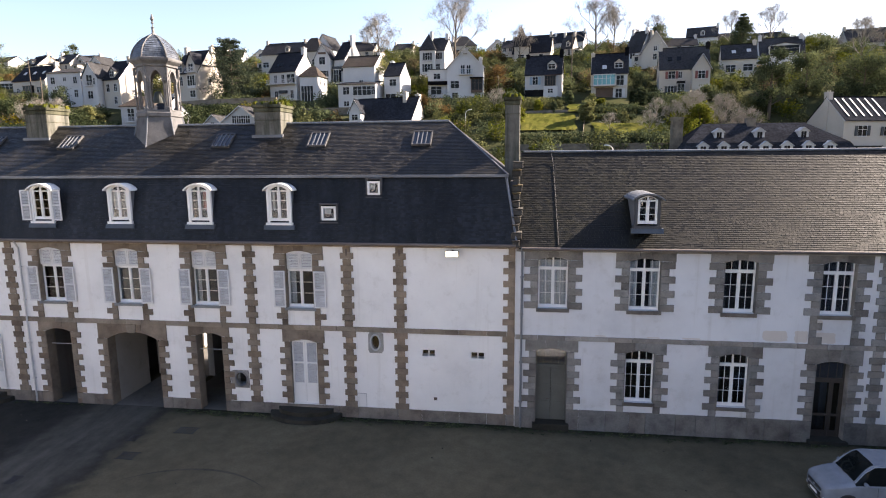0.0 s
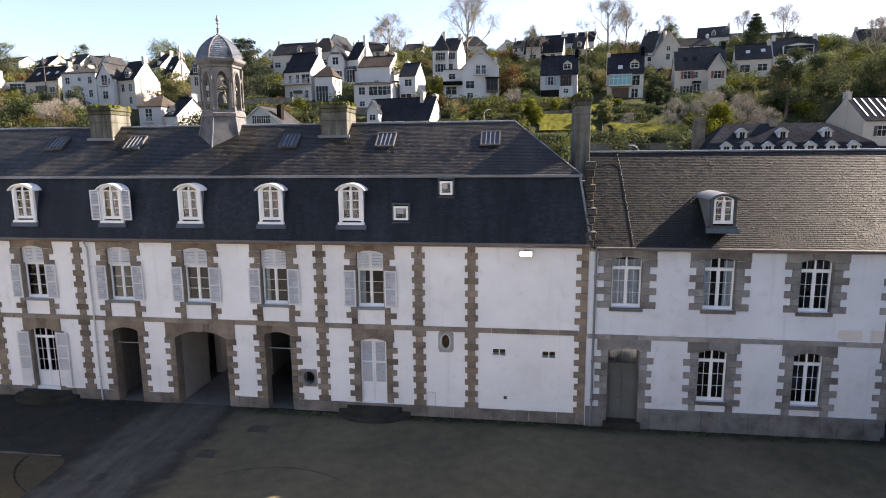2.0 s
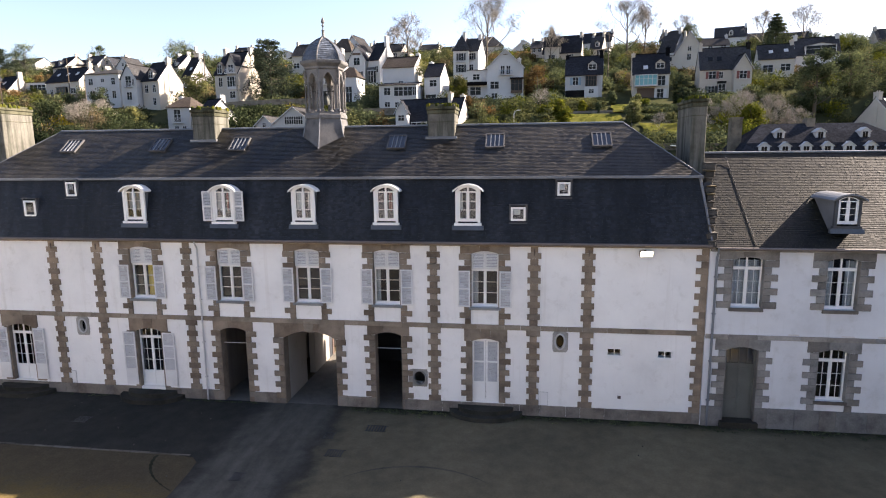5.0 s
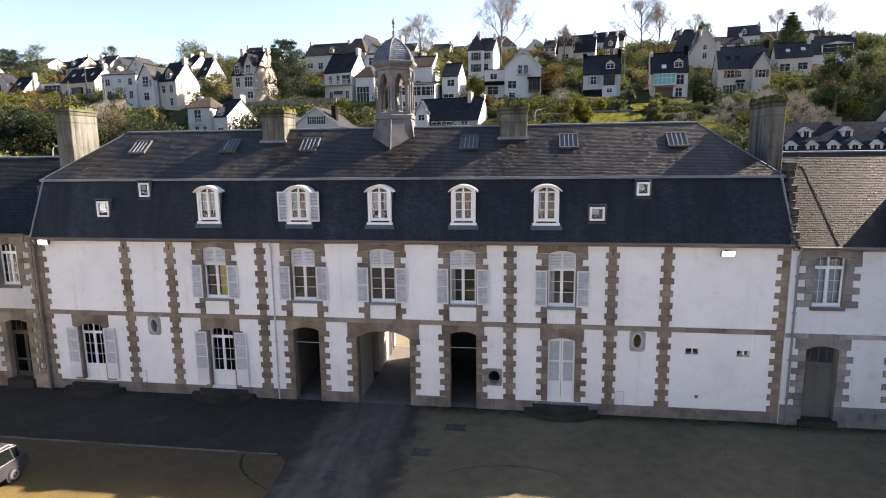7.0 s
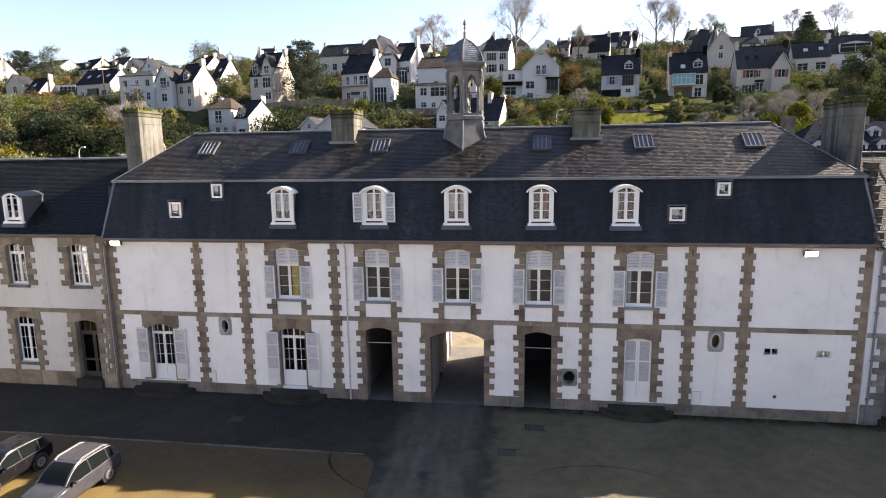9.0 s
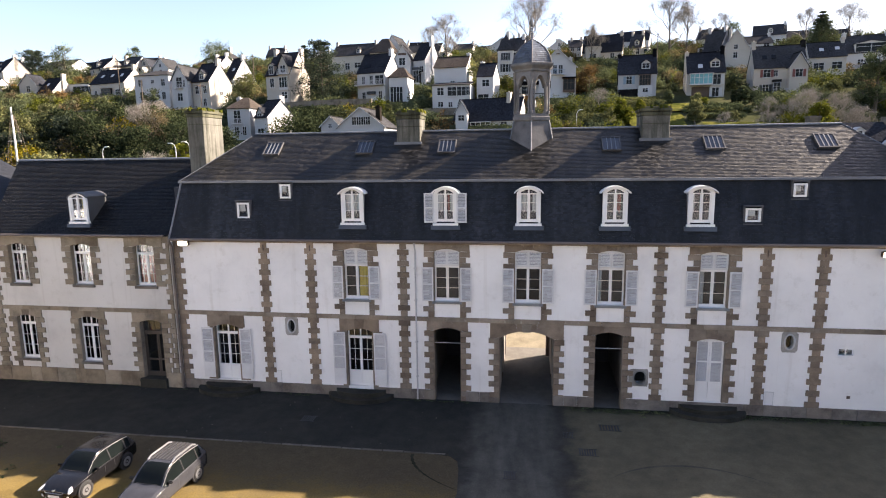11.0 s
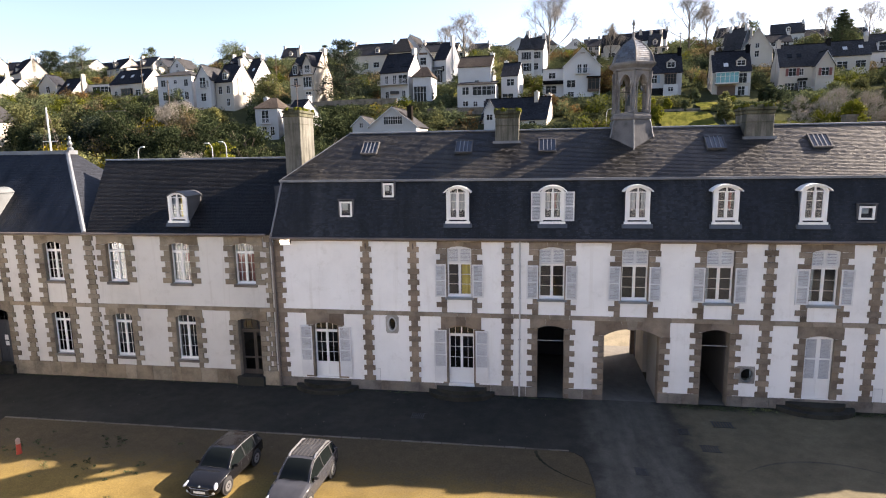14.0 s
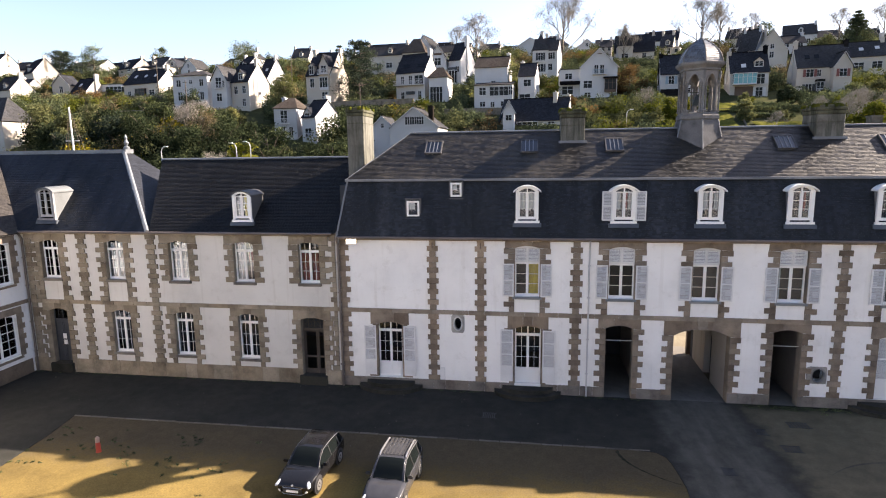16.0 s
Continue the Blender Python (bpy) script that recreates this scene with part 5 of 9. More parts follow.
dormer(left, -26.15, 0.05, 9.95, 11.3, 0.9, 0.16, 1.7, DORMER_GREY, DORMER_GREY, "white dormer with a shallow lead hood", cur_m=dcur(-26.15, 0.9, 9.95, 11.3, [(CURTAIN, 0.1, 0.45), (YELLOW_CURTAIN, 0.62, 0.9)]), over=0.05, frame_mat=WHITE)
dormer(left, -39.3, 0.05, 10.0, 11.55, 0.9, 0.18, 1.7, DORMER_ZINC, DORMER_ZINC, "grey zinc dormer with a shallow curved hood", over=0.05, frame_mat=DORMER_MID)


def roof_window(owner, x, z0, z1, w, label):
    zc = (z0 + z1) / 2
    y = e0 + (zc - ZM) / (KZ - ZM) * (KY - e0) - 0.12
    bm = bmesh.new()
    for q in ((x - w / 2, x - w / 2 + 0.1, z0, z1), (x + w / 2 - 0.1, x + w / 2, z0, z1), (x - w / 2 + 0.1, x + w / 2 - 0.1, z1 - 0.1, z1), (x - w / 2 + 0.1, x + w / 2 - 0.1, z0, z0 + 0.1)):
        box(bm, q[0], q[1], y, y + 0.1, q[2], q[3])
    d = part("roof_window", bm, WHITE, owner, label)
    bm = bmesh.new()
    box(bm, x - w / 2 - 0.09, x - w / 2 - 0.004, y + 0.03, y + 0.5, z0 - 0.08, z1 + 0.08)
    box(bm, x + w / 2 + 0.004, x + w / 2 + 0.09, y + 0.03, y + 0.5, z0 - 0.08, z1 + 0.08)
    box(bm, x - w / 2 - 0.09, x + w / 2 + 0.09, y - 0.05, y + 0.5, z1 + 0.084, z1 + 0.14)
    box(bm, x - w / 2 - 0.09, x + w / 2 + 0.09, y - 0.03, y + 0.4, z0 - 0.14, z0 - 0.084)
    part("surround", bm, SKYBAR, d)
    bm = bmesh.new()
    box(bm, x - w / 2 + 0.1, x + w / 2 - 0.1, y + 0.06, y + 0.065, z0 + 0.1, z1 - 0.1)
    g = part("pane", bm, GLASS, d)
    g.visible_shadow = False
    bm = bmesh.new()
    box(bm, x - w / 2 + 0.12, x + w / 2 - 0.26, y + 0.1, y + 0.105, z0 + 0.12, z1 - 0.12)
    part("blind", bm, CURTAIN, d)


roof_window(main, -15.76, 10.1, 10.98, 0.72, "small white window set in the mansard slope")
roof_window(main, 11.14, 10.02, 10.7, 0.72, "small white window set in the mansard slope")
roof_window(main, -13.33, 11.2, 11.98, 0.62, "small white window high in the mansard slope")
roof_window(main, 13.34, 11.24, 11.9, 0.62, "small white window high in the mansard slope")


def skylight(x):
    """A hinged iron roof light with three glazing bars, lying on the upper slope."""
    bm = bmesh.new()
    w, h = 1.0, 1.15
    for q in ((-w / 2, -w / 2 + 0.06, 0, h), (w / 2 - 0.06, w / 2, 0, h), (-w / 2 + 0.06, w / 2 - 0.06, 0, 0.06), (-w / 2 + 0.06, w / 2 - 0.06, h - 0.06, h)):
        box(bm, q[0], q[1], q[2], q[3], 0.0, 0.12)
    rods = []
    for k in (-0.22, 0.0, 0.22):
        rods.append(bmesh.new())
        box(rods[-1], k - 0.022, k + 0.022, 0.06, h - 0.06, 0.06, 0.115)
    bmg = bmesh.new()
    box(bmg, -w / 2 + 0.06, w / 2 - 0.06, 0.06, h - 0.06, 0.075, 0.082)
    ang = math.degrees(math.atan2(RZ - kz2, RY - ky2))
    zz = kz2 + (2.25 - ky2) * math.tan(radians(ang))
    m = pose(x, 2.25, zz, ang)
    for b_ in [bm, bmg] + rods:
        for v in b_.verts:
            v.co = m @ v.co
    bmesh.ops.remove_doubles(bm, verts=bm.verts, dist=0.0005)
    s = part("skylight", bm, SKYBAR, main, "iron-framed roof light with three bars")
    g = part("pane", bmg, SKYGLASS, s)
    for b_ in rods:
        part("glazing_bar", b_, LEAD, s)


SKYGLASS = m_plain("dusty_glass", (0.03, 0.035, 0.045), 0.15, 0.2, 2, 0.6)
for x in (-14.95, -9.3, -4.5, 4.55, 9.85, 15.35):
    skylight(x)


# ---- chimneys ----
def chimney(owner, x0, x1, y0, y1, zb, zt, label, pots=0):
    bm = bmesh.new()
    v = box(bm, x0, x1, y0, y1, zb, zt - 0.5)
    bmesh.ops.bevel(bm, geom=list(bm.edges), offset=0.03, segments=1, affect="EDGES")
    c = part("chimney", bm, CHIMNEY, owner, label)
    bm = bmesh.new()
    box(bm, x0 - 0.015, x1 + 0.015, y0 - 0.015, y1 + 0.015, zt - 0.95, zt - 0.91)
    box(bm, x0 - 0.03, x1 + 0.03, y0 - 0.03, y1 + 0.03, zt - 0.498, zt - 0.3)
    box(bm, x0 - 0.075, x1 + 0.075, y0 - 0.075, y1 + 0.075, zt - 0.28, zt - 0.12)
    box(bm, x0 + 0.02, x1 - 0.02, y0 + 0.02, y1 - 0.02, zt - 0.12, zt)
    bmesh.ops.bevel(bm, geom=list(bm.edges), offset=0.02, segments=1, affect="EDGES")
    part("cap", bm, CHIMNEY_CAP, c, "cap dark with algae and moss")
    bm = bmesh.new()
    rr = random.Random(int(x0 * 100))
    for k in range(70):
        px, py = rr.uniform(x0 - 0.05, x1 + 0.05), rr.uniform(y0 - 0.05, y1 + 0.05)
        q = rr.uniform(0.05, 0.16)
        lathe(bm, [(q, zt - 0.13), (q * 0.85, zt - 0.02 + rr.uniform(0, 0.06)), (q * 0.3, zt + rr.uniform(0.02, 0.11))], px, py, 6)
    part("moss", bm, MOSS, c, "moss on the chimney top")
    for k in range(pots):
        bm = bmesh.new()
        px = x0 + (x1 - x0) * (k + 0.5) / pots
        lathe(bm, [(0.13, zt), (0.1, zt + 0.12), (0.12, zt + 0.16)], px, (y0 + y1) / 2, 10)
        part("pot", bm, IRON, c)
    if abs(x0) > 15:
        return c  # the gable stacks rise from the end walls
    bm = bmesh.new()
    sl = (RZ - kz2) / (RY - ky2)
    zf = kz2 + (y0 - ky2) * sl
    box(bm, x0 - 0.12, x1 + 0.12, y0 - 0.14, y0 - 0.004, zf - 0.25, zf + 0.06)
    part("flashing", bm, LEAD, c)
    return c


PARTY = m_stone("party_wall_stone", (0.062, 0.060, 0.056), 0.5, 0.2)
LICHEN = m_stone("lichened_slab", (0.125, 0.100, 0.056), 0.4, 0.25)
MOSS = m_leaf("moss", (0.05, 0.07, 0.015), (0.16, 0.15, 0.03))
chimney(main, 6.18, 7.66, 3.05, 4.75, 12.3, 15.95, "stout rendered chimney stack with a moulded cap")
chimney(main, -7.5, -6.13, 3.05, 4.75, 12.3, 16.05, "stout rendered chimney stack with a moulded cap")
chimney(main, -20.25, -19.22, 2.5, 4.75, 9.2, 16.4, "tall rendered gable chimney, sunlit on one side")
chimney(main, 19.58, 20.3, 2.1, 4.9, 9.2, 16.0, "tall weathered gable chimney")

# party wall with stepped stones at the east end of the mansard
party = None
for k in range(11):
    z = ZM - 0.1 + k * 0.36
    y = -0.34 + k * 0.115
    w_ = (0.14, 0.24, 0.10, 0.19, 0.27, 0.12)[k % 6]
    bm = bmesh.new()
    box(bm, 20.02 - 0.06 * (k % 2), 20.02 + w_ + 0.2, y, y + 0.6, z + 0.004, z + 0.27)
    bmesh.ops.bevel(bm, geom=list(bm.edges), offset=0.03, segments=1, affect="EDGES")
    if party is None:
        party = part("party_wall", bm, PARTY, main, "stepped granite coping of the party wall, yellow with lichen")
    else:
        part("coping_stone", bm, PARTY, party)
    bm = bmesh.new()
    box(bm, 20.0, 20.02 + w_ + 0.22, y - (0.05, 0.02, 0.07)[k % 3], y + 0.6, z + 0.272, z + 0.335)
    bmesh.ops.bevel(bm, geom=list(bm.edges), offset=0.02, segments=1, affect="EDGES")
    part("coping_slab", bm, LICHEN if k in (6, 7, 9) else PARTY, party)
bm = bmesh.new()
prism_yz(bm, [(0.3, ZM - 0.3), (4.6, ZM - 0.3), (4.6, 13.3), (4.3, 13.3), (0.35, 9.9)], 20.06, 20.34)
part("gable_wall", bm, CHIMNEY, main)

# lightning conductor down the east roof
bm = bmesh.new()
sl_r = (R_RZ - ZR) / (R_RY + 0.4)
pts = [(21.9, R_RY - 0.1, R_RZ + 0.25), (22.0, R_RY - 0.5, R_RZ - 0.5 * sl_r + 0.1)]
for k in range(10):
    yk = R_RY - 0.9 - k * (R_RY - 0.6) / 9
    pts.append((22.05 + 0.012 * k, yk, ZR + (yk + 0.4) * sl_r + 0.035))
tube(bm, pts, 0.011, 6)
part("lightning_conductor", bm, SKYBAR, right, "thin grey lightning conductor on the slates")

# lead on knee, ridges and hips; gutters
bm = bmesh.new()
box(bm, -kx - 0.12, kx + 0.12, ky2 - 0.1, ky2 + 0.1, kz2 - 0.1, kz2 + 0.03)
part("knee_flashing", bm, LEAD, main, "lead roll along the break of the mansard")
bm = bmesh.new()
tube(bm, [(-RX, RY, RZ + 0.02), (RX, RY, RZ + 0.02)], 0.06, 8)
part("ridge", bm, ZINC, main)
for s in (-1, 1):
    bm = bmesh.new()
    tube(bm, [(s * RX, RY, RZ), (s * (kx + 0.1), ky2, kz2)], 0.035, 6)
    tube(bm, [(s * kx, KY - 0.02, KZ), (s * (EX + 0.05), e0, ZM)], 0.06, 6)
    part("hip", bm, LEAD, main)
bm = bmesh.new()
tube(bm, [(MAIN_X + 0.3, R_RY, R_RZ + 0.02), (RIGHT_X, R_RY, R_RZ + 0.02)], 0.065, 8)
part("ridge", bm, ZINC, right, "pale zinc ridge")
bm = bmesh.new()
tube(bm, [(PX - 2.0, L_RY, L_RZ + 0.02), (-MAIN_X - 0.5, L_RY, L_RZ + 0.02)], 0.08, 8)
part("ridge", bm, ZINC, left)
bm = bmesh.new()
box(bm, -52, PRX + 0.2, 4.1, 4.9, PRZ - 0.12, PRZ + 0.16)
tube(bm, [(PRX, 4.2, PRZ + 0.02), (PX, -0.4, ZL + 0.02)], 0.13, 8)
part("hip", bm, ZINC, left, "broad zinc ridge and hip rolls")
bm = bmesh.new()
lathe(bm, [(0.2, PRZ + 0.15), (0.2, PRZ + 0.3), (0.08, PRZ + 0.4), (0.16, PRZ + 0.6), (0.06, PRZ + 0.8), (0.1, PRZ + 0.95), (0.02, PRZ + 1.15)], PRX, 4.5, 10)
part("finial", bm, ZINC, left, "turned zinc finial")
for owner, xa, xb, y, z in ((main, -EX, EX, e0 - 0.05, ZM), (right, EX + 0.3, RIGHT_X, -0.45, ZR), (left, LEFT_X, -EX - 0.3, -0.44, ZL)):
    bm = bmesh.new()
    tube(bm, [(xa, y, z - 0.04), (xb, y, z - 0.04)], 0.075, 8)
    part("gutter", bm, BROWNPIPE, owner, "brown eaves gutter")
def downpipe(owner, x, y, zt, mat, r=0.06):
    bm = bmesh.new()
    tube(bm, [(x, y - 0.3, zt), (x, y - 0.3, zt - 0.15), (x, y - 0.09, zt - 0.5), (x, y - 0.09, zt - 2), (x, y - 0.09, 2), (x, y - 0.09, GZ)], r, 8)
    for z in (1.2, 3.2, 5.6, 7.4):
        box(bm, x - r - 0.03, x + r + 0.03, y - 0.1 - r, y + 0.0, z, z + 0.04)
    part("downpipe", bm, mat, owner)
downpipe(main, -20.22, -0.08, ZM, BROWNPIPE, 0.08)
downpipe(main, -5.95, 0.0, ZM, PIPE, 0.045)
downpipe(right, 20.5, -0.1, ZR, ZINC, 0.055)
downpipe(left, -41.1, -0.1, ZL, BROWNPIPE, 0.07)


# ---- cupola ----
cup = thing("cupola", "six-sided grey stone belfry under a blue slate dome", "belfry", (0.22, 3.9, 0))
STONE_PALE = m_stone("weathered_belfry_stone", (0.155, 0.158, 0.164), 0.45, 0.1)
BASE_LEAD = m_stone("belfry_base_lead", (0.125, 0.130, 0.140), 0.45, 0.1)
DOME = m_slates("dome_scales", (0.085, 0.105, 0.14), 0.5, (0.17, 0.19, 0.21), 0.45, 0.45, 0.45)
BRONZE = m_plain("bell_bronze", (0.05, 0.055, 0.05), 0.5, 0.3, 4, 0.4, 0.5)
HEX = -math.pi / 2


def cpart(name, prof, mat, n=6, label="", smooth=False):
    bm = bmesh.new()
    lathe(bm, prof, 0, 0, n, HEX)
    return part(name, bm, mat, cup, label, smooth)


cpart("pedestal", [(1.72, 12.4), (1.62, 13.3), (1.45, 13.95), (1.28, 14.6), (1.16, 15.2), (1.12, 15.3)], BASE_LEAD, 6, "flared lead-clad base with worn pale patches")
cpart("plinth", [(1.12, 15.3), (1.2, 15.34), (1.2, 15.52), (1.14, 15.56), (1.14, 15.66), (1.05, 15.69)], STONE_PALE, 6, "moulded stone plinth")
bm = bmesh.new()
for k in range(6):
    a = HEX + 2 * math.pi * k / 6
    tube(bm, [(r_ * math.cos(a), r_ * math.sin(a), z_) for r_, z_ in ((1.73, 12.4), (1.63, 13.3), (1.46, 13.95), (1.29, 14.6), (1.17, 15.2), (1.13, 15.3))], 0.035, 6)
part("hip_roll", bm, LEAD, cup, "lead rolls on the angles of the base")
for k in range(6):
    a = HEX + 2 * math.pi * k / 6
    ux, uy = math.cos(a), math.sin(a)
    # a pier at each angle, with a slim shaft on either side
    bm = bmesh.new()
    lathe(bm, [(0.17, 15.69), (0.17, 15.82), (0.105, 15.88), (0.095, 17.12), (0.11, 17.18), (0.17, 17.3), (0.17, 17.42)], 0.92 * ux, 0.9 * uy, 8, a)
    part("column", bm, STONE_PALE, cup)
    bm = bmesh.new()
    lathe(bm, [(0.07, 15.69), (0.06, 15.8), (0.045, 15.86), (0.045, 17.5), (0.08, 17.6), (0.08, 17.94)], 1.1 * ux, 1.1 * uy, 8)
    part("angle_shaft", bm, STONE_PALE, cup)
    for da in (-0.16, 0.16):
        bm = bmesh.new()
        qx, qy = 0.97 * math.cos(a + da), 0.95 * math.sin(a + da)
        lathe(bm, [(0.075, 15.69), (0.07, 15.8), (0.045, 15.86), (0.042, 17.1), (0.08, 17.24), (0.08, 17.32)], qx, qy, 8)
        part("colonnette", bm, STONE_PALE, cup)
    # pointed arch between this pier and the next
    b = a + 2 * math.pi / 6
    p, q = Vector((1.0 * ux, 1.0 * uy, 0)), Vector((1.0 * math.cos(b), 1.0 * math.sin(b), 0))
    u = (q - p).normalized()
    nrm = Vector((u.y, -u.x, 0))
    ln = (q - p).length
    for face, inset, depth, top in (("arch", 0.21, 0.22, 18.0), ("arch_moulding", 0.17, 0.05, None)):
        bm = bmesh.new()
        h_ = ln / 2
        ar = []
        for i in range(13):
            v = -1 + i / 6
            ar.append((h_ + v * (h_ - inset), 17.26 + 0.52 * (1 - abs(v) ** 1.7) ** 0.72))
        if top:
            poly = [(0, 17.26)] + ar + [(ln, 17.26), (ln, top), (0, top)]
            off = 0.02
        else:
            out_ = [(h_ + (s_ - h_) * 1.2, 17.24 + (z_ - 17.24) * 1.16) for s_, z_ in ar]
            poly = ar + out_[::-1]
            off = 0.075
        f1 = [bm.verts.new(p + u * s_ + Vector((0, 0, z_)) + nrm * off) for s_, z_ in poly]
        f2 = [bm.verts.new(p + u * s_ + Vector((0, 0, z_)) + nrm * (off - depth)) for s_, z_ in poly]
        bm.faces.new(f1)
        bm.faces.new(f2[::-1])
        for i in range(len(poly)):
            j = (i + 1) % len(poly)
            bm.faces.new((f1[j], f1[i], f2[i], f2[j]))
        part(face, bm, STONE_PALE, cup)
cpart("entablature", [(1.02, 17.96), (1.12, 18.0), (1.12, 18.1), (1.2, 18.16), (1.33, 18.26), (1.36, 18.33), (1.36, 18.42), (1.22, 18.45)], STONE_PALE, 6, "moulded stone cornice")
DOME_PROF = [(1.2, 18.44), (1.17, 18.62), (1.1, 18.82), (0.98, 19.04), (0.8, 19.26), (0.58, 19.46), (0.35, 19.62), (0.12, 19.74)]
dome = cpart("dome", DOME_PROF, LEAD, 6, "pointed six-sided dome")


def dome_at(f):
    g = f * (len(DOME_PROF) - 1)
    i = min(int(g), len(DOME_PROF) - 2)
    (r0_, z0_), (r1_, z1_) = DOME_PROF[i], DOME_PROF[i + 1]
    return r0_ + (r1_ - r0_) * (g - i), z0_ + (z1_ - z0_) * (g - i)


# fish-scale slates on the six faces of the dome
drng = random.Random(12)
verts, faces = [], []
for k in range(6):
    a, b = HEX + math.pi * k / 3, HEX + math.pi * (k + 1) / 3
    for row in range(13):
        (r0_, z0_), (r1_, z1_) = dome_at(row / 13), dome_at(min(1, (row + 1.15) / 13))
        A0, B0 = Vector((r0_ * math.cos(a), r0_ * math.sin(a), z0_)), Vector((r0_ * math.cos(b), r0_ * math.sin(b), z0_))
        A1, B1 = Vector((r1_ * math.cos(a), r1_ * math.sin(a), z1_)), Vector((r1_ * math.cos(b), r1_ * math.sin(b), z1_))
        out = (B0 - A0).cross(A1 - A0).normalized()
        n_ = max(1, round(r0_ / 0.15))
        for i in range(n_ + 1):
            f0, f1 = (i - 0.5 * (row % 2)) / n_, (i + 1 - 0.5 * (row % 2)) / n_
            f0, f1 = max(0, f0) + 0.008, min(1, f1) - 0.008
            if f1 - f0 < 0.03:
                continue
            lift = 0.02 + drng.uniform(0, 0.012)
            n0 = len(verts)
            verts += [A0.lerp(B0, f0) + out * lift, A0.lerp(B0, f1) + out * lift, A1.lerp(B1, f1) + out * 0.006, A1.lerp(B1, f0) + out * 0.006, A0.lerp(B0, f0), A0.lerp(B0, f1)]
            faces += [(n0, n0 + 1, n0 + 2, n0 + 3), (n0 + 4, n0 + 5, n0 + 1, n0)]
me = bpy.data.meshes.new("scale_covering")
me.from_pydata(verts, [], faces)
me.materials.append(DOME)
ob = new("scale_covering", me)
ob.parent = dome
tagged(ob, "blue-grey slate scales", kind="stuff")
for k in range(6):
    a = HEX + 2 * math.pi * k / 6
    bm = bmesh.new()
    tube(bm, [((r_ + 0.015) * math.cos(a), (r_ + 0.015) * math.sin(a), z_) for r_, z_ in DOME_PROF], 0.042, 6)
    part("rib", bm, STONE_PALE, dome, "pale rib")
cpart("finial", [(0.16, 19.66), (0.13, 19.8), (0.07, 19.86), (0.075, 20.1), (0.1, 20.14), (0.035, 20.18), (0.03, 20.32), (0.09, 20.38), (0.03, 20.45), (0.10, 20.58), (0.08, 20.66), (0.01, 20.86)], STONE_PALE, 10, "turned finial")
bm = bmesh.new()
lathe(bm, [(0.30, 16.1), (0.28, 16.3), (0.2, 16.6), (0.12, 16.72)], 0, 0, 14)
tube(bm, [(-0.78, 0, 16.85), (0.78, 0, 16.85)], 0.025, 6)
part("bell", bm, BRONZE, cup, "dark bronze bell")


# ---- floodlights on the wall ----
LAMP = bpy.data.materials.new("lamp_glow")
LAMP.use_nodes = True
lb = LAMP.node_tree.nodes["Principled BSDF"]
lb.inputs["Emission Color"].default_value = (1.0, 0.88, 0.6, 1)
lb.inputs["Emission Strength"].default_value = 1.6
for x, z in ((17.22, 8.52), (-19.3, 8.72)):
    fl = thing("floodlight", "lit wall floodlight under the eaves", "floodlight", group="floodlights under the eaves")
    bm = bmesh.new()
    v = box(bm, x - 0.3, x + 0.3, -0.48, -0.3, z - 0.13, z + 0.13)
    box(bm, x - 0.04, x + 0.04, -0.3, 0.0, z + 0.0, z + 0.12)
    part("housing", bm, IRON, fl)
    bm = bmesh.new()
    vv = [bm.verts.new(p) for p in ((x - 0.28, -0.56, z + 0.11), (x + 0.28, -0.56, z + 0.11), (x + 0.28, -0.5, z - 0.12), (x - 0.28, -0.5, z - 0.12))]
    ww = [bm.verts.new(p.co + Vector((0, 0.02, 0.02))) for p in vv]
    bm.faces.new(vv)
    bm.faces.new(ww[::-1])
    for i in range(4):
        bm.faces.new((vv[i], vv[(i + 1) % 4], ww[(i + 1) % 4], ww[i]))
    part("lens", bm, LAMP, fl, "glowing lens")


# ---- worn patches in the render along the string course ----
PATCH = m_render("render_repair", (0.58, 0.53, 0.475), 0.8)
prng = random.Random(41)
for x, z, w, h in ((31.9, 4.89, 1.07, 0.5), (33.0, 4.9, 0.56, 0.54), (34.0, 4.87, 0.9, 0.5), (33.72, 5.44, 0.26, 0.5), (28.3, 4.64, 0.8, 0.07), (24.2, 4.64, 0.5, 0.06), (26.6, 4.63, 0.6, 0.05)):
    bm = bmesh.new()
    pts = []
    for k in range(24):
        a = 6.2832 * (k + 0.5) / 24
        f = min(0.5 / max(abs(math.cos(a)), 1e-3), 0.5 / max(abs(math.sin(a)), 1e-3)) * prng.uniform(0.9, 1.05)
        pts.append((x + w * f * math.cos(a), z + h * f * math.sin(a)))
    prism_xz(bm, pts, -0.104, -0.09)
    part("worn_patch", bm, PATCH, right_wall, "bare beige patch where the white coat has gone")

# iron tie plates and an aerial
for x in (-14.68, -11.93, 11.96, 14.6):
    bm = bmesh.new()
    box(bm, x - 0.03, x + 0.03, -0.085, -0.05, 8.3, 8.62)
    part("tie_plate", bm, IRON, main_wall)
bm = bmesh.new()
tube(bm, [(-19.5, 3.0, 16.35), (-19.5, 3.0, 17.9)], 0.025, 6)
for k in range(5):
    tube(bm, [(-19.5 - 0.35 + 0.04 * k, 3.0 + 0.12 * k - 0.24, 17.75), (-19.5 + 0.35 - 0.04 * k, 3.0 + 0.12 * k - 0.24, 17.75)], 0.01, 4)
tube(bm, [(-19.5, 2.72, 17.75), (-19.5, 3.28, 17.75)], 0.012, 4)
part("aerial", bm, IRON, main, "small roof aerial on the chimney")


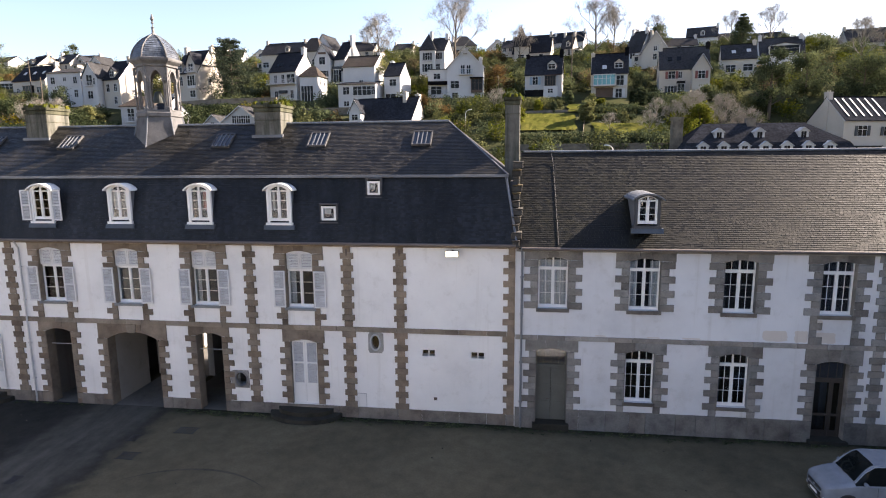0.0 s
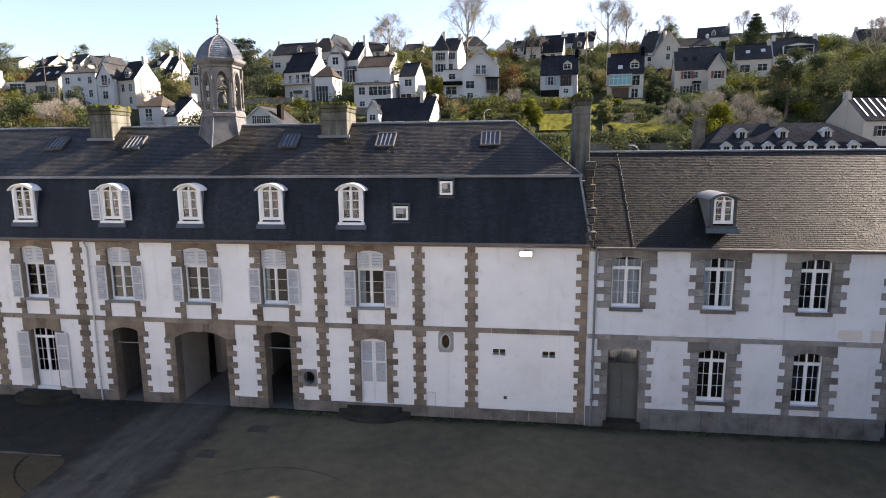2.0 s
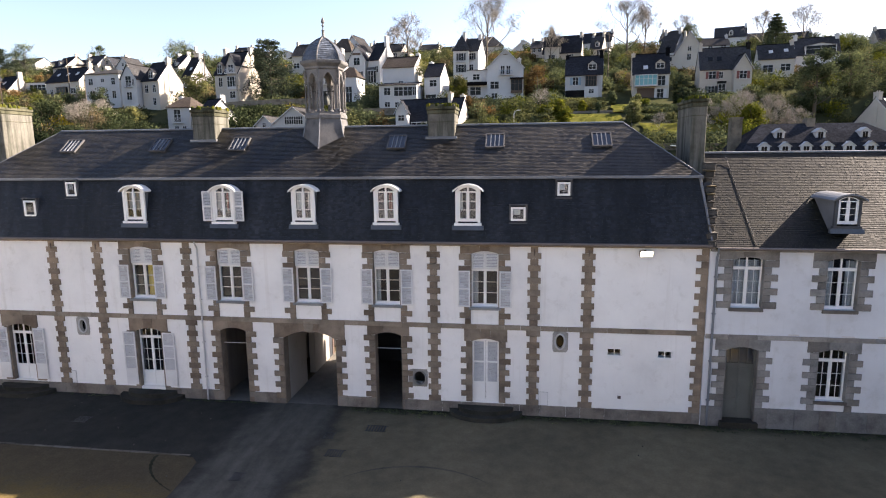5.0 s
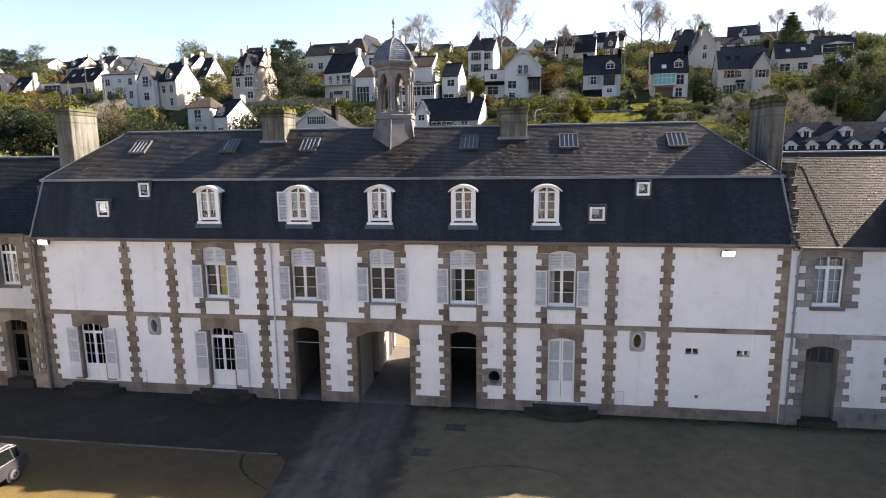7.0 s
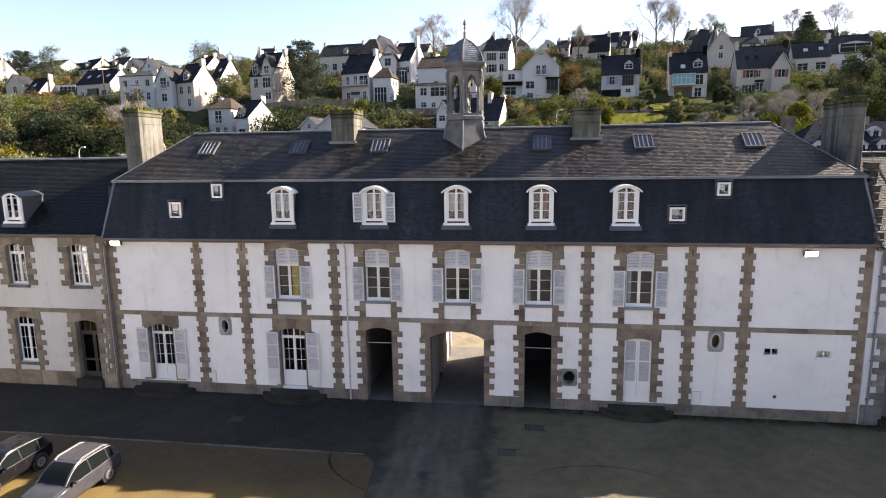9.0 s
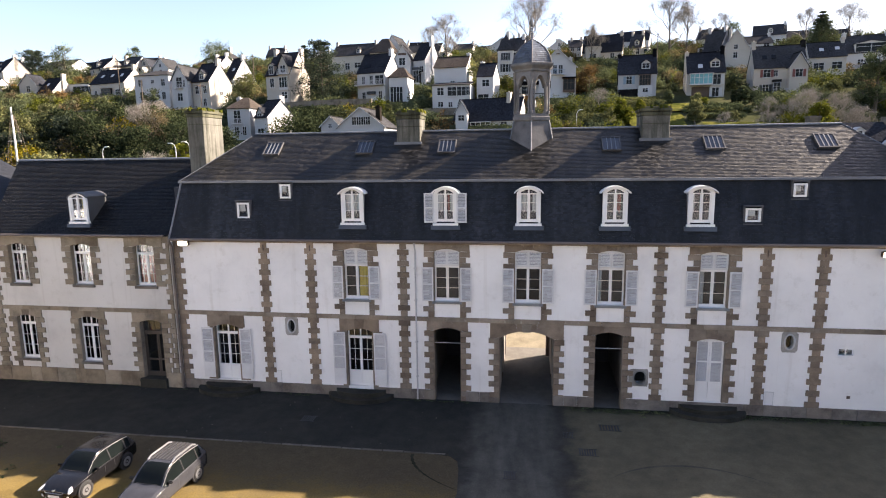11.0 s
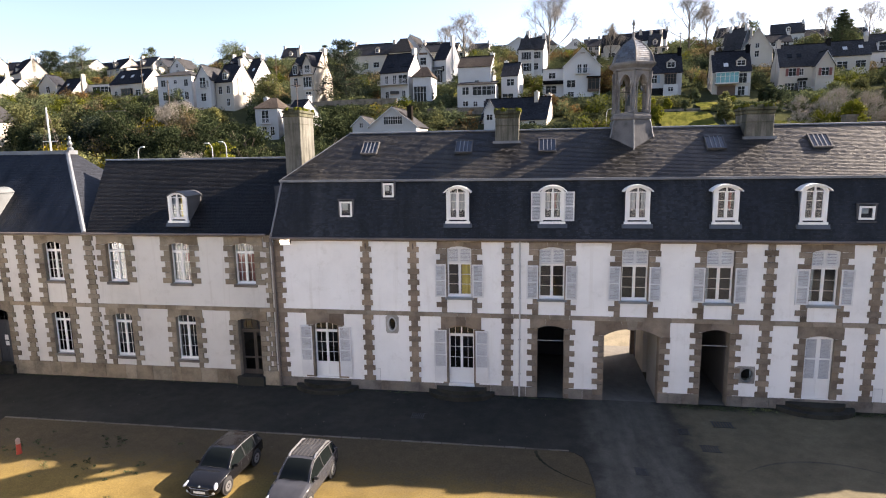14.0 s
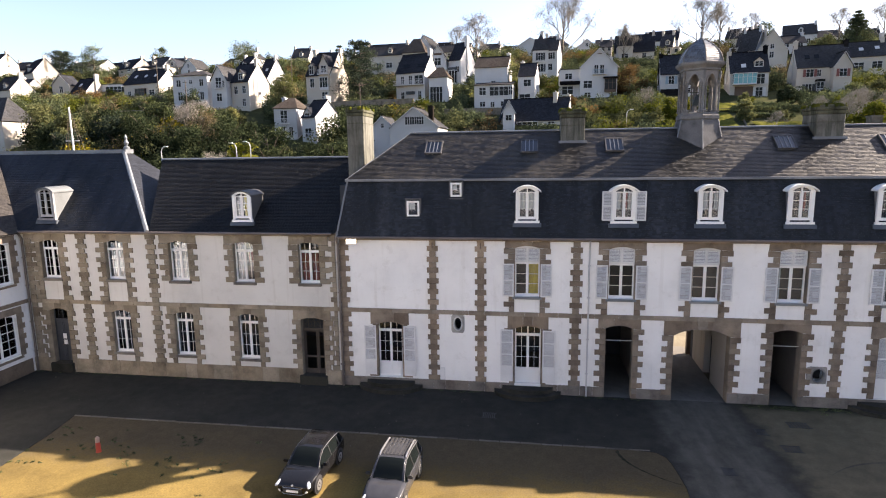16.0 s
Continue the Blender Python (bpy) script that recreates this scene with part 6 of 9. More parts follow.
# ---- hillside ----
H_WHITE = m_plain("house_white", (0.50, 0.50, 0.495), 0.9, 0.1, 0.6)
H_CREAM = m_plain("house_cream", (0.44, 0.405, 0.35), 0.9, 0.08, 0.6)
H_GREY = m_plain("house_grey", (0.42, 0.42, 0.42), 0.9, 0.08, 0.6)
H_SLATE = m_slate("house_slate", (0.026, 0.028, 0.034), 0.1, 0.9, 0.3, 0.25, (0.06, 0.058, 0.05), 0.0, 0.15)
H_SLATE2 = m_slate("house_slate_pale", (0.042, 0.043, 0.047), 0.3, 0.9, 0.3, 0.25, (0.08, 0.075, 0.06), 0.0, 0.15)
H_BROWN = m_slate("house_slate_brown", (0.06, 0.051, 0.045), 0.3, 0.9, 0.3, 0.25, (0.09, 0.08, 0.06), 0.0, 0.15)
H_FRAME = m_plain("house_window_paint", (0.50, 0.50, 0.50), 0.5, 0.05, 1)
H_PANE = m_plain("house_window_glass", (0.012, 0.014, 0.017), 0.1, 0.2, 1, 0.12)
RED_SHUT = m_plain("red_shutter", (0.17, 0.06, 0.055), 0.6, 0.1, 1)
DARK_SHUT = m_plain("dark_shutter", (0.05, 0.055, 0.06), 0.6, 0.1, 1)
BARK = m_plain("bark", (0.10, 0.08, 0.06), 0.9, 0.3, 2)
TWIG = m_plain("winter_twig", (0.28, 0.255, 0.22), 0.95, 0.3, 2, 0.05)
# leaf tones outside the wood are lifted: distance haze put into the colour
EVERGREEN = m_leaf("evergreen", (0.052, 0.066, 0.042), (0.138, 0.158, 0.090))
WOODGREEN = m_leaf("wood_evergreen", (0.020, 0.029, 0.018), (0.066, 0.080, 0.044))
CEDAR = m_leaf("cedar_needles", (0.026, 0.037, 0.032), (0.060, 0.075, 0.058))
OLIVE = m_leaf("olive_scrub", (0.080, 0.090, 0.046), (0.19, 0.19, 0.095))
FRESH = m_leaf("fresh_leaf", (0.075, 0.09, 0.014), (0.19, 0.19, 0.035))
GORSE = m_leaf("gorse", (0.16, 0.13, 0.01), (0.36, 0.28, 0.03))
RUSSET = m_leaf("russet_leaf", (0.09, 0.055, 0.03), (0.20, 0.125, 0.06))
DRY = m_leaf("dry_twigs", (0.11, 0.088, 0.058), (0.24, 0.185, 0.115))
LAWN = m_ground("lawn", ((0.045, 0.054, 0.014), (0.090, 0.092, 0.022), (0.13, 0.118, 0.034)), 1.2, 0.95, 0.5, 0.0)
RUBBLE = m_stone("rubble_wall", (0.20, 0.18, 0.15), 0.5, 0.2)

WIN_MESH = {}


def win_meshes(w, h):
    key = (round(w, 1), round(h, 1))
    if key not in WIN_MESH:
        w, h = key
        bm = bmesh.new()
        f = 0.06
        box(bm, -w / 2 - f, -w / 2, -0.06, 0.08, -f, h + f)
        box(bm, w / 2, w / 2 + f, -0.06, 0.08, -f, h + f)
        box(bm, -w / 2, w / 2, -0.06, 0.08, h, h + f)
        box(bm, -w / 2 - 0.06, w / 2 + 0.06, -0.14, 0.08, -f - 0.08, 0)
        box(bm, -0.04, 0.04, -0.05, 0.06, 0, h)
        box(bm, -w / 2, w / 2, -0.045, 0.055, h * 0.62 - 0.03, h * 0.62 + 0.03)
        fr = mesh_of("window", bm, H_FRAME)
        bm = bmesh.new()
        box(bm, -w / 2, w / 2, -0.02, 0.02, 0.0, h)
        pa = mesh_of("pane", bm, H_PANE)
        WIN_MESH[key] = (fr, pa)
    return WIN_MESH[key]


FOOT = []
hrng = random.Random(11)


BLUE_SHUT = m_plain("blue_shutter", (0.22, 0.30, 0.36), 0.6, 0.1, 1)
BROWN_WOOD = m_plain("brown_joinery", (0.10, 0.065, 0.045), 0.6, 0.2, 1)
TEAL_GLASS = m_plain("teal_tinted_glass", (0.10, 0.30, 0.33), 0.15, 0.15, 0.6, 0.5)
SHUTTERS = {"red": RED_SHUT, "dark": DARK_SHUT, "blue": BLUE_SHUT, "white": H_FRAME}


def add_window(ob, wx, zb, ww, wh, wy=-0.02, shut=None):
    fr, pa = win_meshes(ww, wh)
    o1 = new("window", fr)
    o1.parent = ob
    o1.location = (wx, wy, zb)
    o2 = new("pane", pa)
    o2.parent = o1
    if shut:
        for s in (-1, 1):
            bm = bmesh.new()
            xs = s * (ww / 2 + 0.40)
            box(bm, xs - 0.3, xs + 0.3, -0.12, -0.03, 0.0, wh)
            box(bm, xs - 0.24, xs + 0.24, -0.14, -0.12, 0.1, wh * 0.45)
            box(bm, xs - 0.24, xs + 0.24, -0.14, -0.12, wh * 0.55, wh - 0.1)
            part("shutter", bm, SHUTTERS[shut], o1)


def add_balcony(ob, x0, x1, zb, deep=1.0, mat=None):
    bm = bmesh.new()
    box(bm, x0, x1, -deep, -0.02, zb - 0.18, zb)
    bl = part("balcony", bm, H_FRAME, ob, "balcony with a barred railing")
    bm = bmesh.new()
    box(bm, x0, x1, -deep, -deep + 0.06, zb + 0.92, zb + 1.0)
    for q in range(int((x1 - x0) / 0.22) + 1):
        xq = min(x0 + 0.03 + q * 0.22, x1 - 0.03)
        box(bm, xq - 0.02, xq + 0.02, -deep + 0.01, -deep + 0.05, zb, zb + 0.92)
    part("railing", bm, mat or H_FRAME, bl)


def add_glazing(ob, x0, x1, z0, z1, n, deep, frame, glass, foot=None):
    """A glazed bay or veranda with a low roof, standing out from the front."""
    bm = bmesh.new()
    zf = z0 - 0.6 if foot is None else foot
    box(bm, x0, x1, -deep, -0.02, zf, z0)
    box(bm, x0 - 0.12, x1 + 0.12, -deep - 0.15, -0.02, z1, z1 + 0.14)
    for q in range(n + 1):
        xq = x0 + 0.05 + (x1 - x0 - 0.1) * q / n
        box(bm, xq - 0.05, xq + 0.05, -deep, -deep + 0.1, z0, z1)
    box(bm, x0 + 0.1, x1 - 0.1, -deep + 0.01, -deep + 0.08, z0 + (z1 - z0) * 0.62, z0 + (z1 - z0) * 0.62 + 0.06)
    g = part("glazed_bay", bm, frame, ob, "glazed bay against the house front")
    bm = bmesh.new()
    box(bm, x0 + 0.06, x1 - 0.06, -deep + 0.04, -0.03, z0, z1)
    part("pane", bm, glass, g)


def add_dormer(ob, dx, h, slope, wall, roof, dw=1.4, up=0.5, dh=1.4, hood=0.6):
    """A gabled dormer on the front slope, its face where the slope reaches its foot."""
    y0 = max(0.05, up / slope)
    bm = bmesh.new()
    prism_xz(bm, [(dx - dw / 2, h + up), (dx + dw / 2, h + up), (dx + dw / 2, h + up + dh), (dx, h + up + dh + hood - 0.08), (dx - dw / 2, h + up + dh)], y0, y0 + (dh + hood) / slope)
    dm = part("dormer", bm, wall, ob)
    e = dw / 2 + 0.2
    zl, zt = h + up + dh - 0.12, h + up + dh + hood
    yb = y0 + (dh + hood) / slope + 0.2
    slope_mesh("dormer_roof", [[(dx - e, yb, zl), (dx - e, y0 - 0.25, zl), (dx, y0 - 0.25, zt), (dx, yb, zt)], [(dx + e, y0 - 0.25, zl), (dx + e, yb, zl), (dx, yb, zt), (dx, y0 - 0.25, zt)]], roof, dm, 0.1)
    fr, pa = win_meshes(dw - 0.4, dh - 0.35)
    o1 = new("window", fr)
    o1.parent = dm
    o1.location = (dx, y0 - 0.02, h + up + 0.2)
    bmw = bmesh.new()
    box(bmw, dx - dw / 2 + 0.2, dx + dw / 2 - 0.2, y0 - 0.035, y0 + 0.02, h + up + 0.2, h + up + dh - 0.15)
    part("pane", bmw, H_PANE, dm)


def add_bay(ob, x0, x1, h, rise, wall, roof, deep=0.8, sink=5.0):
    """A gabled bay that breaks forward from the front wall."""
    m = (x0 + x1) / 2
    bm = bmesh.new()
    prism_xz(bm, [(x0, -sink), (x1, -sink), (x1, h), (m, h + rise - 0.08), (x0, h)], -deep, 2.0)
    b = part("gable_bay", bm, wall, ob)
    sg = rise / (m - x0)
    o = 0.3
    slope_mesh("bay_roof", [[(x0 - o, 4.0, h - o * sg), (x0 - o, -deep - 0.35, h - o * sg), (m, -deep - 0.35, h + rise), (m, 4.0, h + rise)],
                            [(x1 + o, -deep - 0.35, h - o * sg), (x1 + o, 4.0, h - o * sg), (m, 4.0, h + rise), (m, -deep - 0.35, h + rise)]], roof, b, 0.12)


def add_chimney(ob, cx, cy, base, top, wall, cw=0.42, cd=0.65):
    bm = bmesh.new()
    box(bm, cx - cw, cx + cw, cy - cd, cy + cd, base, top - 0.2)
    box(bm, cx - cw - 0.07, cx + cw + 0.07, cy - cd - 0.07, cy + cd + 0.07, top - 0.198, top)
    for k in (-0.3, 0.3):
        lathe(bm, [(0.11, top), (0.09, top + 0.3)], cx, cy + k, 8)
    part("chimney", bm, wall, ob)


def house(x, y, z, w, d, h, rise, kind, yaw, wall, roof, cols, floors, chim, label="", shutters=None, feats=None):
    """A small house on the slope; its front wall stands at y, its middle at x. z is the foot of the front wall.
    feats names what its front shows: windows, balconies, dormers, roof lights, bays, chimneys; without it they are drawn at random."""
    tone = {"house_white": "white rendered", "house_cream": "cream rendered", "house_grey": "grey rendered"}[wall.name]
    shape = {"side": "steep slate roof", "gable": "gable front and slate roof", "flat": "flat roof", "hip": "hipped slate roof", "spire": "pointed slate spire", "shed": "lean-to slate roof"}[kind]
    ob = thing("house", label or f"{tone} hillside house with a {shape}", "house", (x, y, z), "houses on the hillside")
    ob.rotation_euler = (0, 0, radians(-yaw))
    FOOT.append((x, y, w, d))
    a, b = -w / 2, w / 2
    sink = 5.0
    bm = bmesh.new()
    if kind == "gable":
        prism_xz(bm, [(a, -sink), (b, -sink), (b, h), (0, h + rise - 0.1), (a, h)], 0, d)
    elif kind == "side":
        prism_yz(bm, [(0, -sink), (d, -sink), (d, h), (d / 2, h + rise - 0.1), (0, h)], a, b)
    else:
        box(bm, a, b, 0, d, -sink, h)
    part("wall", bm, wall, ob)
    o = 0.35
    sl = rise / (d / 2)
    if kind == "side":
        faces = [[(a - 0.15, -o, h - o * sl + 0.06), (b + 0.15, -o, h - o * sl + 0.06), (b + 0.15, d / 2, h + rise + 0.06), (a - 0.15, d / 2, h + rise + 0.06)],
                 [(b + 0.15, d + o, h - o * sl + 0.06), (a - 0.15, d + o, h - o * sl + 0.06), (a - 0.15, d / 2, h + rise + 0.06), (b + 0.15, d / 2, h + rise + 0.06)]]
    elif kind == "gable":
        sg = rise / (w / 2)
        faces = [[(a - o, d, h - o * sg + 0.06), (a - o, -o, h - o * sg + 0.06), (0, -o, h + rise + 0.06), (0, d, h + rise + 0.06)],
                 [(b + o, -o, h - o * sg + 0.06), (b + o, d, h - o * sg + 0.06), (0, d, h + rise + 0.06), (0, -o, h + rise + 0.06)]]
    elif kind == "flat":
        faces = [[(a - 0.2, -0.2, h + 0.1), (b + 0.2, -0.2, h + 0.1), (b + 0.2, d, h + 0.12), (a - 0.2, d, h + 0.12)]]
    elif kind == "shed":
        faces = [[(a - 0.2, -0.4, h), (b + 0.2, -0.4, h), (b + 0.2, d, h + rise), (a - 0.2, d, h + rise)]]
    else:
        k = 0.3 if kind == "hip" else 0.0
        m1, m2 = (-w * k / 2, d / 2, h + rise), (w * k / 2, d / 2, h + rise)
        A, B, Cc, Dd = (a - o, -o, h), (b + o, -o, h), (b + o, d + o, h), (a - o, d + o, h)
        if k:
            faces = [[A, B, m2, m1], [B, Cc, m2], [Cc, Dd, m1, m2], [Dd, A, m1]]
        else:
            faces = [[A, B, m1], [B, Cc, m1], [Cc, Dd, m1], [Dd, A, m1]]
    slope_mesh("roof", faces, roof, ob, 0.14)
    if kind in ("side", "gable"):
        # ridge tiles and pale barge boards on the verges
        bm = bmesh.new()
        if kind == "side":
            tube(bm, [(a - 0.15, d / 2, h + rise + 0.1), (b + 0.15, d / 2, h + rise + 0.1)], 0.1, 6)
        else:
            tube(bm, [(0, -o, h + rise + 0.1), (0, d, h + rise + 0.1)], 0.1, 6)
        part("ridge", bm, roof, ob)
        bm = bmesh.new()
        if kind == "side":
            for xe in (a - 0.16, b + 0.1):
                prism_yz(bm, [(-o, h - o * sl - 0.16), (-o, h - o * sl + 0.04), (d / 2, h + rise + 0.04), (d / 2, h + rise - 0.16)], xe, xe + 0.06)
        else:
            for sg_ in (-1, 1):
                q = [(sg_ * (w / 2 + o), h - o * sg - 0.16), (sg_ * (w / 2 + o), h - o * sg + 0.04), (0, h + rise + 0.04), (0, h + rise - 0.16)]
                prism_xz(bm, q if sg_ < 0 else q[::-1], -o - 0.02, -o + 0.04)
        part("barge_board", bm, H_FRAME, ob)
    if feats is not None:
        pitch = math.degrees(math.atan2(rise, d / 2))
        for f in feats:
            if f[0] == "w":
                add_window(ob, f[1], f[2], f[3], f[4], -0.02 if len(f) < 7 else f[6], f[5] if len(f) > 5 else None)
            elif f[0] == "balc":
                add_balcony(ob, f[1], f[2], f[3], *f[4:])
            elif f[0] == "glaze":
                add_glazing(ob, *f[1:])
            elif f[0] == "dorm":
                add_dormer(ob, f[1], h, sl, wall, roof, *f[2:])
            elif f[0] == "light":
                bm = bmesh.new()
                box(bm, -0.5, 0.5, -0.6, 0.6, 0.02, 0.12)
                m = pose(f[1], d / 2 * f[2], h + rise * f[2] + 0.08, pitch)
                for v in bm.verts:
                    v.co = m @ v.co
                part("roof_light", bm, H_FRAME if len(f) > 3 else H_PANE, ob)
            elif f[0] == "bay":
                add_bay(ob, f[1], f[2], f[3], f[4], wall, roof, *f[5:])
            elif f[0] == "chim":
                add_chimney(ob, f[1], f[2] if len(f) > 2 else d / 2, h * 0.6, h + rise + (f[3] if len(f) > 3 else 1.1), f[4] if len(f) > 4 else wall)
            elif f[0] == "side":
                # a light in the gable end that faces the sun
                fr, pa = win_meshes(f[3], f[4])
                o1 = new("window", fr)
                o1.parent = ob
                o1.matrix_basis = pose(b + 0.02, f[1], f[2], 0, 0, 90)
                new("pane", pa).parent = o1
            elif f[0] == "strip":
                # pale batten or panel running up the slope
                bm = bmesh.new()
                box(bm, -0.13, 0.13, 0, math.hypot(d / 2, rise) * 0.8, 0.02, 0.09)
                m = pose(f[1], d * 0.06, h + rise * 0.12 + 0.08, pitch)
                for v in bm.verts:
                    v.co = m @ v.co
                part("roof_batten", bm, H_FRAME, ob)
            elif f[0] == "box":
                bm = bmesh.new()
                box(bm, f[1], f[2], f[3], -0.02, f[4], f[5])
                part(f[7] if len(f) > 7 else "front_box", bm, f[6], ob)
        return ob
    if chim:
        for s in ((-1, 1) if (hrng.random() < 0.45 and kind == "side") else (hrng.choice((-1, 1)),)):
            bm = bmesh.new()
            if kind == "side":
                cx, cy = s * (w / 2 - 0.35), d / 2
            else:
                cx, cy = s * (w / 4), d * 0.6
            top = h + rise + 0.9
            box(bm, cx - 0.35, cx + 0.35, cy - 0.6, cy + 0.6, h + 0.2, top - 0.2)
            box(bm, cx - 0.42, cx + 0.42, cy - 0.67, cy + 0.67, top - 0.198, top)
            for k in (-0.3, 0.3):
                lathe(bm, [(0.11, top), (0.09, top + 0.3)], cx, cy + k, 8)
            part("chimney", bm, wall, ob)
    fh = h / floors
    for f in range(floors):
        for c in range(cols):
            if hrng.random() < 0.12 and cols > 2:
                continue
            wx = a + w * (c + 0.5) / cols + hrng.uniform(-0.15, 0.15)
            tall = f == 0 and hrng.random() < 0.25
            ww = hrng.choice((1.0, 1.2, 1.5)) if w / cols > 2.2 else 0.9
            if hrng.random() < 0.18 and w / cols > 3:
                ww = 2.0
            wh = min(fh - 0.8, 2.1 if tall else 1.6)
            if wh < 0.5:
                continue
            zb = f * fh + (0.2 if tall else 0.7)
            fr, pa = win_meshes(ww, wh)
            o1 = new("window", fr)
            o1.parent = ob
            o1.location = (wx, -0.02, zb)
            o2 = new("pane", pa)
            o2.parent = o1
            if shutters and c % 2 == 0:
                for s in (-1, 1):
                    bm = bmesh.new()
                    xs = s * (ww / 2 + 0.36)
                    box(bm, xs - 0.24, xs + 0.24, -0.1, -0.03, 0.0, wh)
                    box(bm, xs - 0.2, xs + 0.2, -0.12, -0.1, 0.1, wh * 0.45)
                    box(bm, xs - 0.2, xs + 0.2, -0.12, -0.1, wh * 0.55, wh - 0.1)
                    part("shutter", bm, shutters, o1)
    vr = random.Random(int(x * 10) + int(y))
    if floors == 2 and w > 6 and vr.random() < 0.65:
        # glazed porch or balcony on the front
        px = vr.uniform(-0.2, 0.2) * w
        pw = vr.uniform(2.2, 3.4)
        if vr.random() < 0.5:
            bm = bmesh.new()
            box(bm, px - pw / 2, px + pw / 2, -1.3, -0.02, -0.8, 0.9)
            for q in range(5):
                xq = px - pw / 2 + 0.06 + (pw - 0.12) * q / 4
                box(bm, xq - 0.06, xq + 0.06, -1.3, -1.2, 0.9, 2.5)
            box(bm, px - pw / 2 - 0.1, px + pw / 2 + 0.1, -1.4, -0.02, 2.5, 2.62)
            pc = part("porch", bm, H_FRAME, ob, "glazed porch against the house front")
            bm = bmesh.new()
            box(bm, px - pw / 2 + 0.04, px + pw / 2 - 0.04, -1.26, -1.22, 0.9, 2.5)
            part("pane", bm, H_PANE, pc)
        else:
            bm = bmesh.new()
            box(bm, px - pw / 2, px + pw / 2, -1.0, -0.02, fh - 0.1, fh + 0.06)
            box(bm, px - pw / 2, px + pw / 2, -1.0, -0.94, fh + 0.95, fh + 1.02)
            for q in range(14):
                xq = px - pw / 2 + 0.03 + (pw - 0.06) * q / 13
                box(bm, xq - 0.025, xq + 0.025, -0.99, -0.95, fh + 0.06, fh + 0.95)
            part("balcony", bm, H_FRAME, ob, "balcony with a barred railing")
    if kind in ("side", "gable") and vr.random() < 0.5:
        # low side extension with its own lean-to roof
        sd = -1 if vr.random() < 0.6 else 1
        ew = vr.uniform(2.0, 3.2)
        ex = sd * (w / 2 + ew / 2)
        eh = min(h, 2.7) * 0.9
        bm = bmesh.new()
        box(bm, ex - ew / 2, ex + ew / 2, 0.8, d * 0.8, -sink, eh)
        ext = part("extension", bm, wall, ob)
        slope_mesh("extension_roof", [[(ex - ew / 2 - 0.15, 0.6, eh), (ex + ew / 2 + 0.15, 0.6, eh), (ex + ew / 2 + 0.15, d * 0.8, eh + 1.1), (ex - ew / 2 - 0.15, d * 0.8, eh + 1.1)]], roof, ext, 0.12)
        bm = bmesh.new()
        box(bm, ex - 0.5, ex + 0.5, 0.74, 0.82, eh * 0.3, eh * 0.8)
        part("pane", bm, H_PANE, ext)
    if kind == "gable" and rise > 3:
        fr, pa = win_meshes(0.9, 1.2)
        o1 = new("window", fr)
        o1.parent = ob
        o1.location = (0, -0.02, h + 0.4)
        o2 = new("pane", pa)
        o2.parent = o1
    if kind == "side":
        # right gable light
        fr, pa = win_meshes(0.8, 1.1)
        o1 = new("window", fr)
        o1.parent = ob
        o1.matrix_basis = pose(b + 0.02, d * 0.5, h * 0.55, 0, 0, 90)
        o2 = new("pane", pa)
        o2.parent = o1
        if rise > 3 and cols > 1:
            # roof dormer or roof light
            if hrng.random() < 0.5:
                dx = a + w * hrng.uniform(0.3, 0.7)
                bm = bmesh.new()
                prism_xz(bm, [(dx - 0.7, h + 0.5), (dx + 0.7, h + 0.5), (dx + 0.7, h + 1.9), (dx, h + 2.5), (dx - 0.7, h + 1.9)], 0.35, 2.2)
                dm = part("dormer", bm, wall, ob)
                slope_mesh("dormer_roof", [[(dx - 0.9, 2.6, h + 1.8), (dx - 0.9, 0.15, h + 1.8), (dx, 0.15, h + 2.6), (dx, 2.6, h + 2.6)], [(dx + 0.9, 0.15, h + 1.8), (dx + 0.9, 2.6, h + 1.8), (dx, 2.6, h + 2.6), (dx, 0.15, h + 2.6)]], roof, dm, 0.1)
                fr, pa = win_meshes(0.8, 1.1)
                o1 = new("window", fr)
                o1.parent = dm
                o1.location = (dx, 0.33, h + 0.7)
                bmw = bmesh.new()
                box(bmw, dx - 0.4, dx + 0.4, 0.315, 0.34, h + 0.7, h + 1.8)
                part("pane", bmw, H_PANE, dm)
            else:
                n = math.hypot(d / 2, rise)
                for q in ((0.35, 0.65) if hrng.random() < 0.5 else (0.6,)):
                    bm = bmesh.new()
                    box(bm, -0.45, 0.45, -0.5, 0.5, 0.02, 0.12)
                    m = pose(a + w * q, d * 0.22, h + rise * 0.44 + 0.08, math.degrees(math.atan2(rise, d / 2)))
                    for v in bm.verts:
                        v.co = m @ v.co
                    part("roof_light", bm, H_FRAME if hrng.random() < 0.3 else H_PANE, ob)
    return ob


house(-167.6, 150.0, 30.9, 6.6, 6, 6.8, 3.4, "gable", 0, H_CREAM, H_SLATE, 2, 2, 0, feats=[("w", 0.2, 4.2, 1.3, 2.0), ("w", 0.6, 0.6, 1.5, 1.9), ("chim", -3.0, 6.0, -0.6)])
house(-159.6, 148.0, 31.4, 8.6, 8, 3.5, 4.7, "side", 18, H_CREAM, H_SLATE, 2, 1, 1, feats=[("light", -1.0, 0.5, 1), ("w", -2.6, 0.3, 1.2, 2.0), ("w", 0.8, 0.6, 1.2, 1.5), ("chim", 4.3), ("side", 3.0, 1.0, 0.9, 1.5), ("side", 5.2, 1.0, 0.9, 1.5)])
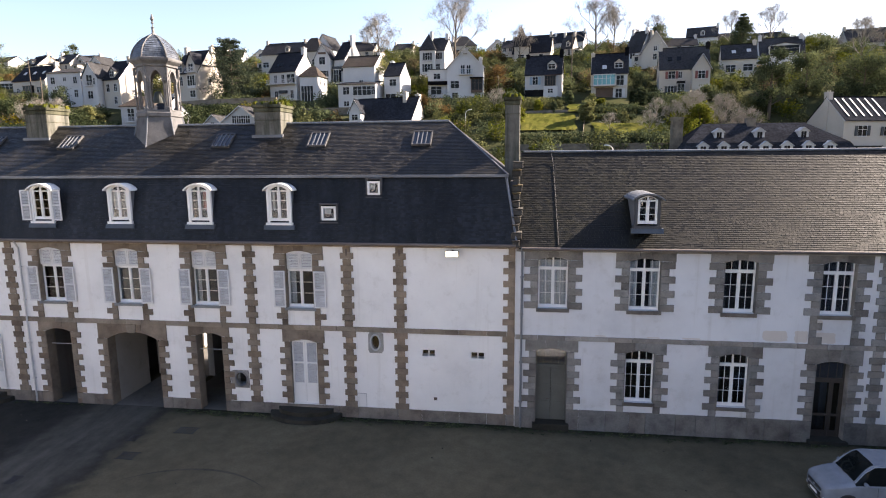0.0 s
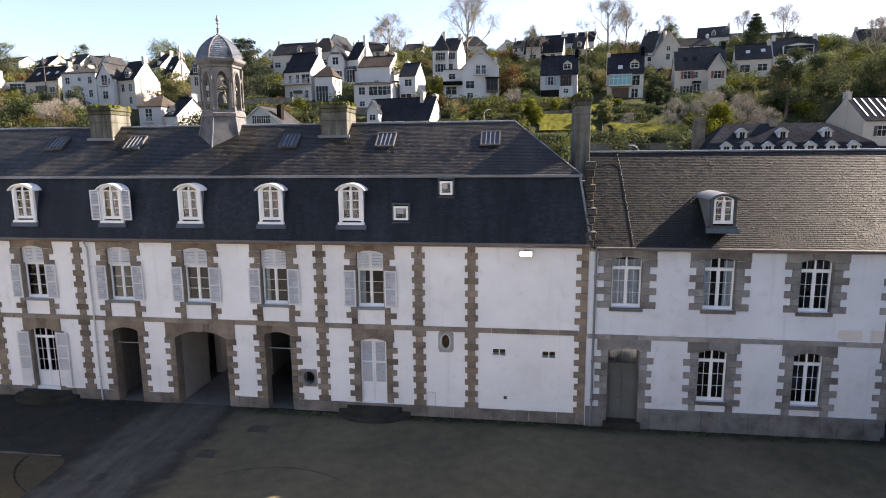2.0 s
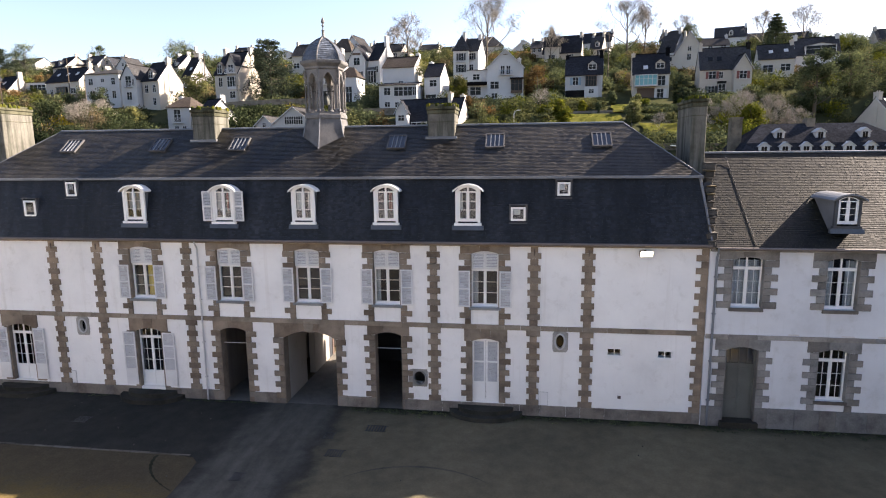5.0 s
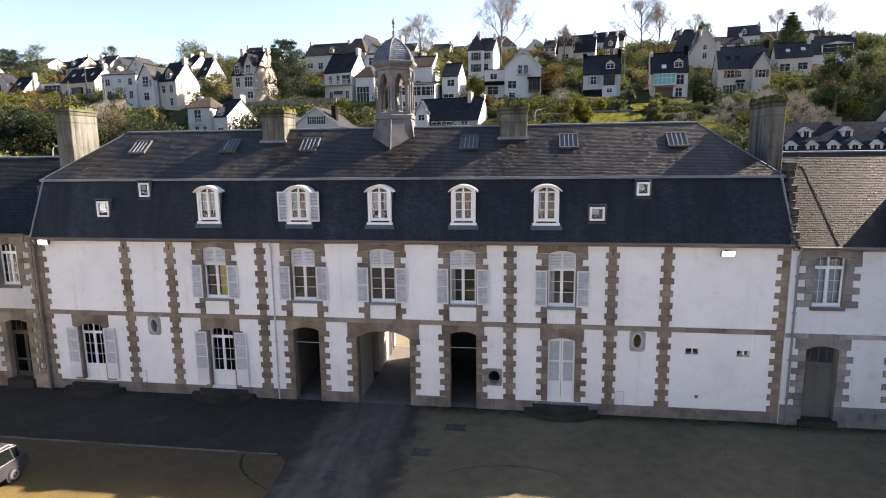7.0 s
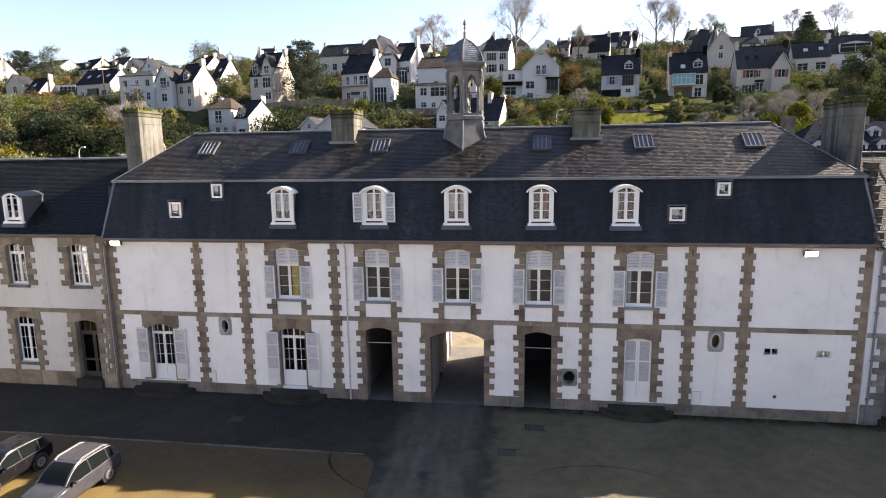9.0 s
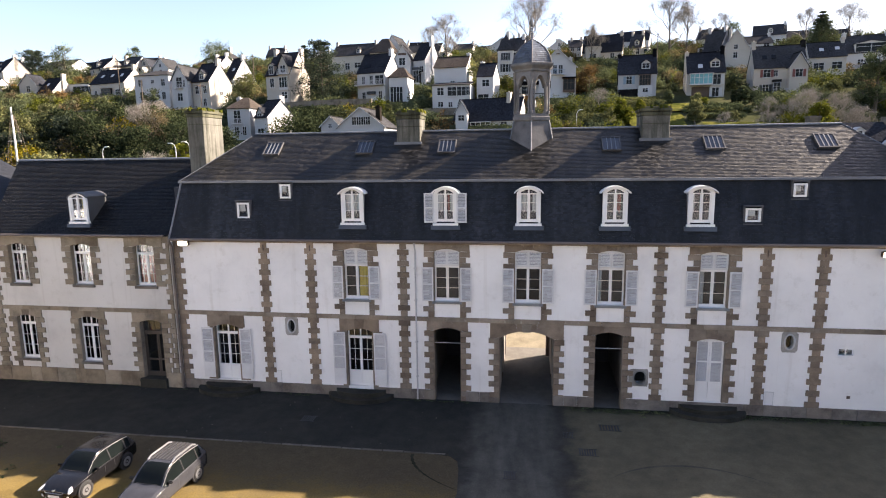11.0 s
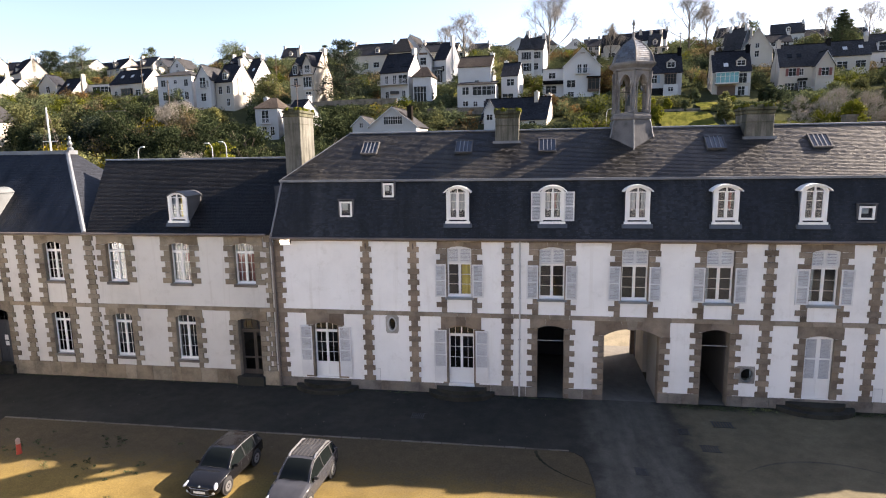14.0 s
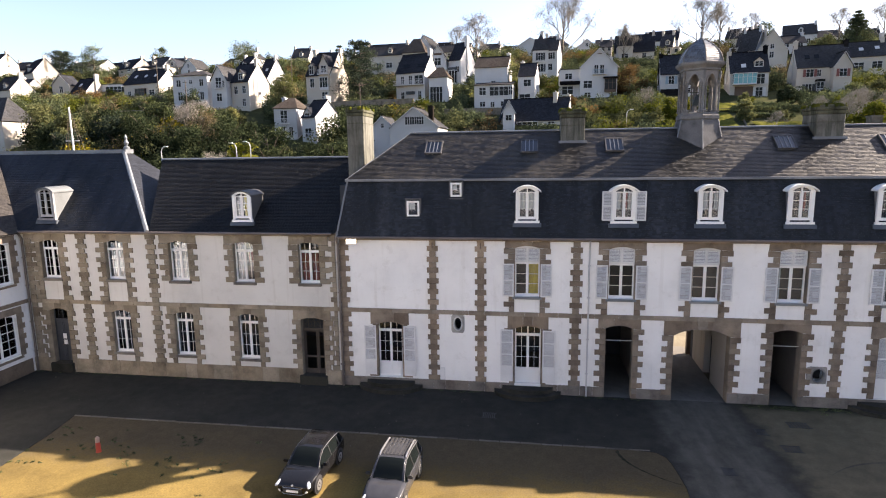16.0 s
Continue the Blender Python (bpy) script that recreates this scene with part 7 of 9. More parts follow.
house(-150.0, 152.0, 33.6, 13.2, 8, 3.9, 1.3, "flat", 0, H_WHITE, H_SLATE2, 3, 1, 0, feats=[("glaze", -1.5, 4.5, 0.6, 3.0, 4, 1.2, H_FRAME, H_PANE), ("w", -4.5, 1.0, 1.6, 1.3)])
house(-133.6, 144.0, 31.7, 15.3, 9, 4.9, 4.5, "side", 14, H_CREAM, H_SLATE, 3, 1, 1, feats=[("light", -4.2, 0.5, 1), ("light", 0.2, 0.5, 1), ("light", 4.4, 0.5, 1), ("glaze", -2.0, 2.2, 0.6, 3.0, 3, 0.8, BROWN_WOOD, H_PANE), ("w", 4.6, 1.0, 2.2, 1.6), ("w", -5.2, 1.2, 1.2, 1.3), ("chim", 7.2), ("side", 4.0, 2.4, 1.0, 1.3)])
house(-103.2, 122.0, 28.1, 10.8, 9, 7.2, 1.7, "hip", 4, H_WHITE, H_SLATE2, 2, 2, 0, feats=[("w", -3.5, 4.3, 1.3, 1.7), ("w", 3.6, 4.3, 1.1, 1.7), ("w", -3.2, 0.6, 1.3, 2.2), ("w", 3.6, 0.7, 1.1, 1.9), ("w", 0.3, 5.0, 0.9, 0.9), ("box", -5.6, 5.6, -0.12, 3.55, 3.7, H_FRAME, "string_course")])
house(-92.5, 118.0, 26.3, 4.4, 9, 7.3, 3.6, "gable", 2, H_WHITE, H_SLATE2, 1, 2, 0, feats=[("w", 0.0, 5.0, 1.6, 2.6), ("balc", -1.1, 1.1, 4.9, 0.7, H_GREY), ("w", 0.0, 1.6, 1.4, 1.9), ("w", 1.4, 5.2, 0.5, 1.6)])
house(-87.0, 119.0, 26.3, 6.1, 8, 6.7, 4.8, "side", 16, H_CREAM, H_SLATE, 2, 2, 1, feats=[("dorm", 0.3, 1.7, 0.2, 1.8, 1.0), ("w", -1.4, 3.4, 1.1, 1.9), ("w", 1.4, 3.4, 1.1, 1.9), ("w", 1.2, 0.2, 1.0, 1.8), ("chim", 2.7), ("side", 4.0, 3.2, 0.9, 1.5)])
house(-95.4, 150.0, 32.3, 4.8, 9, 4.9, 6.8, "side", 24, H_WHITE, H_SLATE, 2, 1, 1)
house(-168.5, 185.0, 45.7, 10.2, 9, 1.9, 4.0, "side", 24, H_CREAM, H_SLATE, 2, 1, 1)
house(-157.9, 188.0, 45.3, 9.1, 8, 3.2, 3.7, "side", 14, H_CREAM, H_SLATE2, 2, 1, 1)
house(-151.6, 190.0, 45.7, 4.9, 8, 2.7, 3.2, "gable", 0, H_CREAM, H_SLATE, 1, 1, 0)
house(-142.2, 186.0, 44.5, 7.6, 8, 2.3, 3.8, "gable", 10, H_WHITE, H_SLATE2, 1, 1, 1)
house(-116.5, 178.0, 43.1, 7.1, 9, 1.8, 4.7, "side", 30, H_WHITE, H_SLATE, 2, 1, 1)
house(-64.0, 116.0, 27.2, 7.2, 9, 6.4, 5.7, "side", 12, H_CREAM, H_SLATE, 3, 2, 1, feats=[("dorm", -1.9, 1.6, -0.1, 2.4, 0.6), ("bay", 0.7, 3.5, 8.6, 2.6, 0.6), ("w", 2.1, 6.6, 1.4, 1.7, None, -0.62), ("balc", 0.6, 3.6, 6.3, 1.4), ("glaze", 0.9, 3.3, 3.0, 5.4, 3, 0.9, H_FRAME, H_PANE), ("w", -1.8, 3.2, 1.1, 2.2), ("w", 2.2, 0.2, 1.6, 1.6, None, -0.62), ("chim", -3.2), ("chim", 3.3, 6.0), ("side", 4, 3.5, 0.9, 1.6)])
house(-41.5, 123.0, 26.0, 8.2, 9, 8.3, 5.0, "side", 14, H_WHITE, H_SLATE, 4, 2, 1, feats=[("light", -2.0, 0.3), ("light", -1.2, 0.32), ("light", 2.2, 0.32), ("light", 3.0, 0.3), ("balc", -4.3, 4.0, 5.0, 1.4), ("w", -2.2, 5.3, 0.8, 1.9), ("w", 0.1, 5.2, 0.9, 2.1), ("w", 2.5, 5.1, 2.4, 2.2), ("w", -2.2, 1.3, 0.9, 1.9), ("w", 2.7, 1.3, 0.9, 2.0), ("box", -0.9, 1.3, -0.9, 2.6, 3.3, DARK_SHUT, "awning"), ("chim", 3.8), ("side", 4.5, 8.8, 0.8, 1.2)])
house(-33.8, 121.0, 25.9, 4.9, 6, 6.6, 2.8, "hip", 4, H_WHITE, H_BROWN, 2, 2, 0, feats=[("glaze", -2.2, 1.2, 0.2, 4.2, 4, 0.15, H_FRAME, H_PANE), ("side", 1.5, 4.6, 0.9, 1.3), ("side", 4.2, 4.6, 0.9, 1.3)])
house(-59.0, 165.0, 40.7, 14.4, 9, 4.9, 4.0, "side", 5, H_CREAM, H_SLATE2, 4, 1, 1)
house(-48.6, 163.0, 40.8, 7.6, 9, 4.8, 5.1, "hip", 5, H_CREAM, H_BROWN, 2, 1, 0)
house(-47.0, 172.0, 43.0, 6.9, 9, 5.0, 4.6, "gable", 12, H_WHITE, H_SLATE2, 1, 1, 0)
house(-37.2, 142.0, 32.8, 4.7, 8, 7.5, 3.8, "gable", 0, H_WHITE, H_SLATE, 1, 2, 0, feats=[("w", 0.0, 5.6, 1.7, 2.0, "white"), ("w", 0.2, 2.2, 1.7, 1.6, "dark"), ("box", -1.2, 1.2, -0.08, 8.4, 9.0, BROWN_WOOD, "gable_board")])
house(-32.4, 143.0, 32.8, 4.0, 9, 7.2, 5.2, "side", 22, H_WHITE, H_SLATE, 2, 2, 1, feats=[("chim", 1.9, 4.0, 1.6), ("w", 0.9, 3.6, 1.0, 1.6), ("box", -1.6, 0.8, -1.4, 4.2, 4.9, DARK_SHUT, "awning"), ("glaze", -1.4, 0.6, 0.6, 4.0, 2, 1.2, H_FRAME, H_PANE), ("side", 4.0, 3.4, 0.8, 1.6)])
house(-19.1, 113.0, 24.1, 9.2, 8, 5.3, 1.5, "shed", 2, H_WHITE, H_SLATE2, 4, 1, 0, feats=[("w", -2.6, 2.9, 1.5, 1.7), ("w", 0.2, 2.7, 2.1, 2.0), ("w", 2.5, 2.7, 2.1, 2.0), ("w", 4.1, 2.8, 0.9, 1.9), ("w", -2.6, 0.2, 1.2, 1.1), ("w", -0.2, 0.1, 0.9, 1.1), ("w", 2.4, 0.2, 1.2, 1.1)])
house(-20.1, 119.0, 30.1, 8.3, 8, 4.3, 2.8, "side", 6, H_WHITE, H_BROWN, 1, 1, 0, feats=[("w", 0.6, -0.2, 1.0, 1.0), ("chim", 3.6, 5.5, 0.9)])
house(-11.3, 117.0, 28.3, 4.1, 8, 3.4, 3.3, "side", 8, H_WHITE, H_SLATE, 2, 1, 0, feats=[("w", 0.2, 0.9, 1.7, 1.5), ("w", -0.4, -3.2, 2.6, 2.2), ("balc", -1.9, 2.2, -3.5, 1.6), ("chim", -1.8, 5.5, 0.7)])
house(-9.8, 98.0, 17.8, 14.6, 8, 2.5, 4.6, "side", 14, H_CREAM, H_SLATE, 4, 1, 1, feats=[("bay", -7.0, -3.6, 2.2, 3.6, 0.4), ("w", -5.3, 2.6, 2.0, 1.3, None, -0.42), ("glaze", -3.2, 1.4, 0.4, 1.9, 4, 0.5, H_FRAME, H_PANE), ("chim", 4.3, 3.6), ("chim", 6.8, 4.6, 0.6), ("w", 4.2, 0.7, 1.3, 1.2)])
house(-14.6, 95.0, 19.0, 2.4, 3, 3.0, 2.2, "gable", 0, H_WHITE, H_SLATE, 1, 1, 0, feats=[("w", 0.0, 1.0, 1.2, 1.1)])
house(-6.5, 152.0, 36.2, 7.4, 9, 6.8, 4.0, "side", 10, H_WHITE, H_SLATE2, 3, 2, 1, feats=[("w", 1.6, 4.2, 1.2, 1.8, "dark"), ("w", 1.6, 1.0, 1.2, 1.8), ("chim", -1.6, 4.0, 2.0), ("chim", 3.2)])
house(-7.8, 150.0, 36.0, 4.6, 6, 6.7, 5.2, "spire", 0, H_WHITE, H_SLATE2, 1, 2, 0, feats=[("w", 0.0, 4.0, 1.3, 2.0, "dark"), ("w", 0.0, 0.6, 1.6, 2.2, "dark"), ("balc", -1.4, 1.4, 3.6, 0.7, DARK_SHUT)])
house(6.2, 121.0, 26.8, 8.9, 9, 7.0, 4.3, "gable", -3, H_WHITE, H_SLATE2, 2, 2, 1, feats=[("w", -0.65, 5.3, 0.9, 2.0), ("w", 0.75, 5.3, 0.9, 2.0), ("balc", -1.6, 1.8, 5.2, 0.8, BLUE_SHUT), ("w", -2.6, 1.9, 2.0, 1.7), ("glaze", 1.4, 4.2, 1.4, 4.0, 3, 0.5, BROWN_WOOD, H_PANE), ("w", -2.6, -0.4, 1.4, 1.2), ("chim", 3.6, 5.0, -1.6), ("box", -0.5, 0.5, -0.3, 9.9, 10.05, BROWN_WOOD, "gable_tie"), ("box", 1.1, 4.4, -1.2, 4.1, 4.4, H_SLATE, "awning")])
house(-0.4, 122.0, 27.1, 5.6, 7, 6.3, 0.7, "flat", 0, H_WHITE, H_SLATE2, 2, 2, 0, feats=[("w", -0.6, 4.0, 1.6, 1.3), ("box", -2.8, 2.8, -1.1, 2.6, 3.4, H_SLATE, "canopy"), ("w", -0.8, 0.3, 2.6, 1.9)])
house(22.7, 176.0, 42.3, 12.6, 9, 3.1, 5.8, "side", 10, H_CREAM, H_SLATE, 3, 1, 1, feats=[("dorm", -1.2, 1.8, -0.3, 2.4, 1.4), ("chim", 5.8, 4.5, 1.0), ("w", 3.2, 0.8, 1.2, 1.5)])
house(19.5, 173.0, 41.9, 4.7, 6, 4.8, 6.9, "spire", 0, H_CREAM, H_SLATE2, 1, 1, 0)
house(25.0, 120.0, 25.9, 8.7, 9, 5.6, 4.7, "side", 6, H_GREY, H_SLATE, 3, 2, 1, feats=[("dorm", 1.9, 2.0, 1.0, 1.5, 0.8), ("w", -1.9, 3.1, 1.2, 1.8, "blue"), ("glaze", 0.4, 3.0, 2.7, 5.0, 4, 1.0, BROWN_WOOD, H_PANE, 2.5), ("box", 0.2, 3.4, -1.2, -1.0, 2.6, H_WHITE, "porch"), ("w", 1.8, 1.0, 1.1, 0.9, None, -1.22), ("w", -1.9, 0.2, 1.3, 1.2), ("chim", 4.0, 4.5, 1.3, H_SLATE), ("chim", -4.1, 4.5, 0.4, H_SLATE), ("box", -4.3, 0.2, -0.1, -0.6, 1.9, H_SLATE2, "base_panel")])
house(40.3, 119.0, 25.4, 8.2, 9, 5.8, 4.9, "side", 8, H_CREAM, H_SLATE, 3, 2, 1, feats=[("dorm", 2.0, 2.0, 1.0, 1.5, 0.8), ("glaze", -3.6, 1.3, 3.0, 5.2, 5, 1.8, H_FRAME, TEAL_GLASS, 2.7), ("w", 2.4, 2.9, 1.6, 2.2, "white"), ("box", -3.0, 0.9, -0.25, -0.8, 2.4, BROWN_WOOD, "undercroft"), ("w", 2.2, 0.1, 1.4, 2.0, "white"), ("light", -1.2, 0.28, 1), ("chim", 3.8, 4.5, 1.3, H_SLATE), ("chim", -4.0, 4.5, 0.3)])
house(58.3, 124.0, 26.2, 11.2, 9, 6.3, 5.3, "side", 8, H_CREAM, H_SLATE2, 4, 2, 1, "", RED_SHUT, feats=[("light", -3.2, 0.45), ("light", -1.2, 0.45), ("w", -2.8, 3.9, 1.5, 1.7, "red"), ("w", -0.9, 4.0, 0.8, 1.4), ("w", -2.9, 0.4, 1.3, 1.8, "dark"), ("box", -1.6, 0.2, -1.3, 2.6, 3.2, H_SLATE2, "porch_roof"), ("glaze", -1.5, 0.1, 0.0, 2.5, 2, 1.1, H_GREY, H_PANE), ("balc", -1.6, 5.2, 0.0, 1.6), ("w", 3.0, 0.9, 2.2, 1.5), ("chim", -5.3, 4.5, 1.2), ("chim", 5.4, 4.5, 1.0, H_SLATE2)])
house(61.7, 122.0, 27.4, 3.9, 5, 5.0, 3.0, "gable", 0, H_CREAM, H_SLATE2, 1, 1, 0, feats=[("w", 0.0, 2.4, 1.5, 1.7, "red")])
house(76.4, 142.0, 31.4, 8.5, 9, 5.5, 4.1, "side", 12, H_CREAM, H_SLATE2, 3, 1, 1, feats=[("light", -1.2, 0.45, 1), ("light", 2.4, 0.5, 1), ("w", -1.9, 2.0, 2.3, 1.8), ("w", 2.2, 2.2, 2.2, 1.7), ("w", -1.6, -0.6, 0.8, 0.7), ("w", 2.2, -0.6, 0.8, 0.7), ("chim", 3.9, 4.5, 0.9)])
house(89.9, 150.0, 34.9, 10.5, 9, 3.9, 4.9, "side", 12, H_WHITE, H_SLATE2, 3, 1, 1, feats=[("dorm", 0.6, 7.4, -0.2, 2.6, 0.6), ("w", -1.6, 0.6, 1.2, 1.3), ("chim", -5.0, 4.5, 0.9), ("chim", 5.0, 4.5, 0.8), ("glaze", -1.6, 3.2, -1.6, 0.8, 4, 1.6, H_FRAME, H_PANE)])
house(52.3, 160.0, 39.9, 5.1, 8, 2.2, 6.1, "side", 40, H_WHITE, H_SLATE2, 1, 1, 1)
house(57.9, 156.0, 38.4, 8.0, 9, 2.8, 5.9, "gable", 20, H_CREAM, H_SLATE2, 1, 1, 1)
house(69.3, 176.0, 44.1, 11.2, 8, 2.0, 2.7, "side", 5, H_WHITE, H_SLATE2, 3, 1, 1)
house(14.6, 185.0, 46.5, 4.0, 8, 2.1, 2.8, "side", 8, H_CREAM, H_SLATE2, 2, 1, 1)
house(34.7, 186.0, 45.2, 4.1, 8, 2.8, 4.8, "side", 20, H_CREAM, H_SLATE2, 2, 1, 1)
house(-39.6, 186.0, 46.3, 13.5, 8, 2.9, 3.0, "side", 8, H_CREAM, H_SLATE2, 3, 1, 1)
house(-194.9, 195.0, 48.2, 19.5, 8, 2.4, 2.5, "side", 14, H_WHITE, H_SLATE2, 3, 1, 1)
house(87.0, 97.0, 12.0, 13.0, 10, 6.7, 4.5, "side", -14, H_CREAM, H_SLATE, 4, 2, 1, "", DARK_SHUT, feats=[("strip", -5.2), ("strip", -3.6), ("strip", -2.0), ("strip", -0.4), ("strip", 1.2), ("strip", 2.8), ("w", -2.6, 3.6, 1.8, 1.9, "dark"), ("glaze", -4.2, 0.6, -1.2, 1.6, 4, 1.4, DARK_SHUT, H_PANE), ("chim", -6.2, 5.0, 1.0), ("w", 2.6, 3.6, 1.4, 1.7, "dark")])
house(96.6, 158.0, 37.6, 5.0, 8, 2.5, 4.4, "side", 14, H_WHITE, H_SLATE2, 2, 1, 1)
house(131.3, 190.0, 41.7, 11.0, 9, 6.0, 4.7, "side", 4, H_CREAM, H_SLATE2, 4, 1, 1)
house(57.4, 180.0, 44.5, 4.0, 8, 2.0, 5.3, "side", 30, H_WHITE, H_SLATE2, 1, 1, 1)
house(-63.0, 92.0, 17.1, 5.2, 8, 6.4, 2.5, "hip", 0, H_GREY, H_BROWN, 2, 2, 1, feats=[("w", -0.3, 3.3, 1.5, 2.6), ("balc", -1.5, 0.9, 3.2, 0.6), ("w", -0.6, 0.6, 0.9, 1.8), ("w", 1.2, 0.6, 0.8, 1.8), ("chim", -2.3, 5.5, 0.2)])
house(-56.9, 90.0, 15.7, 4.0, 8, 5.8, 3.6, "side", 22, H_GREY, H_SLATE, 2, 1, 1, feats=[("dorm", -0.4, 1.7, -0.9, 1.7, 1.2), ("w", -0.2, 1.4, 1.7, 1.9), ("balc", -1.3, 0.9, 1.3, 0.4), ("chim", 1.0, 5.0, 0.9)])
house(-31.6, 78.0, 13.9, 9.2, 10, 4.6, 3.5, "gable", 2, H_GREY, H_SLATE2, 3, 1, 0, feats=[("w", -1.2, 4.9, 0.8, 1.4), ("w", -0.3, 4.9, 0.8, 1.4), ("w", 0.6, 4.9, 0.8, 1.4), ("w", 1.5, 4.9, 0.8, 1.4), ("chim", 2.9, 2.4, 0.2, H_BROWN)])
house(-38.2, 80.0, 14.0, 3.6, 8, 4.9, 1.7, "gable", 0, H_GREY, H_SLATE2, 1, 1, 0, feats=[("w", 0.0, 4.4, 0.6, 0.8)])
house(-133.5, 88.0, 15.8, 8.2, 9, 6.2, 5.7, "hip", 6, H_CREAM, H_SLATE2, 3, 2, 1, feats=[("w", -1.6, 3.4, 1.4, 1.8), ("w", 1.4, 3.4, 1.4, 1.8), ("w", 1.4, 0.4, 1.4, 1.8)])
house(-183.9, 150.0, 33.6, 5.9, 8, 3.2, 3.5, "side", 14, H_WHITE, H_SLATE2, 2, 1, 1)
house(-200.0, 172.0, 40.3, 11.5, 9, 5.1, 5.3, "side", 30, H_CREAM, H_SLATE, 2, 1, 1)
house(-234.0, 190.0, 49.5, 8.7, 9, 3.3, 4.0, "side", 10, H_CREAM, H_SLATE2, 2, 1, 1)
house(-180.5, 140.0, 31.5, 9.0, 8, 4.0, 4.4, "side", 16, H_CREAM, H_SLATE2, 2, 1, 1, feats=[("dorm", 1.2, 1.6, 0.4, 1.4, 0.7), ("w", -2.4, 0.8, 1.2, 1.5), ("chim", 4.2)])
# skyline houses farther back
for k in range(46):
    x = -260 + k * 9.6 + hrng.uniform(-3, 3)
    y = 205 + hrng.uniform(-6, 14)
    if hrng.random() < 0.25:
        continue
    house(x, y, hill_z(x, y) - 0.5, hrng.uniform(7, 12), 8, hrng.uniform(2.6, 4.5), hrng.uniform(2.5, 4.2), hrng.choice(("side", "side", "gable", "hip")), hrng.uniform(-10, 30), hrng.choice((H_WHITE, H_WHITE, H_CREAM)), hrng.choice((H_SLATE, H_SLATE2)), 2, 1, 1)

# mansion below the slope
man = thing("mansion", "long slate-roofed mansion with a row of white gabled dormers", "house", (0, 70, 0))
bm = bmesh.new()
box(bm, 45.2, 70.2, 0, 10, 2, 13.0)
part("wall", bm, H_CREAM, man)
slope_mesh("roof", [[(44.9, -0.4, 12.9), (70.5, -0.4, 12.9), (69.6, 0.5, 14.3), (45.8, 0.5, 14.3)],
                    [(45.8, 0.5, 14.3), (69.6, 0.5, 14.3), (64.8, 5, 17.4), (49.4, 5, 17.4)],
                    [(69.6, 0.5, 14.3), (69.6, 9.5, 14.3), (64.8, 5, 17.4)], [(45.8, 9.5, 14.3), (45.8, 0.5, 14.3), (49.4, 5, 17.4)],
                    [(69.6, 9.5, 14.3), (45.8, 9.5, 14.3), (49.4, 5, 17.4), (64.8, 5, 17.4)],
                    [(70.5, -0.4, 12.9), (70.5, 10.4, 12.9), (69.6, 9.5, 14.3), (69.6, 0.5, 14.3)], [(44.9, 10.4, 12.9), (44.9, -0.4, 12.9), (45.8, 0.5, 14.3), (45.8, 9.5, 14.3)]], H_SLATE, man, 0.15, "grey slate mansard")
bm = bmesh.new()
box(bm, 44.4, 46.0, 3.5, 5.2, 12, 18.2)
box(bm, 44.3, 46.1, 3.4, 5.3, 18.204, 18.5)
part("chimney", bm, RUBBLE, man)
bm = bmesh.new()
box(bm, 56.0, 57.2, 4.2, 5.8, 15.5, 18.2)
part("chimney", bm, RUBBLE, man)


def stone_dormer(x, y, z, s, mat):
    bm = bmesh.new()
    prism_xz(bm, [(x - 0.85 * s, z), (x + 0.85 * s, z), (x + 0.85 * s, z + 1.3 * s), (x, z + 1.9 * s), (x - 0.85 * s, z + 1.3 * s)], y, y + 1.6 * s)
    d = part("dormer", bm, mat, man, "white pedimented dormer")
    bm = bmesh.new()
    box(bm, x - 0.42 * s, x - 0.03, y - 0.03, y + 0.02, z + 0.15 * s, z + 1.2 * s)
    box(bm, x + 0.03, x + 0.42 * s, y - 0.03, y + 0.02, z + 0.15 * s, z + 1.2 * s)
    part("pane", bm, H_PANE, d)
    slope_mesh("dormer_roof", [[(x - 1.05 * s, y + 1.8 * s, z + 1.22 * s), (x - 1.05 * s, y - 0.15, z + 1.22 * s), (x, y - 0.15, z + 2.0 * s), (x, y + 1.8 * s, z + 2.0 * s)],
                               [(x + 1.05 * s, y - 0.15, z + 1.22 * s), (x + 1.05 * s, y + 1.8 * s, z + 1.22 * s), (x, y + 1.8 * s, z + 2.0 * s), (x, y - 0.15, z + 2.0 * s)]], H_GREY, d, 0.07)


for k in range(7):
    stone_dormer(48.2 + k * 3.05, -0.25, 12.6, 0.95, H_WHITE)
for x in (51.0, 57.0, 63.4):
    stone_dormer(x, 1.6, 14.9, 0.85, H_GREY)

# retaining walls, terraces and lawns
def rubble_wall(x0, x1, y0, y1, drop, rise_, name="garden_wall"):
    n = max(2, int(math.hypot(x1 - x0, y1 - y0) / 3))
    bm = bmesh.new()
    prev = None
    for i in range(n + 1):
        x, y = x0 + (x1 - x0) * i / n, y0 + (y1 - y0) * i / n
        z = hill_z(x, y)
        q = [bm.verts.new(p) for p in ((x, y, z - drop), (x, y, z + rise_), (x, y + 0.5, z + rise_), (x, y + 0.5, z - drop))]
        if prev:
            for k in range(4):
                bm.faces.new((prev[k], prev[(k + 1) % 4], q[(k + 1) % 4], q[k]))
        else:
            bm.faces.new(q[::-1])
        prev = q
    bm.faces.new(prev)
    return tagged(part(name, bm, RUBBLE), "grey rubble garden wall on the slope", "wall", "garden walls")


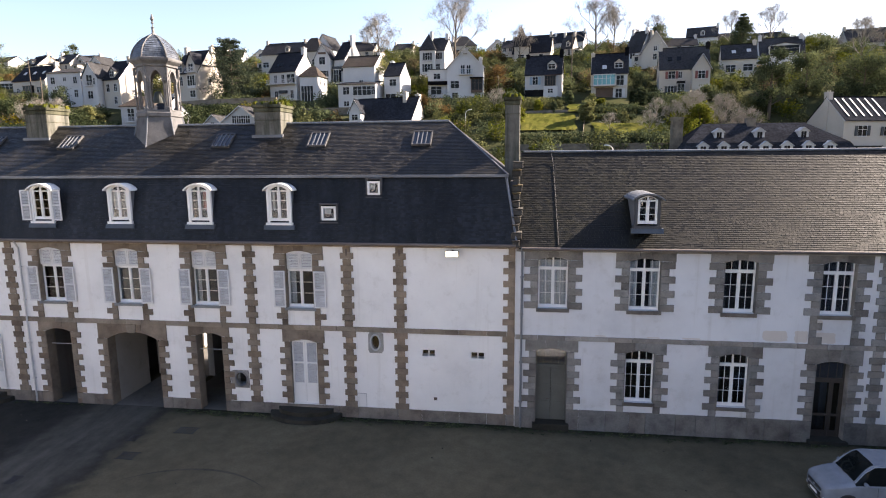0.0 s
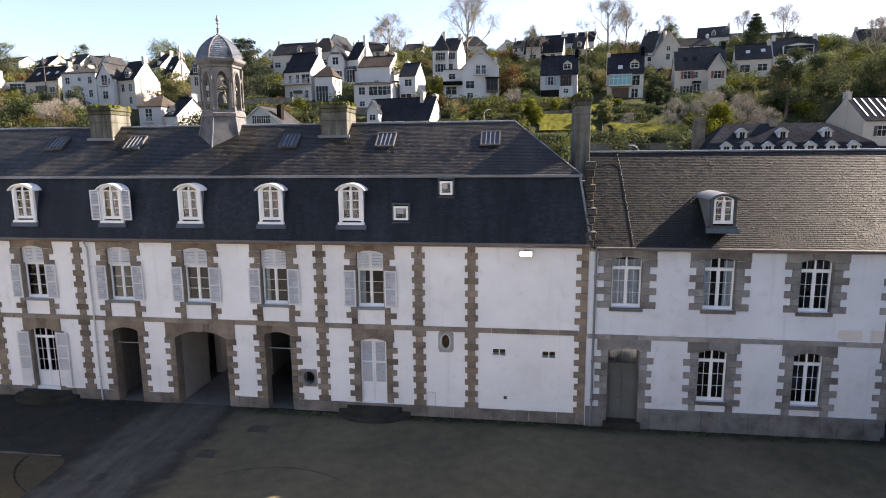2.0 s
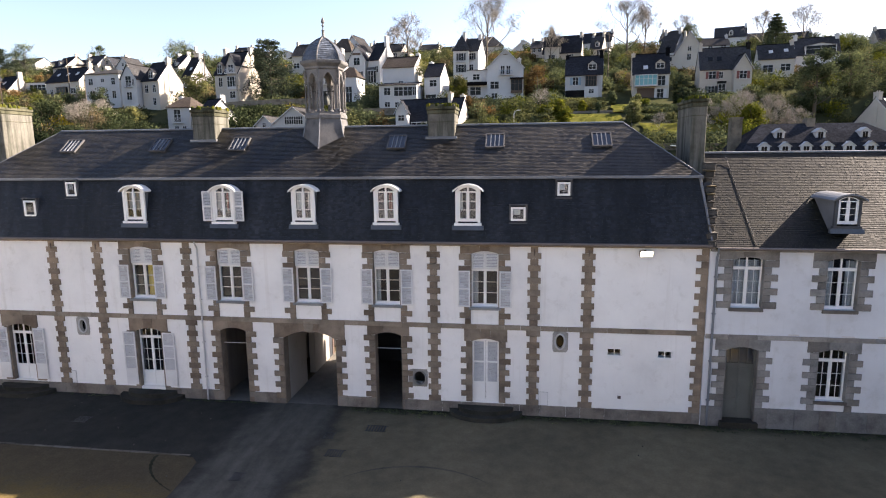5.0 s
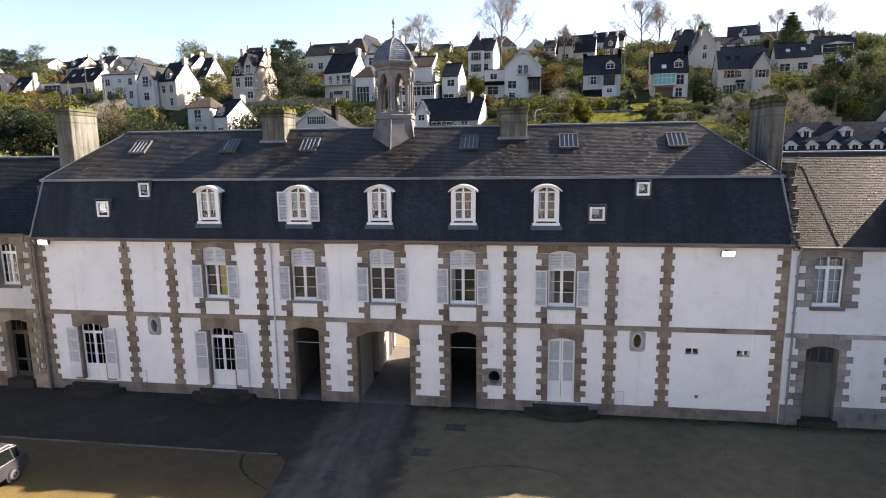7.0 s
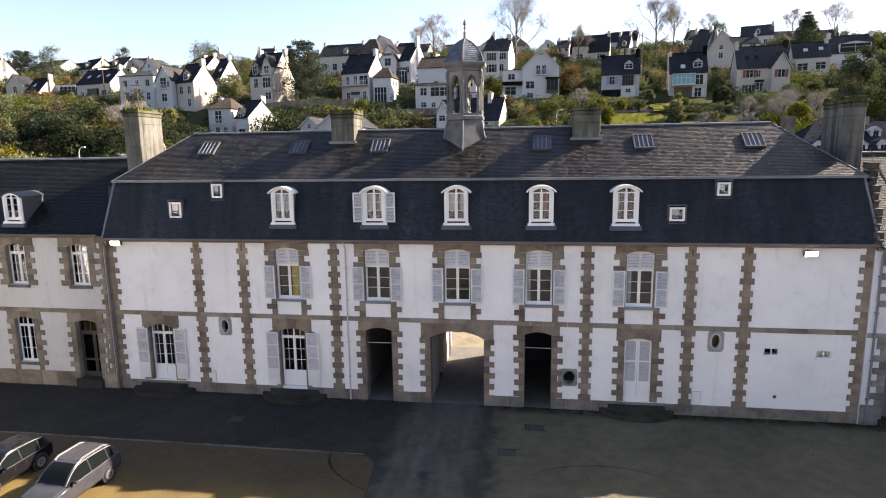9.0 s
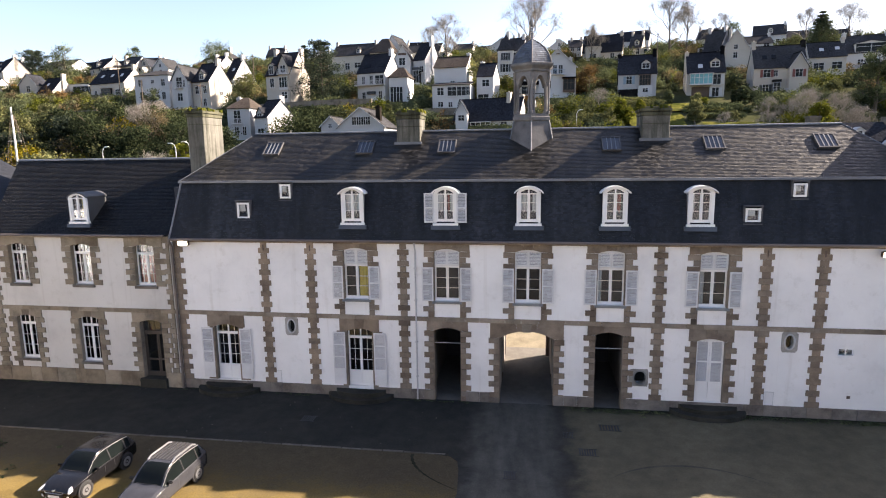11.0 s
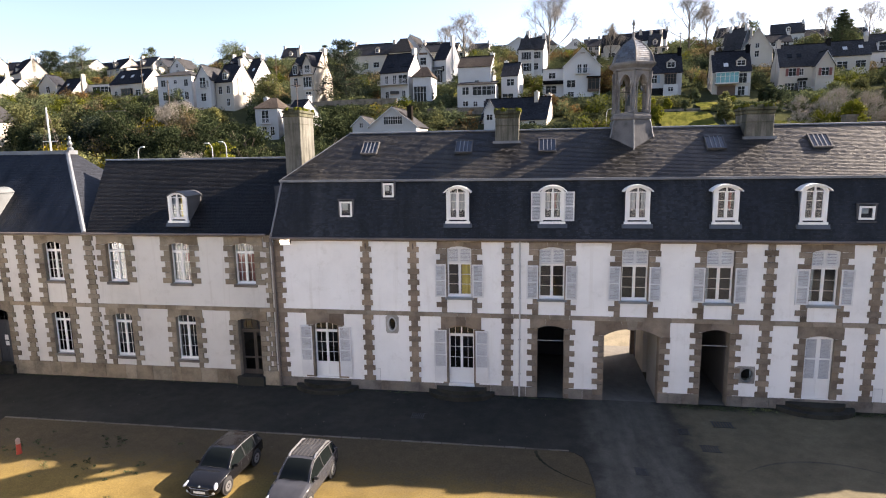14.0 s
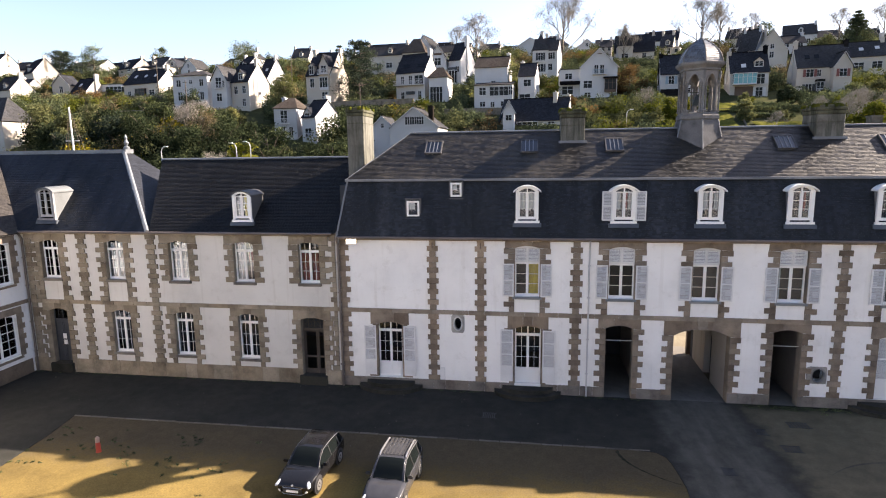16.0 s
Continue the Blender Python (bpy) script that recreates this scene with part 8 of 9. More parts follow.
rubble_wall(-70, -38, 108, 110, 1, 3.2)
rubble_wall(-128, -96, 112, 112, 1, 2.0)
rubble_wall(-30, -12, 106, 107, 1, 1.6)
rubble_wall(20, 33, 104, 105, 1, 0.5)
rubble_wall(31.5, 33.5, 88, 103, 1, 0.6)
rubble_wall(-150, -118, 138, 138, 1, 1.4)
rubble_wall(18, 46, 83, 83, 1, 1.2)


def lawn(x0, x1, y0, y1):
    bm = bmesh.new()
    n, m = 14, 8
    lr = random.Random(int(x0 * 7 + y0))
    g = [[bm.verts.new((x0 + (x1 - x0) * i / n + lr.uniform(-0.3, 0.3), y0 + (y1 - y0) * j / m + lr.uniform(-0.2, 0.2), hill_z(x0 + (x1 - x0) * i / n, y0 + (y1 - y0) * j / m) + 0.3 + 0.15 * lr.random())) for i in range(n + 1)] for j in range(m + 1)]
    for j in range(m):
        for i in range(n):
            bm.faces.new((g[j][i], g[j][i + 1], g[j + 1][i + 1], g[j + 1][i]))
    tagged(part("lawn", bm, LAWN), "rough sunlit yellow-green lawn terrace", "lawn", kind="structure")


lawn(20, 31, 92, 102)
lawn(34, 48.5, 87.5, 96)
lawn(-34, -26, 126, 138)
lawn(30, 42, 104, 110)
lawn(2, 14, 100, 108)


# ---- foliage ----
class Cloud:
    """Gathers leaves, as small bent cards, for one mesh."""

    def __init__(self, seed):
        self.r = np.random.RandomState(seed)
        self.v, self.n = [], 0

    def blob(self, c, rad, count, size, hollow=0.55, thin=0.55):
        r = self.r
        d = r.normal(size=(count, 3))
        d /= np.linalg.norm(d, axis=1)[:, None]
        k = hollow + (1 - hollow) * r.rand(count, 1) ** 0.6
        lump = 1 + 0.28 * np.sin(d[:, :1] * 5 + c[0]) * np.cos(d[:, 1:2] * 4 + c[1]) + 0.2 * np.sin(d[:, 2:] * 7 + c[0] + c[1])
        p = np.array(c) + d * k * lump * np.array(rad)
        u = r.normal(size=(count, 3))
        u /= np.linalg.norm(u, axis=1)[:, None]
        w = np.cross(u, d + 0.4 * r.normal(size=(count, 3)))
        w /= np.linalg.norm(w, axis=1)[:, None] + 1e-6
        s = size * (0.6 + 0.8 * r.rand(count, 1))
        quad = np.stack([p - u * s, p - w * s * thin, p + u * s, p + w * s * thin], 1)
        self.v.append(quad.reshape(-1, 3))
        self.n += count

    def mesh(self, name, mat):
        v = np.concatenate(self.v)
        me = bpy.data.meshes.new(name)
        me.from_pydata(v.tolist(), [], [(4 * i, 4 * i + 1, 4 * i + 2, 4 * i + 3) for i in range(self.n)])
        me.materials.append(mat)
        return me


def clear_of_houses(x, y, r):
    if 58 < y < 90 and abs(x + 9 + 0.984 * (y + 32)) < 6.5 + r * 0.5:
        return False  # open garden below the cream house
    for hx, hy, hw, hd in FOOT:
        if abs(x - hx) < hw / 2 + r * 0.7 and hy - r - 1.0 < y < hy + hd + r * 0.5:
            return False
    return True


def far_enough(x, y, r, h_):
    """Keeps tall growth from standing right before a house front."""
    for hx, hy, hw, hd in FOOT:
        if abs(x - hx) < hw / 2 + r * 0.6 and 0 < hy - y < 14 and h_ > 1.2 + (hy - y) * 0.28:
            return False
    return True


clouds = {"evergreen_scrub": (Cloud(1), EVERGREEN), "olive_scrub": (Cloud(2), OLIVE), "fresh_scrub": (Cloud(3), FRESH), "russet_scrub": (Cloud(4), RUSSET), "dry_scrub": (Cloud(5), DRY), "gorse_scrub": (Cloud(6), GORSE), "wood_scrub": (Cloud(7), WOODGREEN)}
frng = random.Random(23)
for k in range(6200):
    x, y = frng.uniform(-245, 150), frng.uniform(48, 215)
    if abs(x - 15) > 60 + (y + 30) * 1.02:
        continue
    dens = noise.noise((x * 0.045, y * 0.045, 3.0))
    wood = x < -36 and y < 112
    if wood:
        r = frng.uniform(1.8, 4.2)
        if dens < -0.55:
            continue
    elif 19 < x < 49 and 86.5 < y < 119:
        if frng.random() < 0.93:
            continue
        r = frng.uniform(0.6, 1.3)
    elif y < 112:
        r = frng.uniform(1.0, 2.6)
    else:
        r = frng.uniform(0.8, 2.5)
    ht = r * frng.uniform(0.8, 1.25)
    if wood:
        # the wood stays below the gardens above it
        room = 13.7 + 0.082 * (y + 32) - hill_z(x, y)
        if room < 1.6:
            r, ht = min(r, 1.3), min(ht, 0.9)
        else:
            ht = min(ht, room / 1.8)
    if not clear_of_houses(x, y, r) or not far_enough(x, y, r, ht * 1.8):
        continue
    if 44 < x < 71 and 60 < y < 82:
        continue
    z = hill_z(x, y)
    sp = noise.noise((x * 0.06 + 9, y * 0.06, 7.0)) + frng.uniform(-0.35, 0.35)
    if wood:
        kind = "wood_scrub" if sp < 0.22 else ("olive_scrub" if sp < 0.42 else ("gorse_scrub" if frng.random() < 0.25 else ("dry_scrub" if frng.random() < 0.6 else "fresh_scrub")))
    else:
        kind = "evergreen_scrub" if sp < -0.05 else ("olive_scrub" if sp < 0.22 else ("fresh_scrub" if sp < 0.36 else ("dry_scrub" if sp < 0.55 else "russet_scrub")))
    c, mt = clouds[kind]
    n = int(150 + 120 * r)
    c.blob((x, y, z + ht * 0.55), (r, r, ht), n, 0.17 + 0.025 * r, 0.3)
    if r > 2.4:
        c.blob((x + frng.uniform(-1, 1) * r * 0.6, y, z + ht * 1.15), (r * 0.6, r * 0.6, ht * 0.6), n // 2, 0.2, 0.3)
for name, (c, mt) in clouds.items():
    ob = new(name, c.mesh(name, mt))
    tagged(ob, {"evergreen_scrub": "dark evergreen shrubs covering the hillside", "olive_scrub": "olive-green scrub between the gardens", "fresh_scrub": "yellow-green bushes catching the sun", "russet_scrub": "russet winter shrubs in the gardens", "dry_scrub": "leafless brown brushwood", "gorse_scrub": "gorse in yellow flower", "wood_scrub": "dark undergrowth of the wood"}[name], "shrubs", kind="stuff")


def limb(bm, p, d, length, r, depth, rg, spread=0.6, up=0.25, n=5, tips=None):
    """A branch that forks again and again, thinner each time."""
    pts = [p]
    q = p.copy()
    dd = d.copy()
    for _ in range(3):
        dd = (dd + Vector((rg.uniform(-1, 1), rg.uniform(-1, 1), rg.uniform(-0.3, 0.6))) * 0.13).normalized()
        q = q + dd * length / 3
        pts.append(q.copy())
    tube(bm, pts, max(r, 0.018), n, max(r * 0.62, 0.014))
    if depth == 0:
        if tips is not None:
            tips.append(q.copy())
        return
    for k in range(rg.choice((2, 3, 3))):
        ax = Vector((rg.uniform(-1, 1), rg.uniform(-1, 1), rg.uniform(-0.5, 1))) * spread
        nd = (dd + ax + Vector((0, 0, up))).normalized()
        s = pts[-1] if k < 2 else pts[2]
        limb(bm, s, nd, length * rg.uniform(0.62, 0.82), r * 0.6, depth - 1, rg, spread, up, 4 if depth > 2 else 3, tips)


def bare_tree(x, y, height, seed, label="tall leafless winter tree on the skyline", spread=0.55, width=1.0):
    rg = random.Random(seed)
    z = hill_z(x, y) - 0.3
    ob = thing("tree", label, "tree", (x, y, z), "bare trees")
    bm = bmesh.new()
    lean = rg.uniform(-0.04, 0.04) * height
    tube(bm, [(0, 0, 0), (lean * 0.2, 0, height * 0.2), (lean * 0.5, 0.1, height * 0.45), (lean, 0, height * 0.72)], height * 0.02, 8, height * 0.006)
    part("trunk", bm, BARK, ob)
    bm = bmesh.new()
    tips = []
    for k in range(9):
        a = k * 2.4 + rg.uniform(-0.3, 0.3)
        f = 0.2 + 0.058 * k
        out = (1.0 - 0.07 * k) * width
        limb(bm, Vector((lean * f, 0, height * f)), Vector((math.cos(a) * out, math.sin(a) * out, 1)).normalized(), height * (0.235 - 0.013 * k), height * 0.0085, 3, rg, spread * 1.15, 0.10, 5, tips)
    cr = part("crown", bm, TWIG, ob)
    c = Cloud(seed + 500)
    for p in tips:
        c.blob((p[0], p[1], p[2] + height * 0.01), (height * 0.10, height * 0.10, height * 0.09), 24, height * 0.045, 0.0, 0.02)
    tw = new("twig_haze", c.mesh("twig_haze", TWIG))
    tw.parent = cr
    return ob


def leafy_tree(x, y, height, width, mat, seed, label, z=None, dense=700, base=0.05, size=0.2):
    rg = random.Random(seed)
    z = (hill_z(x, y) if z is None else z) - 0.2
    ob = thing("tree", label, "tree", (x, y, z))
    bm = bmesh.new()
    tips = []
    tube(bm, [(0, 0, 0), (0.1, 0.05, height * 0.4), (0, 0, height * 0.8)], height * 0.028, 8, height * 0.008)
    for k in range(9):
        a = k * 2.4
        hz = height * (0.2 + 0.07 * k)
        limb(bm, Vector((0, 0, hz)), Vector((math.cos(a), math.sin(a), 0.45)).normalized(), width * 0.28, height * 0.008, 1, rg, 0.6, 0.2, 5, tips)
    part("trunk", bm, BARK, ob)
    c = Cloud(seed)
    for k in range(32):
        a = rg.uniform(0, 6.28)
        f = rg.random()
        hz = height * (base + (0.95 - base) * f)
        rr = width * 0.5 * math.sqrt(max(0.03, 1 - ((f - 0.42) / 0.62) ** 2)) * rg.uniform(0.35, 0.85)
        s = width * rg.uniform(0.15, 0.27)
        c.blob((math.cos(a) * rr, math.sin(a) * rr, hz), (s, s, s * 0.75), dense * 4 // 32, size, 0.2)
    cr = new("crown", c.mesh("crown", mat))
    cr.parent = ob
    return ob


def conifer(x, y, height, width, mat, seed, label, flat=False):
    rg = random.Random(seed)
    z = hill_z(x, y) - 0.3
    ob = thing("conifer", label, "tree", (x, y, z))
    bm = bmesh.new()
    tube(bm, [(0, 0, 0), (0.05, 0, height * 0.5), (0, 0, height * 0.97)], height * 0.025, 8, 0.04)
    c = Cloud(seed)
    tiers = 13
    for t in range(tiers):
        f = (t + 0.5) / tiers
        hz = height * (0.1 + 0.88 * f)
        if flat:
            rr = width * 0.5 * (1 - 0.55 * f ** 2.2) * (0.7 + 0.3 * math.sin(t * 2.1))
        else:
            rr = width * 0.5 * (1 - f) ** 0.8 + 0.2
        n = 7 if flat else 8
        for k in range(n):
            a = 6.283 * k / n + t * 0.8 + rg.uniform(-0.25, 0.25)
            L = rr * rg.uniform(0.7, 1.1)
            tip = Vector((math.cos(a) * L, math.sin(a) * L, hz + (0.1 if flat else -0.12) * L))
            tube(bm, [(0, 0, hz), tip * 0.5 + Vector((0, 0, hz * 0.5 + 0.1)), tip], 0.07, 4, 0.02)
            for q in (0.45, 0.75, 1.0):
                p = Vector((0, 0, hz)).lerp(tip, q)
                c.blob((p.x, p.y, p.z), (0.24 * rr + 0.3, 0.24 * rr + 0.3, 0.16 * rr + 0.18), 60, 0.17, 0.1)
    part("trunk", bm, BARK, ob)
    cr = new("crown", c.mesh("crown", mat))
    cr.parent = ob
    return ob


bare_tree(-29.5, 180, 17, 1)
bare_tree(-1.3, 162, 23, 2, width=1.2)
bare_tree(43, 172, 21, 3, width=1.3)
bare_tree(49, 176, 16, 33)
bare_tree(95, 172, 15, 4)
bare_tree(86, 180, 13, 44)
bare_tree(110, 150, 14, 45)
bare_tree(14.5, 104, 6, 5, "rounded leafless garden tree", 0.8, 1.7)
bare_tree(53, 96, 7.5, 6, "broad leafless brushy tree", 0.8, 1.8)
bare_tree(59, 97, 8.5, 7, "broad leafless brushy tree", 0.8, 1.8)
bare_tree(-85, 97, 8, 8, "brown leafless tree above the wood", 0.7, 1.4)
bare_tree(-30, 188, 9, 9)
bare_tree(44, 90, 5, 12, "small leafless fruit tree", 0.8, 1.6)
bare_tree(37, 92, 4, 13, "small leafless fruit tree", 0.8, 1.6)
bare_tree(-62, 60, 11, 14, "pale leafless tree behind the roof", 0.6, 1.0)
conifer(-53.5, 119, 16.5, 15, CEDAR, 21, "large dark cedar among the houses", True)
conifer(-66, 140, 14, 7, EVERGREEN, 22, "dark pointed conifer behind the houses")
conifer(85.4, 168, 14, 11, EVERGREEN, 23, "tall dark fir on the skyline")
conifer(-200, 190, 11, 18, CEDAR, 24, "spreading dark cedar on the skyline", True)
leafy_tree(-175, 176, 13, 11, EVERGREEN, 25, "dark round evergreen tree on the hill", dense=1500)
leafy_tree(-163, 200, 10, 8, EVERGREEN, 26, "dark evergreen tree on the skyline", dense=1000)
leafy_tree(-122, 192, 10, 14, EVERGREEN, 27, "dark evergreen tree on the skyline", dense=1400)
leafy_tree(73, 111, 15, 8.5, EVERGREEN, 28, "tall ivy-dark evergreen tree", dense=2200)
leafy_tree(83, 118, 9, 10, EVERGREEN, 29, "dark evergreen tree on the slope", dense=1500)
leafy_tree(95, 118, 8.5, 11, EVERGREEN, 30, "dark evergreen tree on the slope", dense=1500)
leafy_tree(63, 178, 10, 8, EVERGREEN, 31, "dark round evergreen on the skyline", dense=1200)
leafy_tree(-60, 66, 11, 5.5, FRESH, 32, "yellow-green bushy tree behind the roof", dense=1500)
leafy_tree(53, 90, 6, 5, FRESH, 34, "yellow-green bush on the slope", dense=900)
leafy_tree(18.8, 97, 5, 4.2, FRESH, 35, "yellow-green bush on the slope", dense=900)
leafy_tree(-1.5, 104, 4.5, 4.5, RUSSET, 36, "golden autumn bush beside a house", dense=800)
leafy_tree(33.2, 98, 4.2, 3.2, OLIVE, 37, "clipped round green garden bush", dense=700)
leafy_tree(-17, 124, 9, 10, OLIVE, 38, "olive-green tree in a garden", dense=1300)
leafy_tree(14, 124, 7, 8, RUSSET, 39, "russet leafy tree in a garden", dense=1000)
leafy_tree(-98, 114, 7, 6, EVERGREEN, 40, "dark round tree in a garden", dense=900)
leafy_tree(-76, 122, 9, 7, OLIVE, 41, "olive leafy tree in a garden", dense=1000)
leafy_tree(-108, 66, 9, 10, OLIVE, 42, "olive-green tree behind the roof", dense=1300)
leafy_tree(-95, 70, 8, 9, GORSE, 43, "yellowing bush behind the roof", dense=1000)

# crowns of the wood below the western houses
wrng = random.Random(61)
WOOD = (("dark evergreen tree in the wood below the houses", WOODGREEN), ("olive-green tree in the wood below the houses", OLIVE), ("dark cedar-green tree in the wood", CEDAR))
done = []
for k in range(400):
    x, y = wrng.uniform(-165, -38), wrng.uniform(62, 110)
    w = wrng.uniform(6, 11)
    if len(done) >= 34 or not clear_of_houses(x, y, w * 0.5) or any(math.hypot(x - p[0], y - p[1]) < 8.5 for p in done) or not far_enough(x, y, w * 0.5, w * 0.9):
        continue
    if abs(x + 8) > 40 + (y + 30) * 0.95:
        continue
    room = 13.7 + 0.08 * (y + 32) - hill_z(x, y)
    if room < 3.5 or (x > -74 and y > 72):
        continue
    w = min(w, room * 1.15)
    done.append((x, y))
    lb_, mt_ = WOOD[wrng.choice((0, 0, 0, 1, 2))]
    leafy_tree(x, y, w * wrng.uniform(0.85, 1.25), w, mt_, 300 + k, lb_, dense=1500, size=0.22)
leafy_tree(-86, 80, 10, 13, WOODGREEN, 801, "broad dark evergreen thicket in the wood", dense=2600)
leafy_tree(-92, 83, 9, 10, WOODGREEN, 802, "broad dark evergreen thicket in the wood", dense=2000)
leafy_tree(-87, 86, 7.5, 7, GORSE, 803, "gorse in yellow flower above the wood", dense=1200)
leafy_tree(-110, 86, 8, 7, WOODGREEN, 804, "tall dark evergreen tree in the wood", dense=2000)
leafy_tree(-106, 80, 10.5, 7, OLIVE, 805, "pale olive tree catching the sun", dense=1600)
leafy_tree(-71, 80, 8.5, 9, WOODGREEN, 806, "dark evergreen tree below the white houses", dense=1800)
leafy_tree(-78.5, 85, 10, 8, DRY, 807, "brown leafless bushy tree in the wood", dense=1500, size=0.12)
bare_tree(-83, 88, 10.5, 15, "brown leafless tree above the wood", 0.8, 1.5)
bare_tree(-86, 92, 9, 16, "brown leafless tree above the wood", 0.8, 1.5)
bare_tree(-48, 60, 8, 17, "pale leafless tree behind the roof", 0.7, 1.2)
bare_tree(19, 172, 11, 18)
bare_tree(-40, 205, 12, 19)
bare_tree(66, 200, 12, 20)


def hedge(x0, x1, y, h, seed, mat=EVERGREEN):
    c = Cloud(seed)
    n = max(2, int((x1 - x0) / 0.9))
    for i in range(n):
        x = x0 + (x1 - x0) * (i + 0.5) / n
        c.blob((x, y, hill_z(x, y) + h * 0.45), (0.75, 0.7, h * 0.55), 260, 0.15, 0.45)
    tagged(new("hedge", c.mesh("hedge", mat)), "dense dark clipped garden hedge", "hedge", "garden hedges")


hedge(18, 46, 85.3, 2.6, 401)
hedge(45.5, 49.5, 113, 2.8, 402)
hedge(20, 29, 108, 2.0, 403, OLIVE)
hedge(32, 46, 103.5, 1.6, 404)
hedge(2, 16, 98, 2.0, 405, OLIVE)
hedge(-12, 4, 92, 2.4, 406)
hedge(-36, -24, 102, 1.8, 407)
hedge(48, 58, 104, 2.2, 408)
hedge(34.5, 45, 107.5, 1.3, 409)
hedge(34, 43, 99.5, 1.1, 410)
hedge(19, 29.5, 113.5, 1.3, 411, OLIVE)
for k, (x, y, h_, w_, mt_) in enumerate(((23.6, 106.5, 2.3, 2.0, FRESH), (26.9, 105, 2.4, 1.5, EVERGREEN), (34.6, 104.5, 4.0, 2.6, OLIVE), (37.2, 108.5, 2.0, 2.4, FRESH), (44.6, 110.5, 3.8, 2.0, EVERGREEN), (46.4, 111.5, 4.2, 2.4, EVERGREEN), (30.5, 112, 3.0, 2.2, EVERGREEN), (40.5, 98, 2.0, 2.6, OLIVE))):
    leafy_tree(x, y, h_, w_, mt_, 740 + k, "clipped garden bush on the terraced lawn", dense=600)
for x, y, zt in ((-91, 100, 31.2), (-111.5, 120, 39.4), (-74.8, 125, 40.2), (33.1, 140, 44.2)):
    pole_ = thing("telephone_pole", "weathered wooden telephone pole on the slope", "pole", (x, y, 0), "telephone poles")
    bm = bmesh.new()
    tube(bm, [(0, 0, hill_z(x, y) - 0.5), (0.05, 0, zt)], 0.16, 7, 0.1)
    part("post", bm, BARK, pole_)
    bm = bmesh.new()
    box(bm, -0.5, 0.5, -0.16, -0.1, zt - 0.6, zt - 0.48)
    part("crossarm", bm, BARK, pole_)

for k, (x, y, h_) in enumerate(((49.5, 93, 6), (56, 93, 6.5), (61.5, 95, 6), (47, 98, 5), (65, 100, 7), (63, 92, 5.5), (55, 101, 6.5))):
    bare_tree(x, y, h_, 700 + k, "tangled leafless grey brush on the slope", 0.9, 1.9)
for k, (x, y) in enumerate(((60, 108), (64, 113), (67, 117), (62, 117), (57, 110), (69, 107))):
    leafy_tree(x, y, 3.2 + 0.3 * (k % 3), 4.6, (OLIVE, EVERGREEN)[k % 2], 720 + k, "low dense green bush on the slope", dense=500)

# boat mast, lamp posts
mast = thing("boat_mast", "white boat mast with rigging behind the roofs", "mast", (-90.8, 63, 0))
bm = bmesh.new()
tube(bm, [(0, 0, 3), (0, 0, 22.4)], 0.22, 8, 0.14)
part("pole", bm, WHITE, mast)
bm = bmesh.new()
tube(bm, [(-1.4, 0, 16.5), (1.4, 0, 16.5)], 0.06, 6)
part("spreader", bm, WHITE, mast)
for dx in (-3.2, -2.0, 3.0, 4.4):
    bm = bmesh.new()
    tube(bm, [(0, 0, 22.2), (dx * 0.4, 0, 16.5), (dx, 0, 6)], 0.025, 4)
    part("stay", bm, IRON, mast)
for x, y, z, s in ((-73, 62, 15.2, -1), (-58, 60, 15.6, 1), (-55.5, 60, 15.8, 1), (33.2, 60, 14.0, 1), (9, 92, 21.5, -1)):
    lp = thing("street_lamp", "slim grey street lamp with a bent arm", "street lamp", (x, y, 0), "street lamps")
    bm = bmesh.new()
    tube(bm, [(0, 0, hill_z(x, y) - 0.3), (0, 0, z - 0.8), (-0.25 * s, 0, z - 0.2), (-0.9 * s, 0, z)], 0.09, 6, 0.06)
    part("pole", bm, PIPE, lp)
    bm = bmesh.new()
    box(bm, -0.9 * s - 0.35, -0.9 * s + 0.35, -0.14, 0.14, z - 0.06, z + 0.08)
    part("head", bm, WHITE, lp)


# ---- cars in the courtyard ----
def paint(name, col, rough=0.25, metal=0.5):
    m, n, l, b = mat_base(name, rough, 0.5)
    p = n.new("ShaderNodeTexCoord").outputs["Object"]
    dust = noise_node(n, l, p, 2.5, 5)
    l.new(ramp(n, l, dust, [(0.3, tuple(c * 0.85 for c in col)), (0.7, tuple(min(1, c * 1.1) for c in col))]), b.inputs["Base Color"])
    b.inputs["Metallic"].default_value = metal
    b.inputs["Specular IOR Level"].default_value = 0.4
    return m


CAR_DARK = paint("car_black", (0.008, 0.008, 0.009), 0.12, 0.0)
CAR_SILVER = paint("car_silver", (0.20, 0.225, 0.26), 0.2, 0.0)
CAR_GREY = paint("car_steel", (0.038, 0.039, 0.044), 0.16, 0.0)
CAR_WHITE = paint("car_white", (0.75, 0.75, 0.74), 0.3, 0.0)
CAR_GLASS = m_plain("car_glass", (0.006, 0.008, 0.008), 0.03, 0.1, 1, 0.12)
TYRE = m_plain("tyre_rubber", (0.02, 0.02, 0.02), 0.85, 0.2, 4)
ALLOY = m_plain("alloy_rim", (0.45, 0.45, 0.46), 0.3, 0.1, 4, 0.5, 0.8)
LENS = m_plain("head_lamp_lens", (0.55, 0.57, 0.60), 0.1, 0.1, 2, 0.7)
TAIL = m_plain("tail_lamp_lens", (0.30, 0.02, 0.02), 0.15, 0.1, 2, 0.6)
PLASTIC = m_plain("black_plastic", (0.03, 0.03, 0.032), 0.6, 0.2, 3)
PLATE = m_plain("number_plate", (0.7, 0.7, 0.68), 0.5, 0.05, 3)


